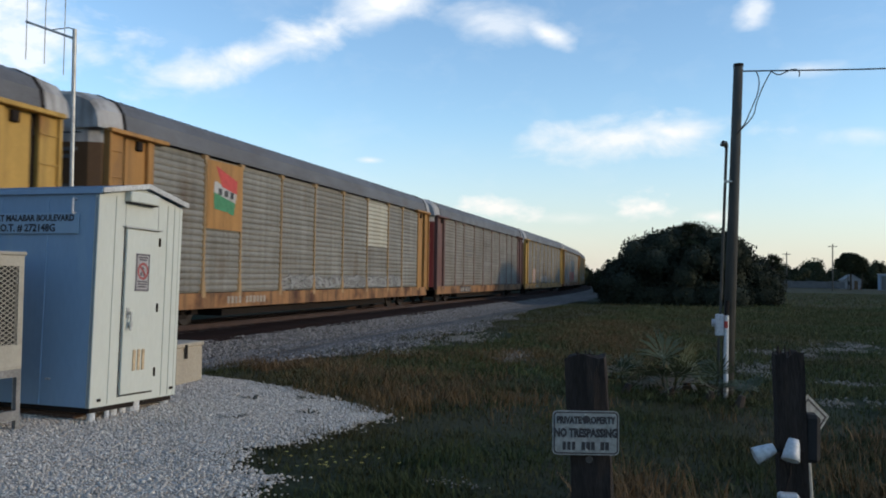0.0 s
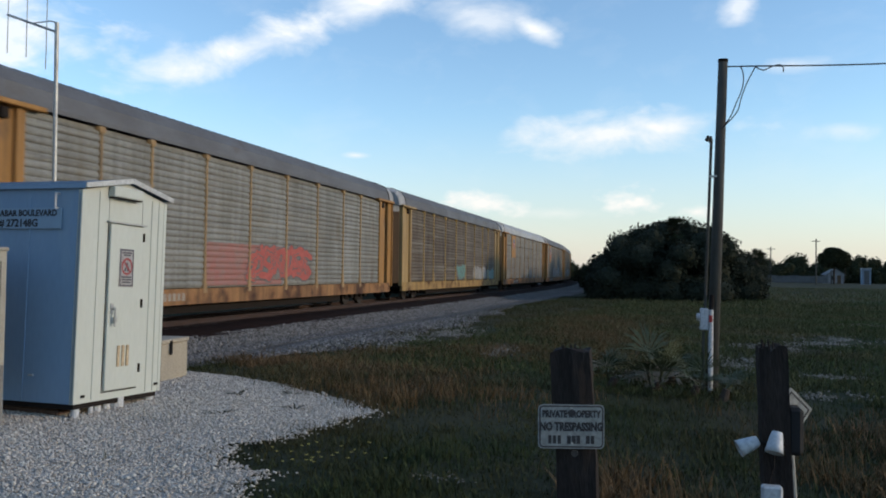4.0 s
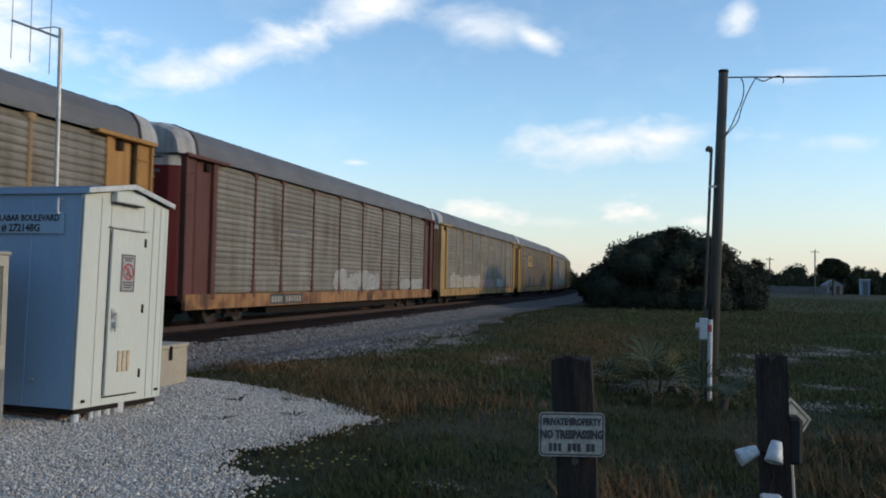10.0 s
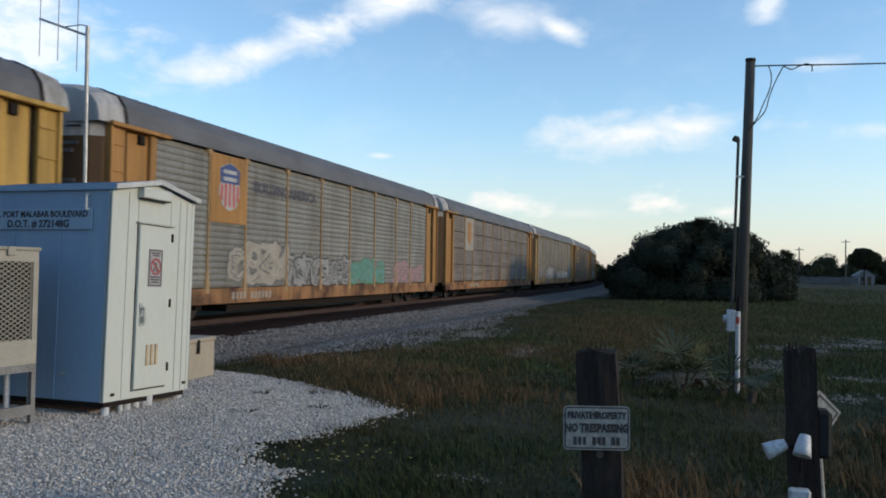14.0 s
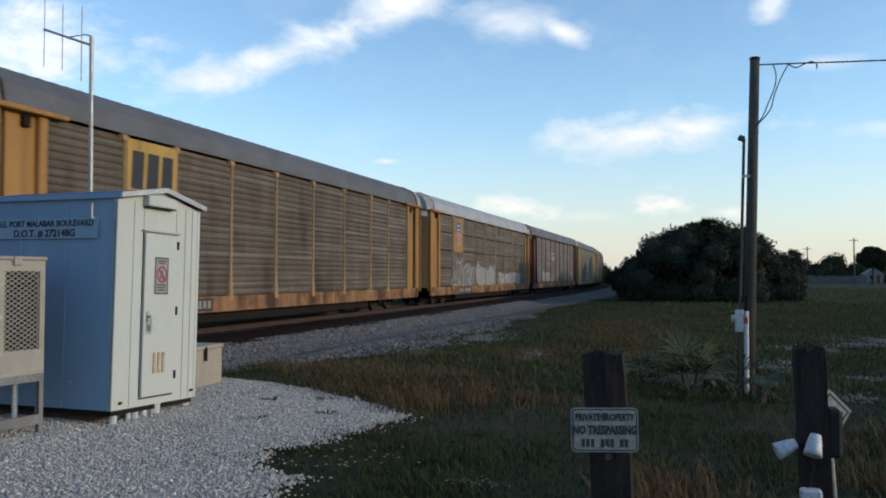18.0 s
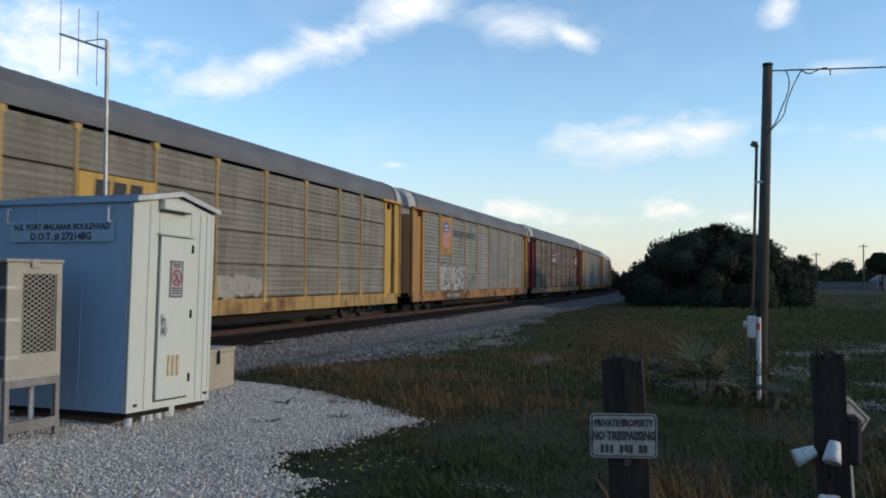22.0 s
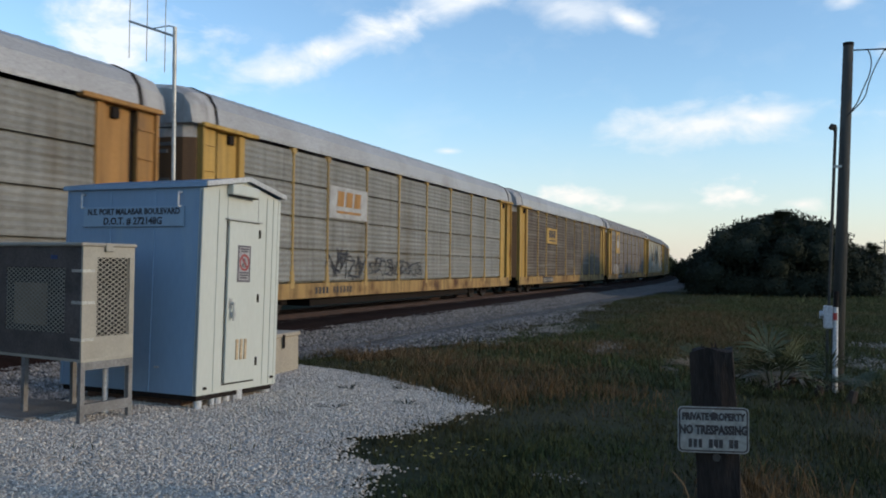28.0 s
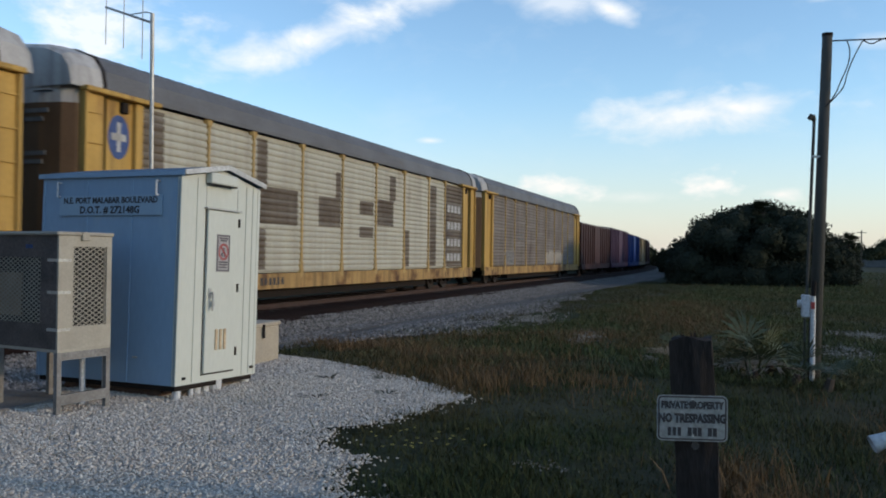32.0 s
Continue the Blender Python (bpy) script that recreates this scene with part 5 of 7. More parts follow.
def pebbles(name, spots, sizes, mat, seed, label):
    """Loose stones: squashed octahedra, one joined mesh."""
    r = np.random.default_rng(seed)
    n = len(spots)
    p = np.array(spots)
    base = np.array([(1, 0, 0), (0, 1, 0), (-1, 0, 0), (0, -1, 0), (0, 0, 1), (0, 0, -0.6)], float)
    tri = np.array([(0, 1, 4), (1, 2, 4), (2, 3, 4), (3, 0, 4), (1, 0, 5), (2, 1, 5), (3, 2, 5), (0, 3, 5)])
    v = base[None] * r.uniform(0.6, 1.3, (n, 6, 1)) * np.array(sizes)[:, None, None]
    a = r.uniform(0, 6.2832, n)
    c, s = np.cos(a)[:, None], np.sin(a)[:, None]
    v = np.stack([v[..., 0] * c - v[..., 1] * s, v[..., 0] * s + v[..., 1] * c, v[..., 2] * 0.75], -1) + p[:, None]
    t = (tri[None] + 6 * np.arange(n)[:, None, None]).reshape(-1, 3)
    me = bpy.data.meshes.new(name)
    me.vertices.add(6 * n)
    me.vertices.foreach_set("co", v.ravel())
    me.loops.add(3 * len(t))
    me.loops.foreach_set("vertex_index", t.ravel())
    me.polygons.add(len(t))
    me.polygons.foreach_set("loop_start", np.arange(len(t)) * 3)
    me.update()
    ob = part_mesh(name, me, mat)
    tagged(ob, label, "stones", kind="stuff")


def build_stones():
    r = random.Random(12)
    spots, sizes = [], []
    while len(spots) < 95000:
        x, y = r.uniform(-10, -1.6), 1.9 + 9.8 * r.random() ** 0.85
        if in_pad(x, y) or (r.random() < 0.5 and in_pad(x - 0.07 * r.expovariate(1), y)):
            if y < 4 and x > -2.5 and r.random() < 0.5:
                continue
            spots.append((x, y, ground_z(x, y) + 0.035))
            sizes.append(r.uniform(0.007, 0.018) * (1.7 if r.random() < 0.06 else 1))
    pebbles("white_stones", spots, sizes, M_PEBBLE, 1, "loose white limestone chips on the gravel pad")
    spots, sizes = [], []
    prof = [(2.2, -0.2), (2.5, -0.19), (3.1, -0.34), (4.0, -0.5), (5.0, -0.48), (5.8, -0.45), (6.9, -0.4)]
    while len(spots) < 115000:
        y = 6 + 54 * r.random() ** 1.6
        e = bed_reach(y)
        o = r.uniform(2.75, e + 0.5)
        if o > 5.4 and r.random() < 0.2 + 0.5 * (o - 5.4) / (e - 4.9):
            continue
        if o > 4.7:
            z = ground_z(TX + o, y) + 0.03
        else:
            z = float(np.interp(o, [q[0] for q in prof], [q[1] for q in prof])) + 0.01
        spots.append((TX + o, y, z))
        sizes.append(r.uniform(0.02, 0.055))
    pebbles("ballast_stones", spots, sizes, M_STONE, 2, "loose grey ballast stones beside the track")


def sandy_chips():
    """Pale sand and shell chips thinly spread over bare places in the grass."""
    r = random.Random(90)
    spots, sizes = [], []
    for x, y, rx, ry, n in ((-5.6, 21.5, 0.7, 2.6, 900), (-5.9, 17.5, 0.5, 1.0, 500), (-3.4, 17.5, 0.5, 1.3, 500), (1.5, 17.0, 0.6, 1.1, 700), (2.3, 20.8, 0.8, 1.0, 500), (2.35, 12.8, 0.55, 0.4, 420), (2.9, 15.4, 0.7, 0.45, 300), (3.9, 22.7, 1.0, 0.8, 500), (4.8, 25, 1.3, 1.4, 500), (8.5, 33, 2.2, 1.4, 500), (-1.75, 6.35, 0.25, 0.12, 110), (-2.3, 5.15, 0.4, 0.16, 160), (-1.0, 18.2, 0.5, 0.6, 200)):
        for _ in range(n):
            px, py = x + r.gauss(0, 0.5) * rx, y + r.gauss(0, 0.5) * ry
            if noise.noise(Vector((px * 1.6, py * 0.9, 12.0))) + r.uniform(-0.25, 0.4) < 0:
                continue
            spots.append((px, py, ground_z(px, py) + 0.015))
            sizes.append(r.uniform(0.012, 0.03) * (0.4 + 0.045 * py))
    pebbles("sandy_chips", spots, sizes, M_SAND, 7, "pale sand and shell chips on bare places")


def blades(name, count, where, height, width, mat, seed, label):
    """Grass: bent blades of two pieces, one joined mesh."""
    r = np.random.default_rng(seed)
    spots = where(r, count)
    n = len(spots)
    h = height * r.uniform(0.5, 1.3, n) * spots[:, 3]
    a, lean = r.uniform(0, 6.2832, n), r.uniform(0.15, 1.25, n) * h
    dx, dy = np.cos(a), np.sin(a)
    w = width * r.uniform(0.6, 1.3, n)
    base = spots[:, :3]
    mid = base + np.stack([dx * lean * 0.3, dy * lean * 0.3, h * 0.55], 1)
    tip = base + np.stack([dx * lean, dy * lean, h], 1)
    o = np.stack([-dy * w, dx * w, np.zeros(n)], 1)
    v = np.stack([base - o, base + o, mid + o * 0.7, mid - o * 0.7, tip], 1).reshape(-1, 3)
    k = 5 * np.arange(n)[:, None]
    loops = np.concatenate([k + np.array([0, 1, 2, 3]), k + np.array([3, 2, 4])], 1)
    me = bpy.data.meshes.new(name)
    me.vertices.add(5 * n)
    me.vertices.foreach_set("co", v.ravel())
    me.loops.add(7 * n)
    me.loops.foreach_set("vertex_index", loops.ravel())
    me.polygons.add(2 * n)
    starts = (7 * np.arange(n)[:, None] + np.array([0, 4])).ravel()
    me.polygons.foreach_set("loop_start", starts)
    me.update()
    ob = part_mesh(name, me, mat)
    tagged(ob, label, "grass", kind="stuff")


def clump(r, x, y, n, spread, tall):
    """Blades of one tuft."""
    px, py = x + r.normal(0, spread, n), y + r.normal(0, spread, n)
    return [(a, b, ground_z(a, b) - 0.01, tall * q) for a, b, q in zip(px, py, r.uniform(0.6, 1.15, n))]


# thin grass on the sandy places: middle and half widths
BARE = [(-5.4, 22.5, 0.8, 3.0), (-3.5, 18.5, 0.3, 1.0), (2.3, 21, 0.7, 1.0), (4.6, 24, 1.2, 1.4), (2.9, 15.4, 0.6, 0.45), (1.5, 17.0, 0.5, 0.9), (2.35, 12.8, 0.45, 0.4), (3.9, 22.7, 0.8, 0.7), (-3.2, 16.5, 0.4, 0.6)]


def grass_spots(r, count):
    """Field grass in uneven tufts, thick near the camera, thinner with distance, none on the gravel."""
    out = []
    while len(out) < count:
        y = 3.4 + 64 * r.random() ** 2.5
        x = r.uniform(-8.4, 1.6 + 0.34 * y)
        if in_pad(x, y) and (in_pad(x + 0.3, y) or r.random() > 0.3) and r.random() > 0.006:
            continue
        if x < TX + bed_reach(y) - 0.3 + 0.5 * noise.noise(Vector((y * 0.8, x, 0))) and r.random() > 0.06:
            continue
        if any(((x - a) / b) ** 2 + ((y - d) / e) ** 2 < 1 for a, d, b, e in BARE) and r.random() > 0.45:
            continue
        c = noise.noise(Vector((x * 0.8, y * 0.5, 9.0))) + 0.5 * noise.noise(Vector((x * 2.3, y * 1.7, 4.0)))
        if r.random() < 0.16 - 0.35 * c:
            continue
        tall = (0.7 + 0.55 * c) * r.choice([0.6, 0.85, 1.0, 1.5], p=[0.35, 0.3, 0.25, 0.1]) + 0.018 * y
        out += clump(r, x, y, int(r.integers(10, 26)), 0.05 + 0.07 * r.random() + 0.006 * y, tall)
    return np.array(out)


def short_spots(r, count):
    """Short grass between the rough foreground and the far field."""
    y = 12 + 42 * r.random(count) ** 1.4
    x = np.maximum(-6.5 + 0.1 * (y - 12), TX + 8.6) + r.random(count) * (9.5 + 0.3 * y)
    return np.array([(a, b, ground_z(a, b) - 0.01, q + 0.012 * b) for a, b, q in zip(x, y, r.uniform(0.5, 1.1, count)) if noise.noise(Vector((a * 0.5, b * 0.3, 2.0))) > -0.25 - 0.01 * b and not any(((a - u) / w) ** 2 + ((b - v) / e) ** 2 < 1 for u, v, w, e in BARE)])


def far_spots(r, count):
    """Coarser grass over the far part of the field."""
    y = r.uniform(48, 150, count)
    x = r.uniform(-5.0, 1.0, count) + r.random(count) * 0.62 * y
    return np.array([(a, b, ground_z(a, b) - 0.02, q) for a, b, q in zip(x, y, r.uniform(0.6, 1.3, count))])


def dry_spots(r, count):
    """Rusty dry tufts: along the service road and about the posts."""
    centres = [(-5.6, 13.2, 0.9, 0.5), (-4.9, 12.7, 0.7, 0.5), (-6.2, 13.6, 0.7, 0.4), (-3.4, 9.6, 0.6, 0.5), (-6.6, 14.4, 1.2, 0.7), (-5.3, 16.5, 1.2, 1.1), (-4.2, 12.6, 1.2, 1.2), (-2.6, 11.3, 1.2, 1.2), (-1.5, 21.0, 1.5, 5.0), (-2.2, 26, 1.6, 6.0), (-1.6, 23, 1.2, 5.0), (-2.4, 32, 1.6, 7.0), (-1.0, 18, 1.0, 3.0), (-0.3, 6.5, 0.28, 0.3), (-0.2, 6.8, 0.3, 0.25), (-0.34, 6.2, 0.16, 0.15), (-0.02, 5.6, 0.25, 0.25), (0.05, 5.9, 0.3, 0.3), (-0.05, 5.2, 0.12, 0.15), (-1.5, 24.0, 1.3, 5.0), (-4.0, 10.6, 0.9, 0.6), (-6.8, 13.4, 0.8, 0.4), (1.9, 7.8, 0.9, 1.2), (-3.4, 17, 1.0, 2.0), (2.6, 9.5, 1.2, 1.5), (-7.5, 13.5, 0.5, 0.4)]
    wts = np.array([c[2] * c[3] + (0.6 if c[1] > 7 else 0.2) for c in centres])
    out = []
    while len(out) < count:
        cx, cy, rx, ry = centres[r.choice(len(centres), p=wts / wts.sum())]
        x, y = cx + r.normal() * rx * 0.6, cy + r.normal() * ry * 0.6
        if in_pad(x, y) or x < -8.3:
            continue
        out += clump(r, x, y, int(r.integers(14, 40)), 0.06 + 0.1 * r.random() + 0.005 * y, r.uniform(0.6, 1.4) if y < 7 else r.uniform(0.4, 1.0) if y < 16 else r.uniform(0.35, 0.7))
    return np.array(out)


def build_ground_cover():
    build_pad()
    build_stones()
    sandy_chips()
    blades("field_grass", 360000, grass_spots, 0.1, 0.0048, BLADE, 31, "dark green uneven grass over the field")
    blades("short_grass", 110000, short_spots, 0.1, 0.009, MOWN, 34, "short paler grass over the middle of the field")
    blades("far_grass", 60000, far_spots, 0.22, 0.02, MOWN, 33, "green grass over the far field")
    blades("dry_grass", 52000, dry_spots, 0.23, 0.0045, DRY, 32, "rusty brown dry grass tufts")
    r = np.random.default_rng(5)
    fl = empty("yellow_wildflowers", (0, 0, 0), "small pale yellow wildflowers in the grass", "flowers")
    for k in range(24):
        x, y = -2.65 + r.normal() * 0.28, 6.42 + r.normal() * 0.2
        z = ground_z(x, y) + 0.09 + r.random() * 0.05
        bm = bmesh.new()
        for i in range(5):
            a = 6.2832 * i / 5
            bm.faces.new([bm.verts.new(q) for q in ((x, y, z), (x + 0.012 * math.cos(a - 0.4), y + 0.012 * math.sin(a - 0.4), z + 0.008), (x + 0.017 * math.cos(a), y + 0.017 * math.sin(a), z + 0.006), (x + 0.012 * math.cos(a + 0.4), y + 0.012 * math.sin(a + 0.4), z + 0.008))])
        part("flower", bm, M_FLOWER, fl)
    for k, (x, y) in enumerate(((-5.25, 9.6), (-4.75, 8.3), (-4.6, 9.8), (-4.1, 8.8))):
        wd2 = empty("weed_tuft", (x, y, ground_z(x, y) + 0.02), "small dark weed growing through white gravel", "weed", "gravel weeds")
        rr = random.Random(k)
        bm = bmesh.new()
        for i in range(26):
            a, q = rr.uniform(0, 6.2832), rr.uniform(0.06, 0.17)
            e = Vector((q * math.cos(a) * 1.6, q * math.sin(a), rr.uniform(0.02, 0.07)))
            s = Vector((-math.sin(a), math.cos(a), 0)) * 0.009
            bm.faces.new([bm.verts.new(p) for p in (Vector((0, 0, 0)), e * 0.6 - s, e, e * 0.6 + s)])
        part("leaves", bm, LEAF, wd2)


M_FLOWER = material("yellow_petal", (0.6, 0.5, 0.12), 0.6, scale=5, bump=0)
build_ground_cover()

# ---- the train ----
MESHES = {}
CARS = []
HL, HW = 13.8, 1.5


def shared(key, make):
    if key not in MESHES:
        bm = make()
        me = bpy.data.meshes.new(key[0])
        bm.to_mesh(me)
        bm.free()
        MESHES[key] = me
    return MESHES[key]


def put(name, make, mat, parent, at=(0, 0, 0), label="", key="", rz=0):
    me = shared((name, key, mat.name), make)
    return part_mesh(name, me, mat, parent, label, Matrix.Translation(at) @ pose(0, 0, 0, 0, 0, rz))


# widths of the nine bays between the end posts, from the south
WIDE, NARROW, END_BAY = 2.78, 2.1, 2.65
BAY_W = [END_BAY, NARROW, WIDE, WIDE, WIDE, WIDE, WIDE, NARROW, END_BAY]
BAY_Y = [-11.7 + sum(BAY_W[:i]) for i in range(10)]
POST, CORNER = 11.7, 13.4


def screen_x(z, banded=False):
    """Depth of the corrugated screen at height z: rounded ridges over narrow grooves."""
    if banded:
        u = (z - 1.0) % 0.995
        if u < 0.05:
            return 1.33
        return 1.452 + 0.008 * math.sin((u - 0.05) / 0.945 * 6 * 6.28319)
    if z > 4.93:
        return 1.36
    u = (z - 1.0) / 0.182 % 1.0
    return 1.424 if u < 0.16 else 1.432 + 0.028 * math.sin((u - 0.16) / 0.84 * 3.14159) ** 0.6


RIB_Z = [1.0 + 0.182 * (i + u) for i in range(22) for u in (0.02, 0.15, 0.24, 0.42, 0.62, 0.85, 0.98) if 1.0 + 0.182 * (i + u) < 4.925] + [4.928, 4.935, 5.03]
BAND_Z = sorted({round(1.0 + 0.995 * k + u, 4) for k in range(4) for u in (0.002, 0.048, 0.052, *[0.06 + 0.915 * i / 24 for i in range(25)], 0.99)})


def screen(y0, y1, z0, z1, banded=False, out=0.0):
    """A piece of screen between two heights, lifted by out."""
    zs = [z for z in (BAND_Z if banded else RIB_Z) if z0 < z < z1]
    if out:
        zs = [z0, *zs, z1]
    return loft([(screen_x(z, banded) + out, z) for z in zs], y0, y1)


def panel_ribbed(w):
    """A corrugated screen for one bay, open under the roof's edge."""
    return screen(-w / 2, w / 2, 0.99, 5.04)


def panel_banded(w):
    """Four stacked screens with dark gaps between them."""
    return screen(-w / 2, w / 2, 0.99, 4.985, True)


def overpaint(name, car, y0, y1, z0, z1, mat, label="", banded=False):
    """Paint laid over a stretch of the screen, following its ridges."""
    return part(name, screen(y0, y1, z0, z1, banded, 0.004), mat, car, label)


def rib():
    bm = bmesh.new()
    rows = [(0.84, 0.15, 1.5), (1.05, 0.13, 1.505), (1.6, 0.06, 1.488), (4.86, 0.055, 1.488), (4.92, 0.14, 1.51), (5.05, 0.15, 1.51)]
    rings = [[bm.verts.new(p) for p in ((1.4, -w, z), (x, -w * 0.7, z), (x, w * 0.7, z), (1.4, w, z))] for z, w, x in rows]
    for a, b in zip(rings, rings[1:]):
        for i in range(3):
            bm.faces.new((a[i], a[i + 1], b[i + 1], b[i]))
    bm.faces.new(rings[-1][::-1]), bm.faces.new(rings[0])
    bmesh.ops.recalc_face_normals(bm, faces=bm.faces)
    return bm


ROOF = [(-1.53, 5.06), (-1.53, 5.16), (-1.46, 5.5), (-1.25, 5.78), (-0.75, 5.98), (0, 6.05), (0.75, 5.98), (1.25, 5.78), (1.46, 5.5), (1.53, 5.16), (1.53, 5.06)]


def roof():
    """Roof sheet with raised cross seams, between the end caps."""
    bm = bmesh.new()
    ys, lift, n = [-HL + 0.9], [0.0], 58
    for i in range(1, n):
        y = -HL + 0.9 + (2 * HL - 1.8) * i / n
        ys += [y - 0.05, y - 0.03, y + 0.03, y + 0.05]
        lift += [0.0, 0.009, 0.009, 0.0]
    ys += [HL - 0.9]
    lift += [0.0]
    rings = [[bm.verts.new((x, y, z + (d if z > 5.2 else 0))) for x, z in ROOF] for y, d in zip(ys, lift)]
    for a, b in zip(rings, rings[1:]):
        for i in range(len(ROOF) - 1):
            bm.faces.new((a[i], a[i + 1], b[i + 1], b[i]))
    bmesh.ops.recalc_face_normals(bm, faces=bm.faces)
    return bm


def roof_end():
    """Silver end cap of the roof: the last metre, sloping down to the end."""
    bm = bmesh.new()
    rings = []
    for y, d, k in ((0.95, 0.0, 1.0), (0.5, 0.01, 0.998), (0.16, 0.05, 0.985), (0.02, 0.15, 0.95)):
        rings.append([bm.verts.new((x * k, y, z - (d * (z - 5.06) / 0.99))) for x, z in ROOF])
    for a, b in zip(rings, rings[1:]):
        for i in range(len(ROOF) - 1):
            bm.faces.new((a[i], a[i + 1], b[i + 1], b[i]))
    bm.faces.new(rings[-1])
    bmesh.ops.recalc_face_normals(bm, faces=bm.faces)
    return bm


def roof_seal():
    """Dark weather strip over the joint of roof and end cap."""
    bm = bmesh.new()
    rings = [[bm.verts.new((x * 1.012, y, 5.06 + (z - 5.06) * 1.012 + 0.012)) for x, z in ROOF] for y in (0.86, 0.96)]
    rings.append([bm.verts.new((x, 0.97, z - 0.01)) for x, z in ROOF])
    for a, b in zip(rings, rings[1:]):
        for i in range(len(ROOF) - 1):
            bm.faces.new((a[i], a[i + 1], b[i + 1], b[i]))
    bmesh.ops.recalc_face_normals(bm, faces=bm.faces)
    return bm


def end_hood():
    """Upper silver end sheet under the roof, bowed outwards."""
    bm = bmesh.new()
    plan = [(-1.42, 0.5), (-1.36, 0.28), (-1.12, 0.1), (-0.6, 0.02), (0, 0), (0.6, 0.02), (1.12, 0.1), (1.36, 0.28), (1.42, 0.5)]
    a = [bm.verts.new((x, y, 4.72)) for x, y in plan]
    b = [bm.verts.new((x * 0.97, y + 0.03, 5.16)) for x, y in plan]
    for i in range(len(plan) - 1):
        bm.faces.new((a[i], a[i + 1], b[i + 1], b[i]))
    bm.faces.new(b), bm.faces.new(a[::-1])
    bmesh.ops.recalc_face_normals(bm, faces=bm.faces)
    return bm


def end_door():
    """One leaf of the end doors, bowed towards the corner."""
    prof = [(0.02, 0.0), (0.6, 0.02), (1.12, 0.1), (1.36, 0.28), (1.42, 0.5), (1.34, 0.52), (1.28, 0.33), (1.08, 0.18), (0.6, 0.09), (0.02, 0.07)]
    bm = bmesh.new()
    a = [bm.verts.new((x, y, 0.95)) for x, y in prof]
    b = [bm.verts.new((x, y, 4.72)) for x, y in prof]
    bm.faces.new(a[::-1]), bm.faces.new(b)
    for i in range(len(prof)):
        j = (i + 1) % len(prof)
        bm.faces.new((a[i], a[j], b[j], b[i]))
    bmesh.ops.recalc_face_normals(bm, faces=bm.faces)
    return bm


def wheel():
    bm = rod((-0.07, 0, 0), (0.07, 0, 0), 0.42, sides=20)
    rod((-0.09, 0, 0), (-0.05, 0, 0), 0.45, sides=20, bm=bm)
    rod((0.06, 0, 0), (0.1, 0, 0), 0.2, sides=12, bm=bm)
    return bm


def side_frame():
    bm = box(-0.06, 0.06, -1.2, 1.2, 0.5, 0.66)
    box(-0.06, 0.06, -0.5, 0.5, 0.22, 0.34, bm)
    for y in (-0.89, 0.89):
        box(-0.07, 0.07, y - 0.16, y + 0.16, 0.34, 0.56, bm)
    for y in (-0.3, 0.3):
        box(-0.06, 0.06, y - 0.08, y + 0.08, 0.34, 0.5, bm)
    return bm


def truck(car, y):
    t = put("truck", lambda: box(-1.0, 1.0, -0.22, 0.22, 0.36, 0.56), M_UNDER, car, (0, y, 0))
    for sx in (-1.08, 1.08):
        put("side_frame", side_frame, M_UNDER, t, (sx, 0, 0))
    for wy in (-0.89, 0.89):
        put("axle", lambda: rod((-0.75, 0, 0), (0.75, 0, 0), 0.07, sides=8), M_WHEEL, t, (0, wy, 0.43))
        for sx in (-0.755, 0.755):
            put("wheel", wheel, M_WHEEL, t, (sx, wy, 0.43), rz=0 if sx > 0 else 180)


def running_gear(car, half, sill, top=0.98):
    for sx in (1, -1):
        put("side_sill", lambda: box(1.38, 1.5, -half + 0.25, half - 0.25, 0.52, top), sill, car, rz=0 if sx > 0 else 180, key=str(half))
    # the low wide box is added as black shade in the gap below the sills
    put("underframe", lambda: box(-0.3, 0.3, -half - 0.05, half + 0.05, 0.45, 0.8, box(-1.38, 1.38, -half + 0.2, half - 0.2, 0.72, 0.93, box(-1.15, 1.15, -half + 6.0, half - 6.0, 0.24, 0.46))), M_UNDER, car, key=str(half))
    put("air_tank", lambda: rod((0.75, -0.9, 0.5), (0.75, 0.9, 0.5), 0.2, sides=12), M_UNDER, car, (0, -1.6, 0))
    put("brake_valve", lambda: box(0.55, 0.95, -0.3, 0.3, 0.3, 0.72, bevel=0.03), M_UNDER, car, (0, 1.3, 0))
    put("brake_rod", lambda: rod((0.6, -5.5, 0.42), (0.6, 5.5, 0.42), 0.03, sides=6), M_UNDER, car)
    for y in (-half + 3.6, half - 3.6):
        truck(car, y)
    for sy in (1, -1):
        put("coupler", lambda: box(-0.12, 0.12, 0, 0.52, 0.6, 0.82, box(-0.17, 0.17, 0.3, 0.5, 0.56, 0.86)), M_UNDER, car, (0, sy * half, 0), rz=0 if sy > 0 else 180)


def bay_mid(bay):
    return (BAY_Y[bay] + BAY_Y[bay + 1]) / 2


def plate(name, car, bay, z0, z1, mat, label=""):
    """A flat sheet over a bay of the east side (counted from the south end)."""
    return part(name, box(1.46, 1.51, BAY_Y[bay] + 0.04, BAY_Y[bay + 1] - 0.04, z0, z1), mat, car, label)


def patch(name, car, pts, mat, x, label=""):
    """A flat painted shape on the east side, from its y, z outline."""
    bm = bmesh.new()
    a = [bm.verts.new((x - 0.006, y, z)) for y, z in pts]
    b = [bm.verts.new((x, y, z)) for y, z in pts]
    bm.faces.new(a), bm.faces.new(b)
    for i in range(len(pts)):
        j = (i + 1) % len(pts)
        bm.faces.new((a[i], a[j], b[j], b[i]))
    bmesh.ops.recalc_face_normals(bm, faces=bm.faces)
    return part(name, bm, mat, car, label)


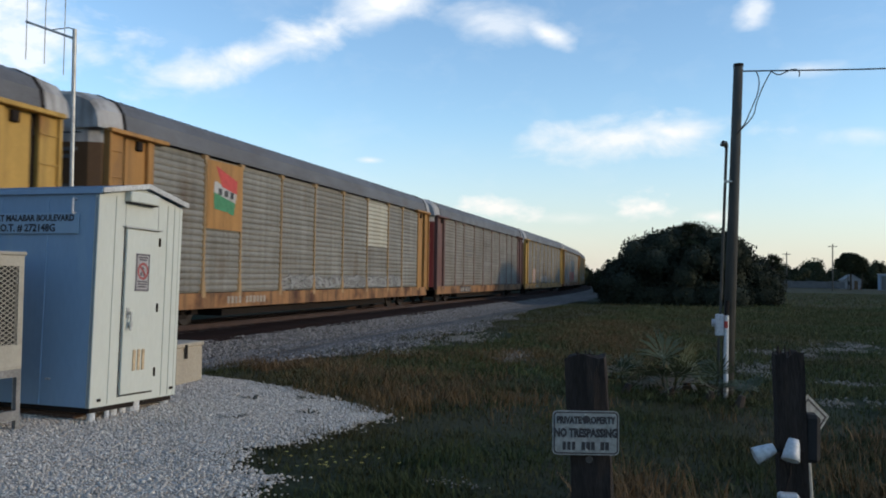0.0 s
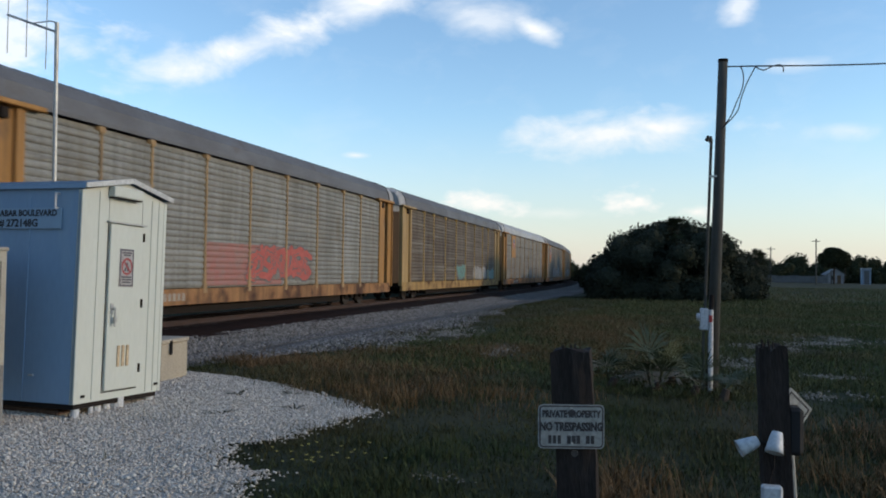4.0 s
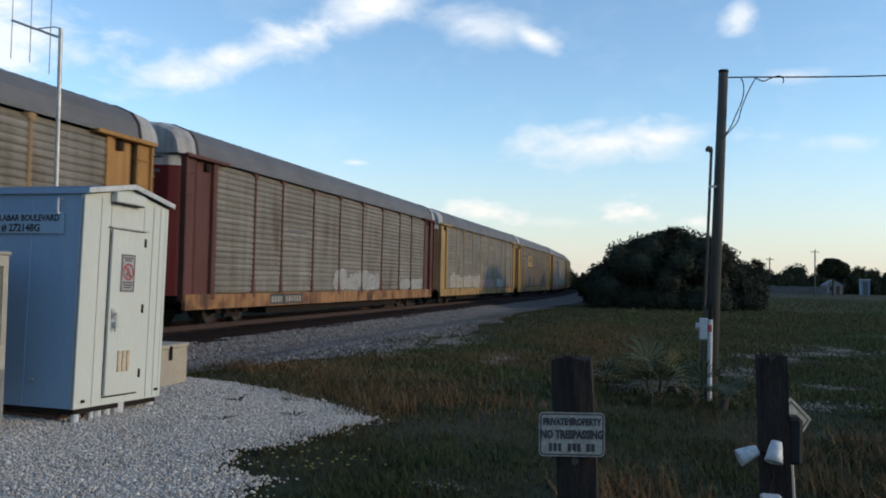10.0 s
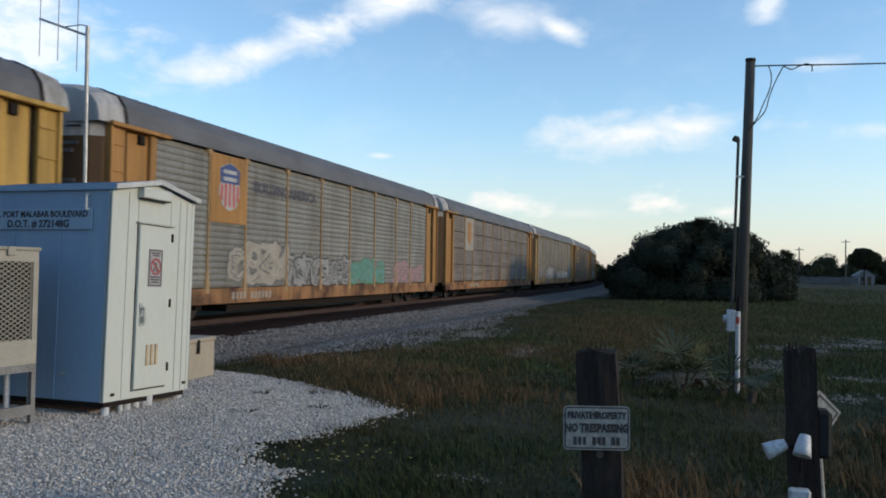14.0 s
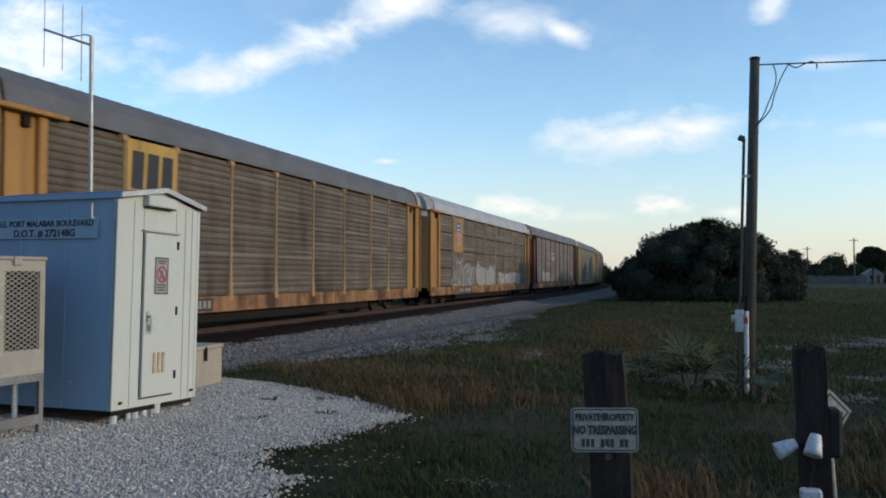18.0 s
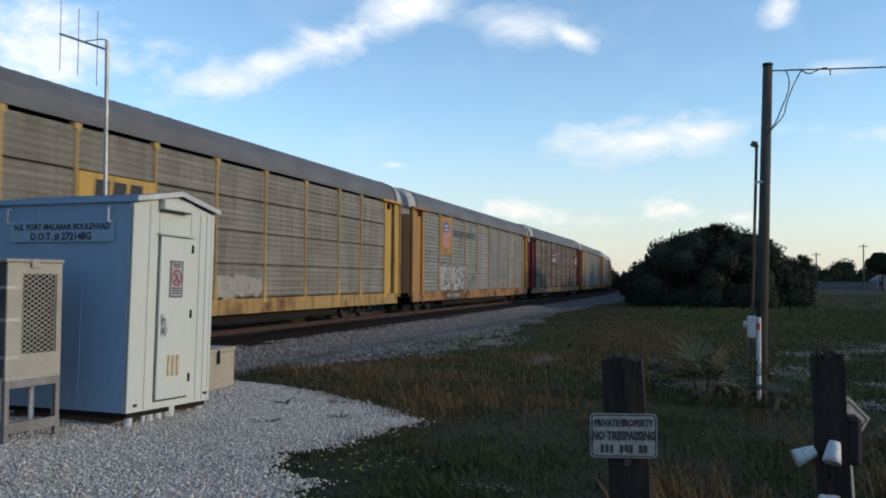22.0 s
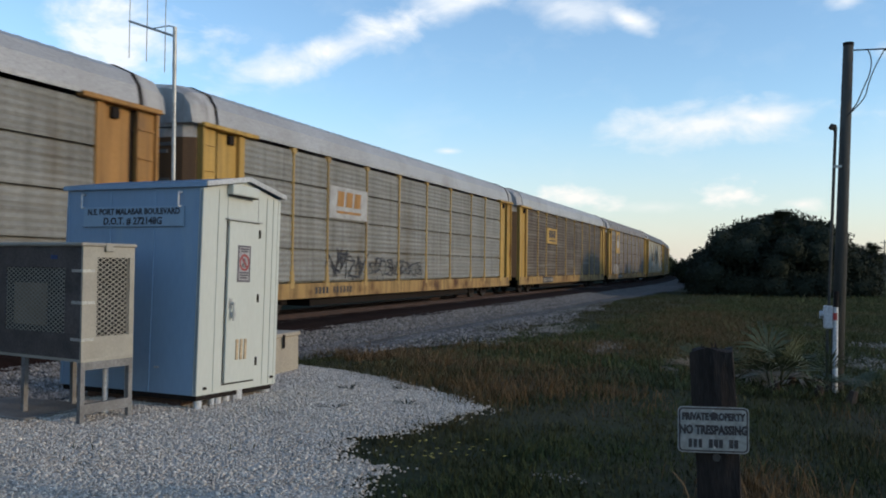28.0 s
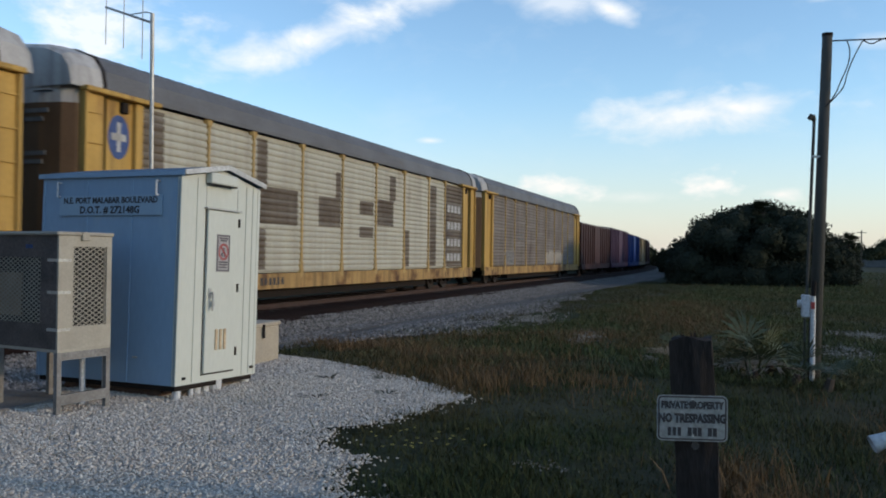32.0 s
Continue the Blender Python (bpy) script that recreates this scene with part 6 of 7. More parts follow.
def rect(y, z, w, h):
    return [(y - w / 2, z - h / 2), (y + w / 2, z - h / 2), (y + w / 2, z + h / 2), (y - w / 2, z + h / 2)]


def oval(y, z, ry, rz, n=20):
    return [(y + ry * math.cos(6.2832 * i / n), z + rz * math.sin(6.2832 * i / n)) for i in range(n)]


GLYPHS = [
    [[(0.1, 0), (0.45, 1), (0.9, 0)], [(0.25, 0.4), (0.8, 0.4)]],
    [[(0.85, 0.85), (0.5, 1), (0.15, 0.75), (0.5, 0.5), (0.9, 0.25), (0.5, 0), (0.1, 0.15)]],
    [[(0.1, 0), (0.15, 1), (0.8, 0.05), (0.9, 1)]],
    [[(0.15, 1), (0.1, 0), (0.85, 0.05)], [(0.12, 0.5), (0.7, 0.55)], [(0.15, 1), (0.85, 0.9)]],
    [[(0.12, 0), (0.15, 0.95), (0.7, 1), (0.85, 0.7), (0.2, 0.45), (0.9, 0)]],
    [[(0.5, 0), (0.1, 0.3), (0.15, 0.8), (0.5, 1), (0.88, 0.75), (0.85, 0.25), (0.5, 0)]],
    [[(0.1, 1), (0.3, 0), (0.5, 0.7), (0.7, 0), (0.95, 1)]],
    [[(0.9, 0.9), (0.45, 1), (0.1, 0.6), (0.15, 0.15), (0.6, 0), (0.9, 0.35), (0.55, 0.45)]],
]


def graffiti(car, y0, y1, z0, z1, fill, line, seed):
    """Sprayed piece: a row of swollen, leaning strokes with a rim, drips and loose tags, nothing that can be read."""
    r = random.Random(seed)
    h0 = z1 - z0
    n = max(2, round((y1 - y0) / (0.62 * max(h0, 0.8))))
    w = (y1 - y0) / n
    hollow = fill is P_BLUE
    rim, body, tags, haze = bmesh.new(), bmesh.new(), bmesh.new(), bmesh.new()

    def disc(bm, c, t, x):
        vs = [bm.verts.new((x, c[0] + t * math.cos(q * 0.7854), c[1] + t * math.sin(q * 0.7854))) for q in range(8)]
        bm.faces.new(vs)

    def stroke(bm, pts, t, x):
        for q, ((ya, za), (yb, zb)) in enumerate(zip(pts, pts[1:])):
            d = Vector((yb - ya, zb - za))
            if d.length < 1e-4:
                continue
            d.normalize()
            o = Vector((-d.y, d.x)) * t / 2
            bm.faces.new([bm.verts.new((x + 0.0001 * q, p, v)) for p, v in ((ya + o.x, za + o.y), (ya - o.x, za - o.y), (yb - o.x, zb - o.y), (yb + o.x, zb + o.y))])
            disc(bm, (yb, zb), t / 2, x + 0.0001 * q + 0.00005)
        disc(bm, pts[0], t / 2, x)

    for i in range(n):
        h = h0 * r.uniform(0.72, 1.0)
        lean, c = r.uniform(-0.12, 0.22), y0 + i * w + r.uniform(-0.08, 0.08) * w
        lift, dx = r.uniform(0, 0.12) * h0, 0.0012 * (i % 4)
        mu, mv, tw = r.random() < 0.7, r.random() < 0.5, r.uniform(-0.35, 0.35)
        for base in r.choice(GLYPHS) + [[(0.15 + 0.75 * v, u) for u, v in r.choice(GLYPHS)[0][:5]]]:
            line_pts = [(0.5 + ((1 - u if mu else u) - 0.5) * 1.25 + tw * (v - 0.5), 1 - v if mv else v) for u, v in base]
            pts = []
            for (ua, va), (ub, vb) in zip(line_pts, line_pts[1:]):
                for q in range(3):
                    pts.append((ua + (ub - ua) * q / 3, va + (vb - va) * q / 3))
            pts.append(line_pts[-1])
            jig = [(r.uniform(-0.09, 0.09), r.uniform(-0.06, 0.06)) for _ in pts]
            pts = [(c + (u + j[0]) * w * 1.05 + lean * (v - 0.5) * h, z0 + lift + (0.08 + 0.84 * (v + j[1])) * h) for (u, v), j in zip(pts, jig)]
            t = r.uniform(0.17, 0.24) * min(h, 1.3)
            if hollow:
                stroke(tags, pts, t * 0.28, 1.4765 + dx)
                continue
            stroke(rim, pts, t * 1.5, 1.4665 + dx)
            stroke(body, pts, t, 1.4715 + dx)
            if r.random() < 0.6:
                stroke(tags, [(p + t * 0.16, q - t * 0.1) for p, q in pts[1:-1]], t * 0.16, 1.4785 + dx)
        if r.random() < 0.5:
            py = c + r.uniform(0, 1) * w
            stroke(tags, [(py, z0 + lift), (py + 0.01, z0 + lift - r.uniform(0.05, 0.25))], 0.03, 1.4795)
        if not hollow and r.random() < 0.8:
            cy, cz = c + w * r.uniform(0.2, 0.8), z0 + h * r.uniform(0.2, 0.7)
            vs = [haze.verts.new((1.4625 + 0.0004 * (i % 5), cy + r.uniform(0.3, 0.75) * w * math.cos(q * 0.5236), cz + r.uniform(0.25, 0.5) * h * math.sin(q * 0.5236))) for q in range(12)]
            haze.faces.new(vs)
    for bm, name, mat, label in ((body, "graffiti", fill, "sprayed graffiti strokes on the lower panels"), (rim, "graffiti_outline", line, ""), (tags, "graffiti_tag", line, ""), (haze, "overspray", C_HAZE, "")):
        if len(bm.faces):
            tagged(part(name, bm, mat, car, label), kind="stuff")
        else:
            bm.free()


SHIELD = [(-0.5, 0.55), (-0.25, 0.68), (0, 0.76), (0.25, 0.68), (0.5, 0.55), (0.46, 0.2), (0.52, -0.25), (0.34, -0.62), (0, -0.78), (-0.34, -0.62), (-0.52, -0.25), (-0.46, 0.2)]


def shield(car, style="bright", s=0.95, z=4.05):
    """A striped shield on an orange plate in the second bay."""
    mat = {"bright": F_ORANGE, "small": F_ORANGE, "white": F_YELLOW, "faded": C_PALE}[style]
    base = plate("emblem_plate", car, 1, 2.95, 4.98, mat, "painted emblem plate")
    y = bay_mid(1)
    if style == "faded":
        patch("emblem", base, [(y + a * s * 1.1, z + b * s) for a, b in SHIELD], F_ORANGE, 1.515, "faded shield emblem")
        return
    if style == "small":
        s, z = 0.62, 4.2
    body = C_WHITE
    emblem = patch("emblem", base, [(y + a * s * 1.2, z + b * s) for a, b in SHIELD], body, 1.515, "shield emblem with a dark band")
    patch("emblem_band", emblem, [(y + a * s * 1.17, z + b * s * 0.98) for a, b in SHIELD[:5]] + [(y + 0.47 * s * 1.17, z + 0.1 * s), (y - 0.47 * s * 1.17, z + 0.1 * s)], C_BLACK if style == "white" else C_NAVY, 1.519)
    for k in (0.47, 0.24):
        patch("emblem_bar", emblem, rect(y, z + k * s, 0.8 * s, 0.12 * s), C_WHITE, 1.523)
    if style != "white":
        for i in range(5):
            o = (i - 2) * 0.24 * s
            patch("emblem_stripe", emblem, rect(y + o, z - (0.28 if abs(i - 2) < 2 else 0.2) * s, 0.11 * s, (0.74 if abs(i - 2) < 2 else 0.5) * s), C_RED, 1.521)


def number_bars(car, mat=None, black=True):
    """The car number on the sill: pale bars on a black field."""
    y = BAY_Y[2] - 0.7
    if black:
        patch("number_field", car, rect(y + 1.15, 0.75, 2.7, 0.36), C_BLACK, 1.503)
    for i in range(11):
        if i != 4:
            patch("marking_bar", car, rect(y + i * 0.23, 0.75, 0.13, 0.22), mat or C_PALE, 1.507)


def small_text(car, bay=2, z=3.55, mat=None):
    """A short block of unreadable lines."""
    y = bay_mid(bay)
    for i, (w, h) in enumerate(((2.0, 0.05), (1.6, 0.1), (1.3, 0.12))):
        patch("marking_bar", car, rect(y - 0.2 + 0.15 * i, z - 0.27 * i, w, h), mat or C_DIM, 1.474)


def block_letters(car, bay, z0, z1, plate_mat, ink):
    """A name plate: three thick letter-like bars over a thin line."""
    base = plate("name_plate", car, bay, z0, z1, plate_mat, "plate with a dark block emblem")
    y, h, zc = bay_mid(bay), z1 - z0, (z0 + z1) / 2
    for k in range(3):
        c, b, u = y + (k - 1) * 0.6, zc - 0.12 * h, 0.48 * h
        patch("emblem_bar", base, [(c - 0.26, b), (c + 0.2, b), (c + 0.26, b + u), (c - 0.2, b + u)], ink, 1.516)
    patch("emblem_bar", base, rect(y, zc - 0.3 * h, 1.7, 0.08 * h), ink, 1.516)


def rail_emblem(car, bay, z, plate_mat=None):
    """White speed lines that end in a wheel."""
    y = bay_mid(bay)
    base = plate("name_plate", car, bay, z - 0.55, z + 0.5, plate_mat, "maroon emblem plate") if plate_mat else car
    x = 1.516 if plate_mat else 1.474
    for dz, w in ((-0.14, 1.9), (-0.34, 1.9)):
        patch("emblem_bar", base, rect(y - 0.25, z + dz, w, 0.13), C_WHITE, x)
    patch("emblem_bar", base, rect(y - 0.6, z + 0.2, 1.1, 0.16), C_WHITE, x)
    bm = bmesh.new()
    for i in range(10):
        a, b = radians(-20 + 20 * i), radians(-20 + 20 * (i + 1))
        bm.faces.new([bm.verts.new((x, y + 0.72 + r * math.cos(t), z - 0.02 + r * math.sin(t))) for r, t in ((0.24, a), (0.38, a), (0.38, b), (0.24, b))])
    part("emblem_wheel", bm, C_WHITE, base)


def slogan(car):
    up = Matrix.Rotation(radians(90), 4, "X")
    for body, bay, dy in (("BUILDING", 2, 0.25), ("AMERICA", 3, -0.2)):
        me = text_mesh(body, 0.52)
        part_mesh("lettering", me, C_CHAR, car, "dark painted slogan", Matrix.Translation((1.476, bay_mid(bay) + dy, 4.2)) @ Matrix.Rotation(radians(90), 4, "Z") @ up)


C_HAZE = material("dull_overspray", (0.2, 0.19, 0.17), 0.85, second=(0.13, 0.12, 0.1), scale=4)
C_DIM = material("faded_black_marking", (0.09, 0.09, 0.09), 0.8, second=(0.16, 0.155, 0.15), scale=3)


def autorack(label, panel, frame, roof_mat=None, end=None, sill=None, banded=False, cap=None, rise=0.04):
    car = empty("autorack_car", (0, 0, 0), label, "railway car", "train cars")
    make, style = (panel_banded, "b") if banded else (panel_ribbed, "r")
    end = end or frame
    q = 1 + rise / 0.95

    def lifted(ob):
        """Draw a roof piece out upwards from the eave."""
        ob.matrix_basis = ob.matrix_basis @ Matrix.Translation((0, 0, 5.06 * (1 - q))) @ Matrix.Diagonal((1, 1, q, 1))

    red = end in (F_MAROON, F_ROSE, F_OXIDE)
    leaf = F_MAROON if red else F_BROWN
    for sx in (1, -1):
        rz = 0 if sx > 0 else 180
        for i, w in enumerate(BAY_W):
            put("side_panel", lambda: make(w), panel, car, (0, bay_mid(i), 0), rz=rz, key=style + str(w))
        for i in range(1, 9):
            put("rib", rib, {F_YELLOW: R_YELLOW, F_DUSTY: R_YELLOW, F_ORANGE: R_ORANGE, F_ROSE: R_ROSE}.get(frame, frame), car, (0, BAY_Y[i], 0), rz=rz)
        for sy in (1, -1):
            f = sx * sy
            k = "%d" % f
            def span(a, b):
                return (f * a, f * b) if f > 0 else (f * b, f * a)
            put("end_post", lambda: box(1.38, 1.51, *span(POST - 0.11, POST + 0.14), 0.8, 5.04, bevel=0.02), end, car, rz=rz, key=k)
            put("end_panel", lambda: box(1.28, 1.395, *span(POST + 0.14, 12.66), 0.95, 5.0), end, car, rz=rz, key=k)
            put("door_slot", lambda: box(1.22, 1.33, *span(12.66, 12.84), 0.95, 4.98), M_UNDER, car, rz=rz, key=k)
            put("corner_panel", lambda: corner_panel(f), end, car, rz=rz, key=k)
            put("door_track", lambda: box(1.4, 1.64, *span(POST - 0.6, CORNER + 0.08), 4.99, 5.1, bevel=0.02), end, car, rz=rz, key=k)
            put("track_bracket", lambda: box(1.395, 1.5, *span(12.05, 12.27), 4.7, 4.95, bevel=0.02), M_UNDER, car, rz=rz, key=k)
            turn = 0 if sy < 0 else 180
            if sx > 0:
                put("end_door", end_door, leaf, car, (0, sy * (HL - 0.02), 0), rz=turn)
                lifted(put("end_hood", end_hood, cap or F_SILVER, car, (0, sy * (HL - 0.02), 0), rz=turn))
                lifted(put("roof_end", roof_end, cap or F_SILVER, car, (0, sy * (HL - 0.02), 0), rz=turn))
                lifted(put("roof_seal", roof_seal, M_UNDER, car, (0, sy * (HL - 0.02), 0), rz=turn))
                put("grab_iron", lambda: rod((0.5, -0.03, 4.95), (0.95, 0.02, 4.95), 0.018, sides=6), M_UNDER, car, (0, sy * (HL - 0.02), 0), rz=turn)
                for j, (wz, zz) in enumerate(((0.9, 4.5), (0.7, 4.32), (0.8, 3.6), (0.7, 3.42))):
                    put("marking_bar", lambda: box(0.25, 0.25 + wz * 0.7, -0.012, 0.012, zz, zz + 0.09), C_DIM, car, (0, sy * (HL - 0.02), 0), rz=turn, key=str(j))
            else:
                put("end_door", lambda: mirrored(end_door()), leaf, car, (0, sy * (HL - 0.02), 0), rz=turn, key="m")
    lifted(put("roof", roof, roof_mat or M_ROOF, car))
    sill = sill or frame
    running_gear(car, HL - 0.35, {F_YELLOW: S_YELLOW, F_DUSTY: S_YELLOW, F_ORANGE: S_ORANGE}.get(sill, sill))
    CARS.append((car, 28.5))
    return car


def mirrored(bm):
    for v in bm.verts:
        v.co.x = -v.co.x
    bmesh.ops.reverse_faces(bm, faces=bm.faces)
    return bm


def corner_panel(f):
    def span(a, b):
        return (f * a, f * b) if f > 0 else (f * b, f * a)
    bm = box(1.36, 1.48, *span(12.84, CORNER - 0.04), 0.85, 5.0)
    for k in range(6):
        z = 1.3 + 0.65 * k
        box(1.48, 1.515, *span(12.87, CORNER - 0.04), z, z + 0.035, bm)
    box(1.36, 1.56, *span(CORNER - 0.04, CORNER + 0.04), 0.8, 5.0, bm)
    return bm


def boxcar(label, mat, length, height):
    car = empty("boxcar", (0, 0, 0), label, "railway car", "train cars")
    h = length / 2 - 0.45
    key = "%.1f %.1f" % (length, height)
    put("body", lambda: box(-1.42, 1.42, -h, h, 0.95, height - 0.25), mat, car, key=key)
    put("roof", lambda: loft([(-1.5, height - 0.3), (-1.5, height - 0.2), (0, height), (1.5, height - 0.2), (1.5, height - 0.3)], -h, h, closed=True), M_ROOF_RUST, car, key=key)
    n = round(length / 1.25)
    for sx in (1, -1):
        for i in range(n + 1):
            y = -h + 2 * h * i / n
            if abs(y) > 1.6:
                put("rib", lambda: box(1.42, 1.5, -0.05, 0.05, 0.95, height - 0.3), mat, car, (0, y, 0), rz=0 if sx > 0 else 180, key=key)
        put("sliding_door", lambda: box(1.42, 1.53, -1.5, 1.5, 1.0, height - 0.35, bevel=0.03), mat, car, rz=0 if sx > 0 else 180, key=key)
    running_gear(car, h, mat)
    CARS.append((car, length))
    return car


def build_train():
    A = autorack
    # cars in the order in which they pass, the first one already going by
    A("autorack car with yellow frame and dusty corrugated panels", P_TAN, F_YELLOW)
    c = A("autorack car with grey panels, orange frame and a flag emblem", P_SILVER, F_ORANGE)
    base = plate("emblem_plate", c, 1, 2.9, 4.95, F_ORANGE, "orange emblem plate")
    y = bay_mid(1)
    patch("emblem", base, [(y - 0.62, 4.35), (y + 0.1, 4.2), (y + 0.66, 4.05), (y + 0.6, 3.75), (y - 0.1, 3.85), (y - 0.66, 4.0)], C_WHITE, 1.516)
    patch("emblem", base, [(y - 0.55, 4.8), (y + 0.7, 4.45), (y + 0.66, 4.05), (y - 0.2, 4.2)], C_RED, 1.518, "red half of a flag emblem")
    patch("emblem", base, [(y - 0.62, 3.5), (y - 0.66, 4.0), (y + 0.6, 3.75), (y + 0.5, 3.35), (y + 0.1, 3.45)], C_GREEN, 1.518, "green half of a flag emblem")
    for k in range(3):
        patch("emblem_bar", base, rect(y - 0.3 + 0.34 * k, 4.04 - 0.03 * k, 0.2, 0.2), C_BLACK, 1.52)
    overpaint("clean_patch", c, BAY_Y[6] + 0.1, BAY_Y[7] - 0.1, 2.9, 4.92, P_CREAM, "pale repainted screen area")
    graffiti(c, BAY_Y[3], BAY_Y[8], 1.02, 1.55, C_GREY, C_BLACK, 1)
    number_bars(c, black=False)
    c = A("autorack car with faded red frame and yellow sill", P_TAN, F_ROSE, sill=F_ORANGE)
    small_text(c), number_bars(c)
    c = A("autorack car with yellow frame, dusty panels and a pink stain", P_TAN, F_YELLOW)
    small_text(c), number_bars(c, black=False)
    overpaint("spray_patch", c, BAY_Y[1] + 0.1, BAY_Y[2] - 0.1, 1.1, 2.4, C_PINK_DULL, "dull pink overpainted patch")
    graffiti(c, BAY_Y[3], BAY_Y[5], 1.1, 1.7, C_PALE, C_GREY, 2)
    c = A("autorack car with orange frame and a red spray block", P_BLUE, F_ORANGE)
    overpaint("spray_patch", c, BAY_Y[3] + 0.1, BAY_Y[5] - 0.3, 1.05, 2.4, C_RUST_DULL, "dull red sprayed block")
    graffiti(c, BAY_Y[4], BAY_Y[6] - 0.6, 1.1, 2.4, C_RUST, C_DIM, 3)
    number_bars(c, black=False)
    c = A("autorack car with dark grimy panels and yellow ribs", P_BROWN, F_DUSTY)
    graffiti(c, BAY_Y[4] + 0.5, BAY_Y[5] - 0.1, 1.05, 2.2, C_TEAL, C_DIM, 4)
    graffiti(c, BAY_Y[6] - 0.2, BAY_Y[7] + 1.2, 1.05, 2.0, C_GREY, C_WHITE, 5)
    graffiti(c, BAY_Y[8] - 0.3, BAY_Y[9] - 0.4, 1.05, 1.8, C_TEAL, C_GREY, 6)
    c = A("autorack car with pale roof, orange frame and banded grey panels", P_TAN, F_ORANGE, M_ROOF_PALE, banded=True)
    shield(c, "small"), number_bars(c)
    c = A("autorack car with shield emblem and outlined graffiti", P_TAN, F_ORANGE)
    shield(c), number_bars(c)
    graffiti(c, BAY_Y[3], BAY_Y[6] + 1.8, 1.0, 2.4, C_GREY, C_BLACK, 7)
    c = A("autorack car with orange frame and grey graffiti", P_TAN, F_ORANGE)
    small_text(c), number_bars(c, C_DIM, black=False)
    graffiti(c, BAY_Y[3] + 0.2, BAY_Y[7], 1.0, 2.1, C_GREY, C_WHITE, 8)
    c = A("autorack car with maroon ends and ribs on dusty panels", P_TAN, F_OXIDE, sill=F_ORANGE)
    small_text(c), number_bars(c)
    graffiti(c, BAY_Y[4] - 0.4, BAY_Y[6] - 0.4, 1.0, 1.9, C_GREY, C_WHITE, 9)
    graffiti(c, BAY_Y[7], BAY_Y[9] - 0.6, 1.0, 1.6, C_GREY, C_WHITE, 10)
    c = A("autorack car with yellow frame and pale tags along its foot", P_TAN, F_DUSTY)
    small_text(c)
    graffiti(c, BAY_Y[0] + 1.2, BAY_Y[4], 1.0, 1.9, C_PALE, C_WHITE, 11)
    graffiti(c, BAY_Y[4] + 0.5, BAY_Y[6], 1.0, 1.7, C_PINK, C_PALE, 12)
    graffiti(c, BAY_Y[6] + 0.8, BAY_Y[7] + 1.0, 1.0, 1.8, C_WHITE, C_GREY, 13)
    c = A("autorack car with yellow frame, banded panels and a name plate", P_BROWN, F_YELLOW, banded=True)
    block_letters(c, 2, 3.1, 4.15, F_YELLOW, C_BLACK), number_bars(c)
    c = A("autorack car with shield emblem, slogan and coloured graffiti", P_BLUE, F_ORANGE)
    shield(c), slogan(c), number_bars(c, black=False)
    graffiti(c, BAY_Y[1] + 1.2, BAY_Y[3], 1.0, 2.4, C_PALE, C_DIM, 14)
    graffiti(c, BAY_Y[3], BAY_Y[5], 0.95, 2.1, C_GREY, C_BLACK, 15)
    graffiti(c, BAY_Y[5], BAY_Y[6] + 1.2, 1.0, 2.0, C_TEAL, C_GREEN, 16)
    graffiti(c, BAY_Y[7] - 0.4, BAY_Y[9] - 0.8, 0.95, 2.0, C_PINK, C_DIM, 17)
    c = A("autorack car with rusty banded panels and a faded emblem", P_ROSE, F_ORANGE, banded=True)
    shield(c, "faded"), number_bars(c, black=False)
    c = A("autorack car with yellow frame and bold white graffiti", P_TAN, F_DUSTY)
    small_text(c), number_bars(c)
    graffiti(c, BAY_Y[2] + 0.9, BAY_Y[4] - 0.2, 0.9, 2.3, C_WHITE, C_BLACK, 18)
    graffiti(c, BAY_Y[1], BAY_Y[2] + 0.6, 1.0, 2.0, C_DIM, C_GREY, 19)
    graffiti(c, BAY_Y[5] - 0.6, BAY_Y[8] + 0.6, 1.0, 1.8, C_WHITE, C_DIM, 20)
    c = A("autorack car with rusty panels and a yellow name plate", P_BROWN, F_ORANGE)
    block_letters(c, 1, 3.0, 4.98, F_YELLOW, C_BLACK), number_bars(c)
    c = A("autorack car with pale roof, shield emblem and outlined graffiti", P_BROWN, F_ORANGE, M_ROOF_PALE, banded=True)
    shield(c), number_bars(c)
    graffiti(c, BAY_Y[1], BAY_Y[3] - 0.3, 0.95, 2.3, C_DIM, C_WHITE, 21)
    graffiti(c, BAY_Y[3] + 0.6, BAY_Y[5] - 0.2, 0.95, 2.2, C_GREY, C_WHITE, 22)
    graffiti(c, BAY_Y[5] + 1.0, BAY_Y[8] + 0.6, 0.95, 1.9, C_WHITE, C_BLACK, 23)
    c = A("autorack car with maroon frame and a white wheel emblem", P_ROSE, F_OXIDE, sill=F_ORANGE, cap=P_TAN)
    rail_emblem(c, 3, 3.5), number_bars(c)
    graffiti(c, BAY_Y[1] + 0.3, BAY_Y[3] - 0.3, 0.95, 2.0, C_WHITE, C_BLACK, 24)
    graffiti(c, BAY_Y[3], BAY_Y[4] - 0.4, 1.0, 1.6, C_GREY, C_DIM, 25)
    c = A("autorack car with yellow frame and a small name plate", P_TAN, F_YELLOW, banded=True)
    block_letters(c, 2, 3.0, 4.0, F_YELLOW, C_BLACK), number_bars(c)
    graffiti(c, BAY_Y[4], BAY_Y[5] - 0.3, 1.0, 1.7, C_PALE, C_GREY, 26)
    c = A("autorack car with shield emblem, slogan and black and white graffiti", P_BLUE, F_ORANGE)
    shield(c), slogan(c), number_bars(c)
    graffiti(c, BAY_Y[1], BAY_Y[3], 0.95, 2.5, C_WHITE, C_BLACK, 27)
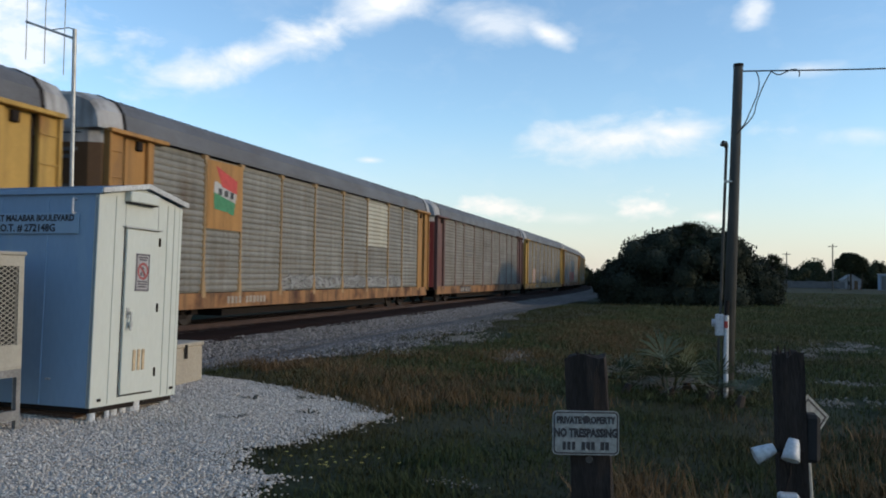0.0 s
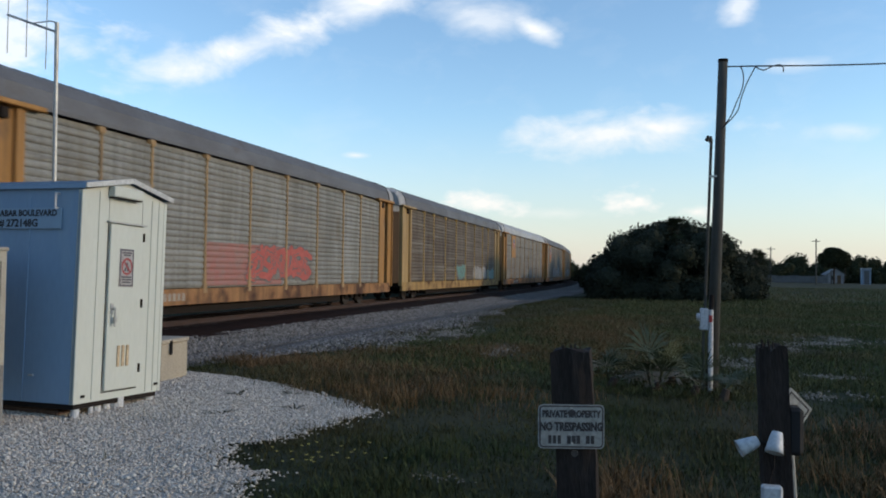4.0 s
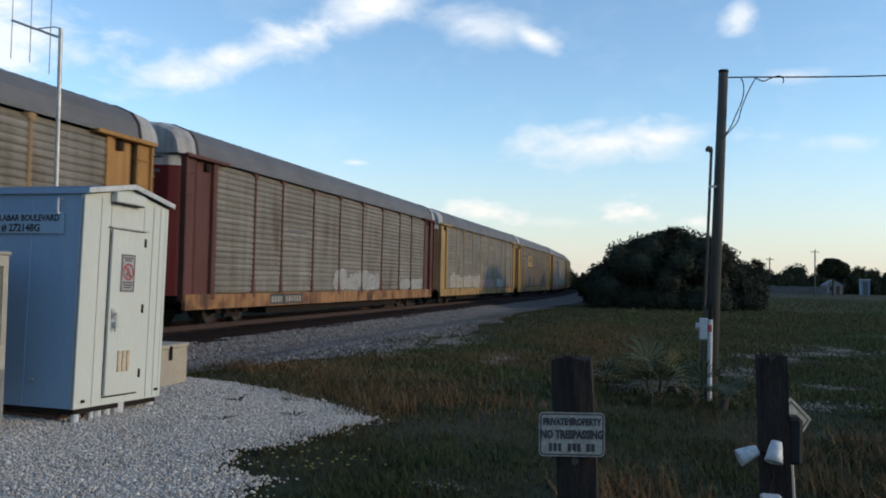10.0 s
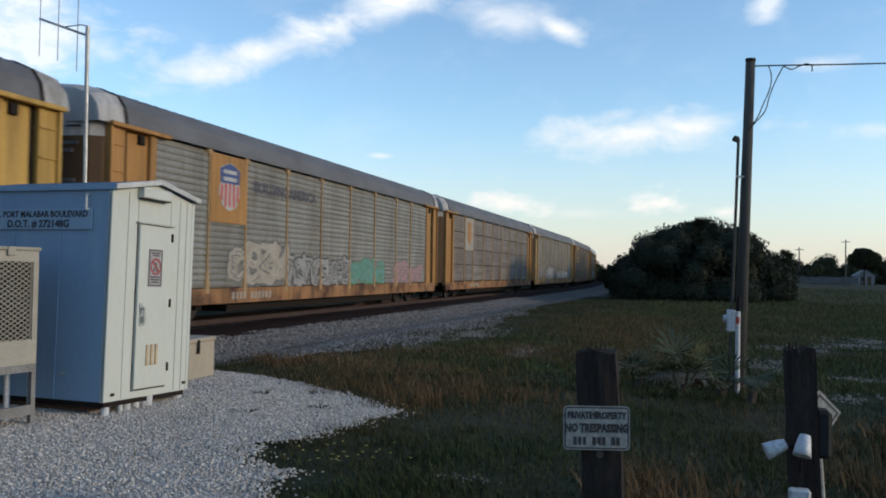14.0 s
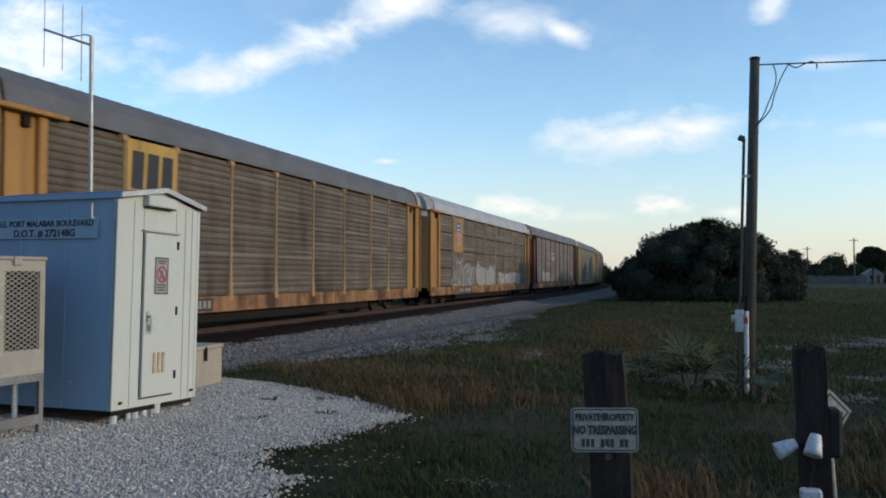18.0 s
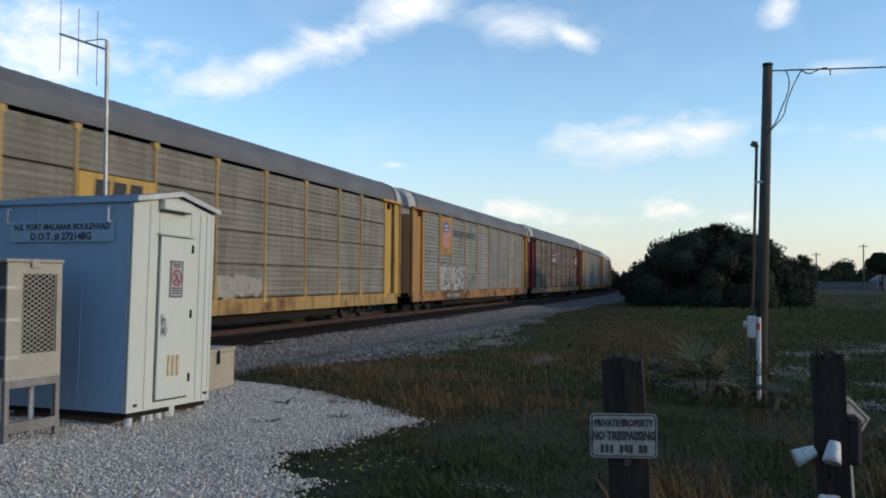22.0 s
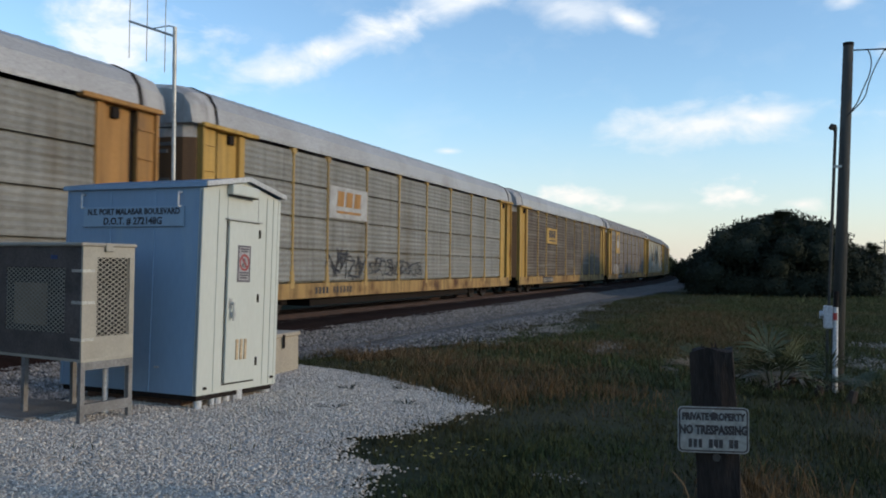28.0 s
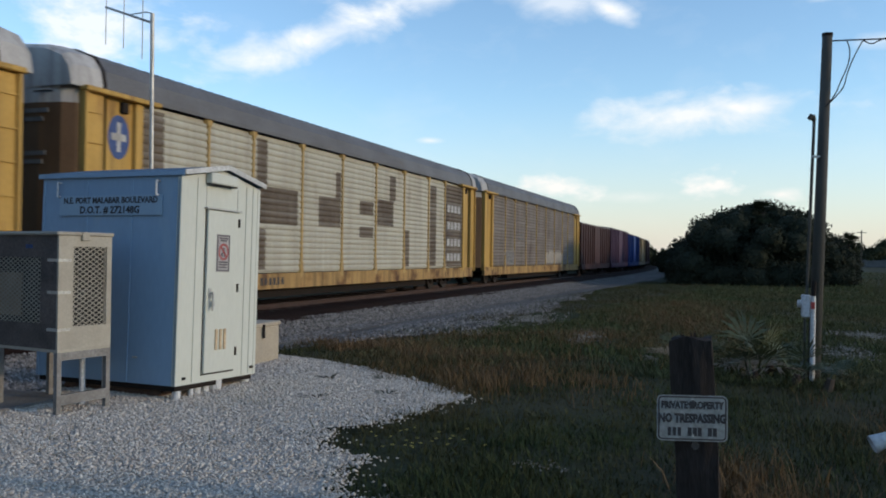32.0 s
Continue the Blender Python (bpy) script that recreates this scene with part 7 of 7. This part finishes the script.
    graffiti(c, BAY_Y[3], BAY_Y[4], 0.95, 2.0, C_DIM, C_GREY, 28)
    c = A("autorack car with bright maroon frame, banded panels and wheel emblem", P_BROWN, F_MAROON, sill=F_YELLOW, banded=True, rise=0.13)
    rail_emblem(c, 3, 3.7, F_MAROON), number_bars(c)
    plate("name_plate", c, 8, 3.1, 4.2, F_MAROON, "maroon emblem plate")
    y = bay_mid(8)
    patch("emblem", c, oval(y + 0.45, 3.65, 0.34, 0.42), C_WHITE, 1.516, "white wheel emblem")
    patch("emblem", c, oval(y + 0.45, 3.65, 0.17, 0.23), F_MAROON, 1.519)
    patch("emblem_bar", c, rect(y + 0.6, 3.3, 0.3, 0.12), C_WHITE, 1.521)
    for dz, ln in ((0.12, 0.95), (-0.08, 1.2), (-0.2, 1.2)):
        patch("emblem_bar", c, rect(y + 0.1 - ln / 2, 3.6 + dz, ln, 0.08), C_WHITE, 1.516)
    c = A("autorack car with orange frame and shield emblem", P_SILVER, F_ORANGE)
    shield(c), number_bars(c, black=False)
    graffiti(c, BAY_Y[1], BAY_Y[4], 1.1, 1.8, C_DIM, C_GREY, 29)
    c = A("autorack car with grey banded panels and faded orange ends", P_BLUE, F_ORANGE, M_ROOF_PALE, banded=True, rise=0.09)
    shield(c, "faded"), number_bars(c)
    c = A("autorack car with bluish banded panels and faded lettering", P_BLUE, F_YELLOW, M_ROOF_PALE, banded=True, rise=0.13)
    block_letters(c, 2, 3.1, 4.15, C_WHITE, F_ORANGE), number_bars(c, C_BLACK, black=False)
    # panel clips, their glints painted as white spots
    for bay in range(3, 9):
        for z in (2.01, 3.0, 3.99):
            for y in (BAY_Y[bay] + 0.12, bay_mid(bay)):
                patch("panel_clip", c, rect(y, z, 0.05, 0.11), C_WHITE, 1.468, "small panel clip with its glint painted white")
    graffiti(c, BAY_Y[2], BAY_Y[3] - 0.1, 1.0, 2.2, P_BLUE, C_BLACK, 30)
    graffiti(c, BAY_Y[3] + 0.2, BAY_Y[5] - 0.6, 1.1, 1.9, P_BLUE, C_BLACK, 31)
    c = A("autorack car with pale roof, yellow frame and brown panels", P_BROWN, F_YELLOW, M_ROOF_PALE, rise=0.13)
    block_letters(c, 2, 3.1, 4.1, F_YELLOW, C_BLACK), number_bars(c)
    c = A("autorack car with stained roof and a white shield", P_ROSE, F_YELLOW, M_ROOF_RUST, banded=True, rise=0.09)
    shield(c, "white"), number_bars(c)
    graffiti(c, BAY_Y[0] + 1.6, BAY_Y[2] - 0.4, 0.95, 1.9, C_PALE, C_WHITE, 32)
    c = A("autorack car with cream panels and large dark block shapes", P_CREAM, F_YELLOW)
    for y0, y1, z0, z1 in ((BAY_Y[0], BAY_Y[0] + 0.9, 1.05, 4.95), (BAY_Y[2] + 0.2, BAY_Y[2] + 0.75, 3.6, 4.9), (BAY_Y[2], BAY_Y[3] - 0.25, 2.45, 3.55), (BAY_Y[2] + 0.2, BAY_Y[2] + 0.7, 1.1, 2.3), (BAY_Y[3] + 1.1, BAY_Y[4] - 0.1, 2.5, 3.5), (BAY_Y[3] + 2.3, BAY_Y[4] - 0.1, 3.5, 4.4),
                           (BAY_Y[4] + 1.4, BAY_Y[5] - 0.2, 3.05, 3.55), (BAY_Y[4] + 1.4, BAY_Y[5] - 0.2, 2.2, 2.6), (BAY_Y[5] + 0.15, BAY_Y[5] + 1.7, 2.7, 3.7), (BAY_Y[5] + 1.3, BAY_Y[5] + 1.9, 3.7, 4.7), (BAY_Y[6] + 0.1, BAY_Y[6] + 0.6, 1.1, 2.6), (BAY_Y[7] + 0.2, BAY_Y[7] + 1.0, 1.1, 4.7), (BAY_Y[8] + 0.1, BAY_Y[9] - 0.1, 1.05, 4.95)):
        overpaint("dark_block", c, y0, y1, z0, z1, P_BROWN, "bare dark panel area")
    for z in (3.8, 3.0, 2.2, 1.5):
        for k in range(4):
            patch("marking_bar", c, rect(BAY_Y[8] + 0.5 + 0.5 * k, z, 0.36, 0.35), C_WHITE, 1.478)
    emblem = patch("emblem", c, oval(-12.28, 4.15, 0.34, 0.5), C_NAVY, 1.402, "round blue and white emblem")
    patch("emblem_bar", emblem, rect(-12.28, 4.15, 0.12, 0.66), C_WHITE, 1.406)
    patch("emblem_bar", emblem, rect(-12.28, 4.15, 0.46, 0.16), C_WHITE, 1.407)
    number_bars(c, C_BLACK, black=False)
    c = A("autorack car with yellow frame and dusty pale panels", P_ROSE, F_YELLOW)
    small_text(c, 2, 3.2)
    graffiti(c, BAY_Y[5], BAY_Y[7], 1.1, 2.0, C_PALE, C_GREY, 33)
    graffiti(c, BAY_Y[1], BAY_Y[2], 1.1, 1.9, C_DIM, C_GREY, 34)
    for i in range(10):
        boxcar(*[("dark oxide red boxcar with ribbed sides", F_DARK, 17.0, 4.75), ("dull plum boxcar with ribbed sides", F_PLUM, 16.0, 4.9), ("blue painted boxcar with ribbed sides", F_BLUE, 17.0, 4.8), ("tan painted boxcar with ribbed sides", F_BEIGE, 16.0, 4.7)][i % 4])


C_PINK_DULL = material("dull_pink_overpaint", (0.36, 0.25, 0.21), 0.8, second=(0.28, 0.21, 0.17), scale=3)
C_RUST_DULL = material("dull_red_overpaint", (0.3, 0.12, 0.1), 0.8, second=(0.24, 0.16, 0.14), scale=3)
build_train()

SPEED, FIRST_GAP = 22.39, 16.1
DRIFT_T = (0, 3, 6, 10, 14, 20, 24, 27.5, 30, 31, 32)
DRIFT_S = (0.1, 0.25, 0.05, 0.0, -0.35, -0.25, -0.5, -0.1, 0.25, 0.0, 0.85)


def motions():
    """The train rolls south along the track at nearly constant speed."""
    s0 = FIRST_GAP - 28.5
    for car, length in CARS:
        mid, reach = s0 + length / 2, length / 2 - 4.0
        rows = []
        for k in range(33):
            s = mid - SPEED * k + float(np.interp(k, DRIFT_T, DRIFT_S))
            xa, ya, _ = track_point(s - reach)
            xb, yb, _ = track_point(s + reach)
            rows.append((float(k), pose((xa + xb) / 2, (ya + yb) / 2, 0, 0, 0, math.degrees(math.atan2(xa - xb, yb - ya)))))
        walk(car, rows)
        s0 += length


motions()
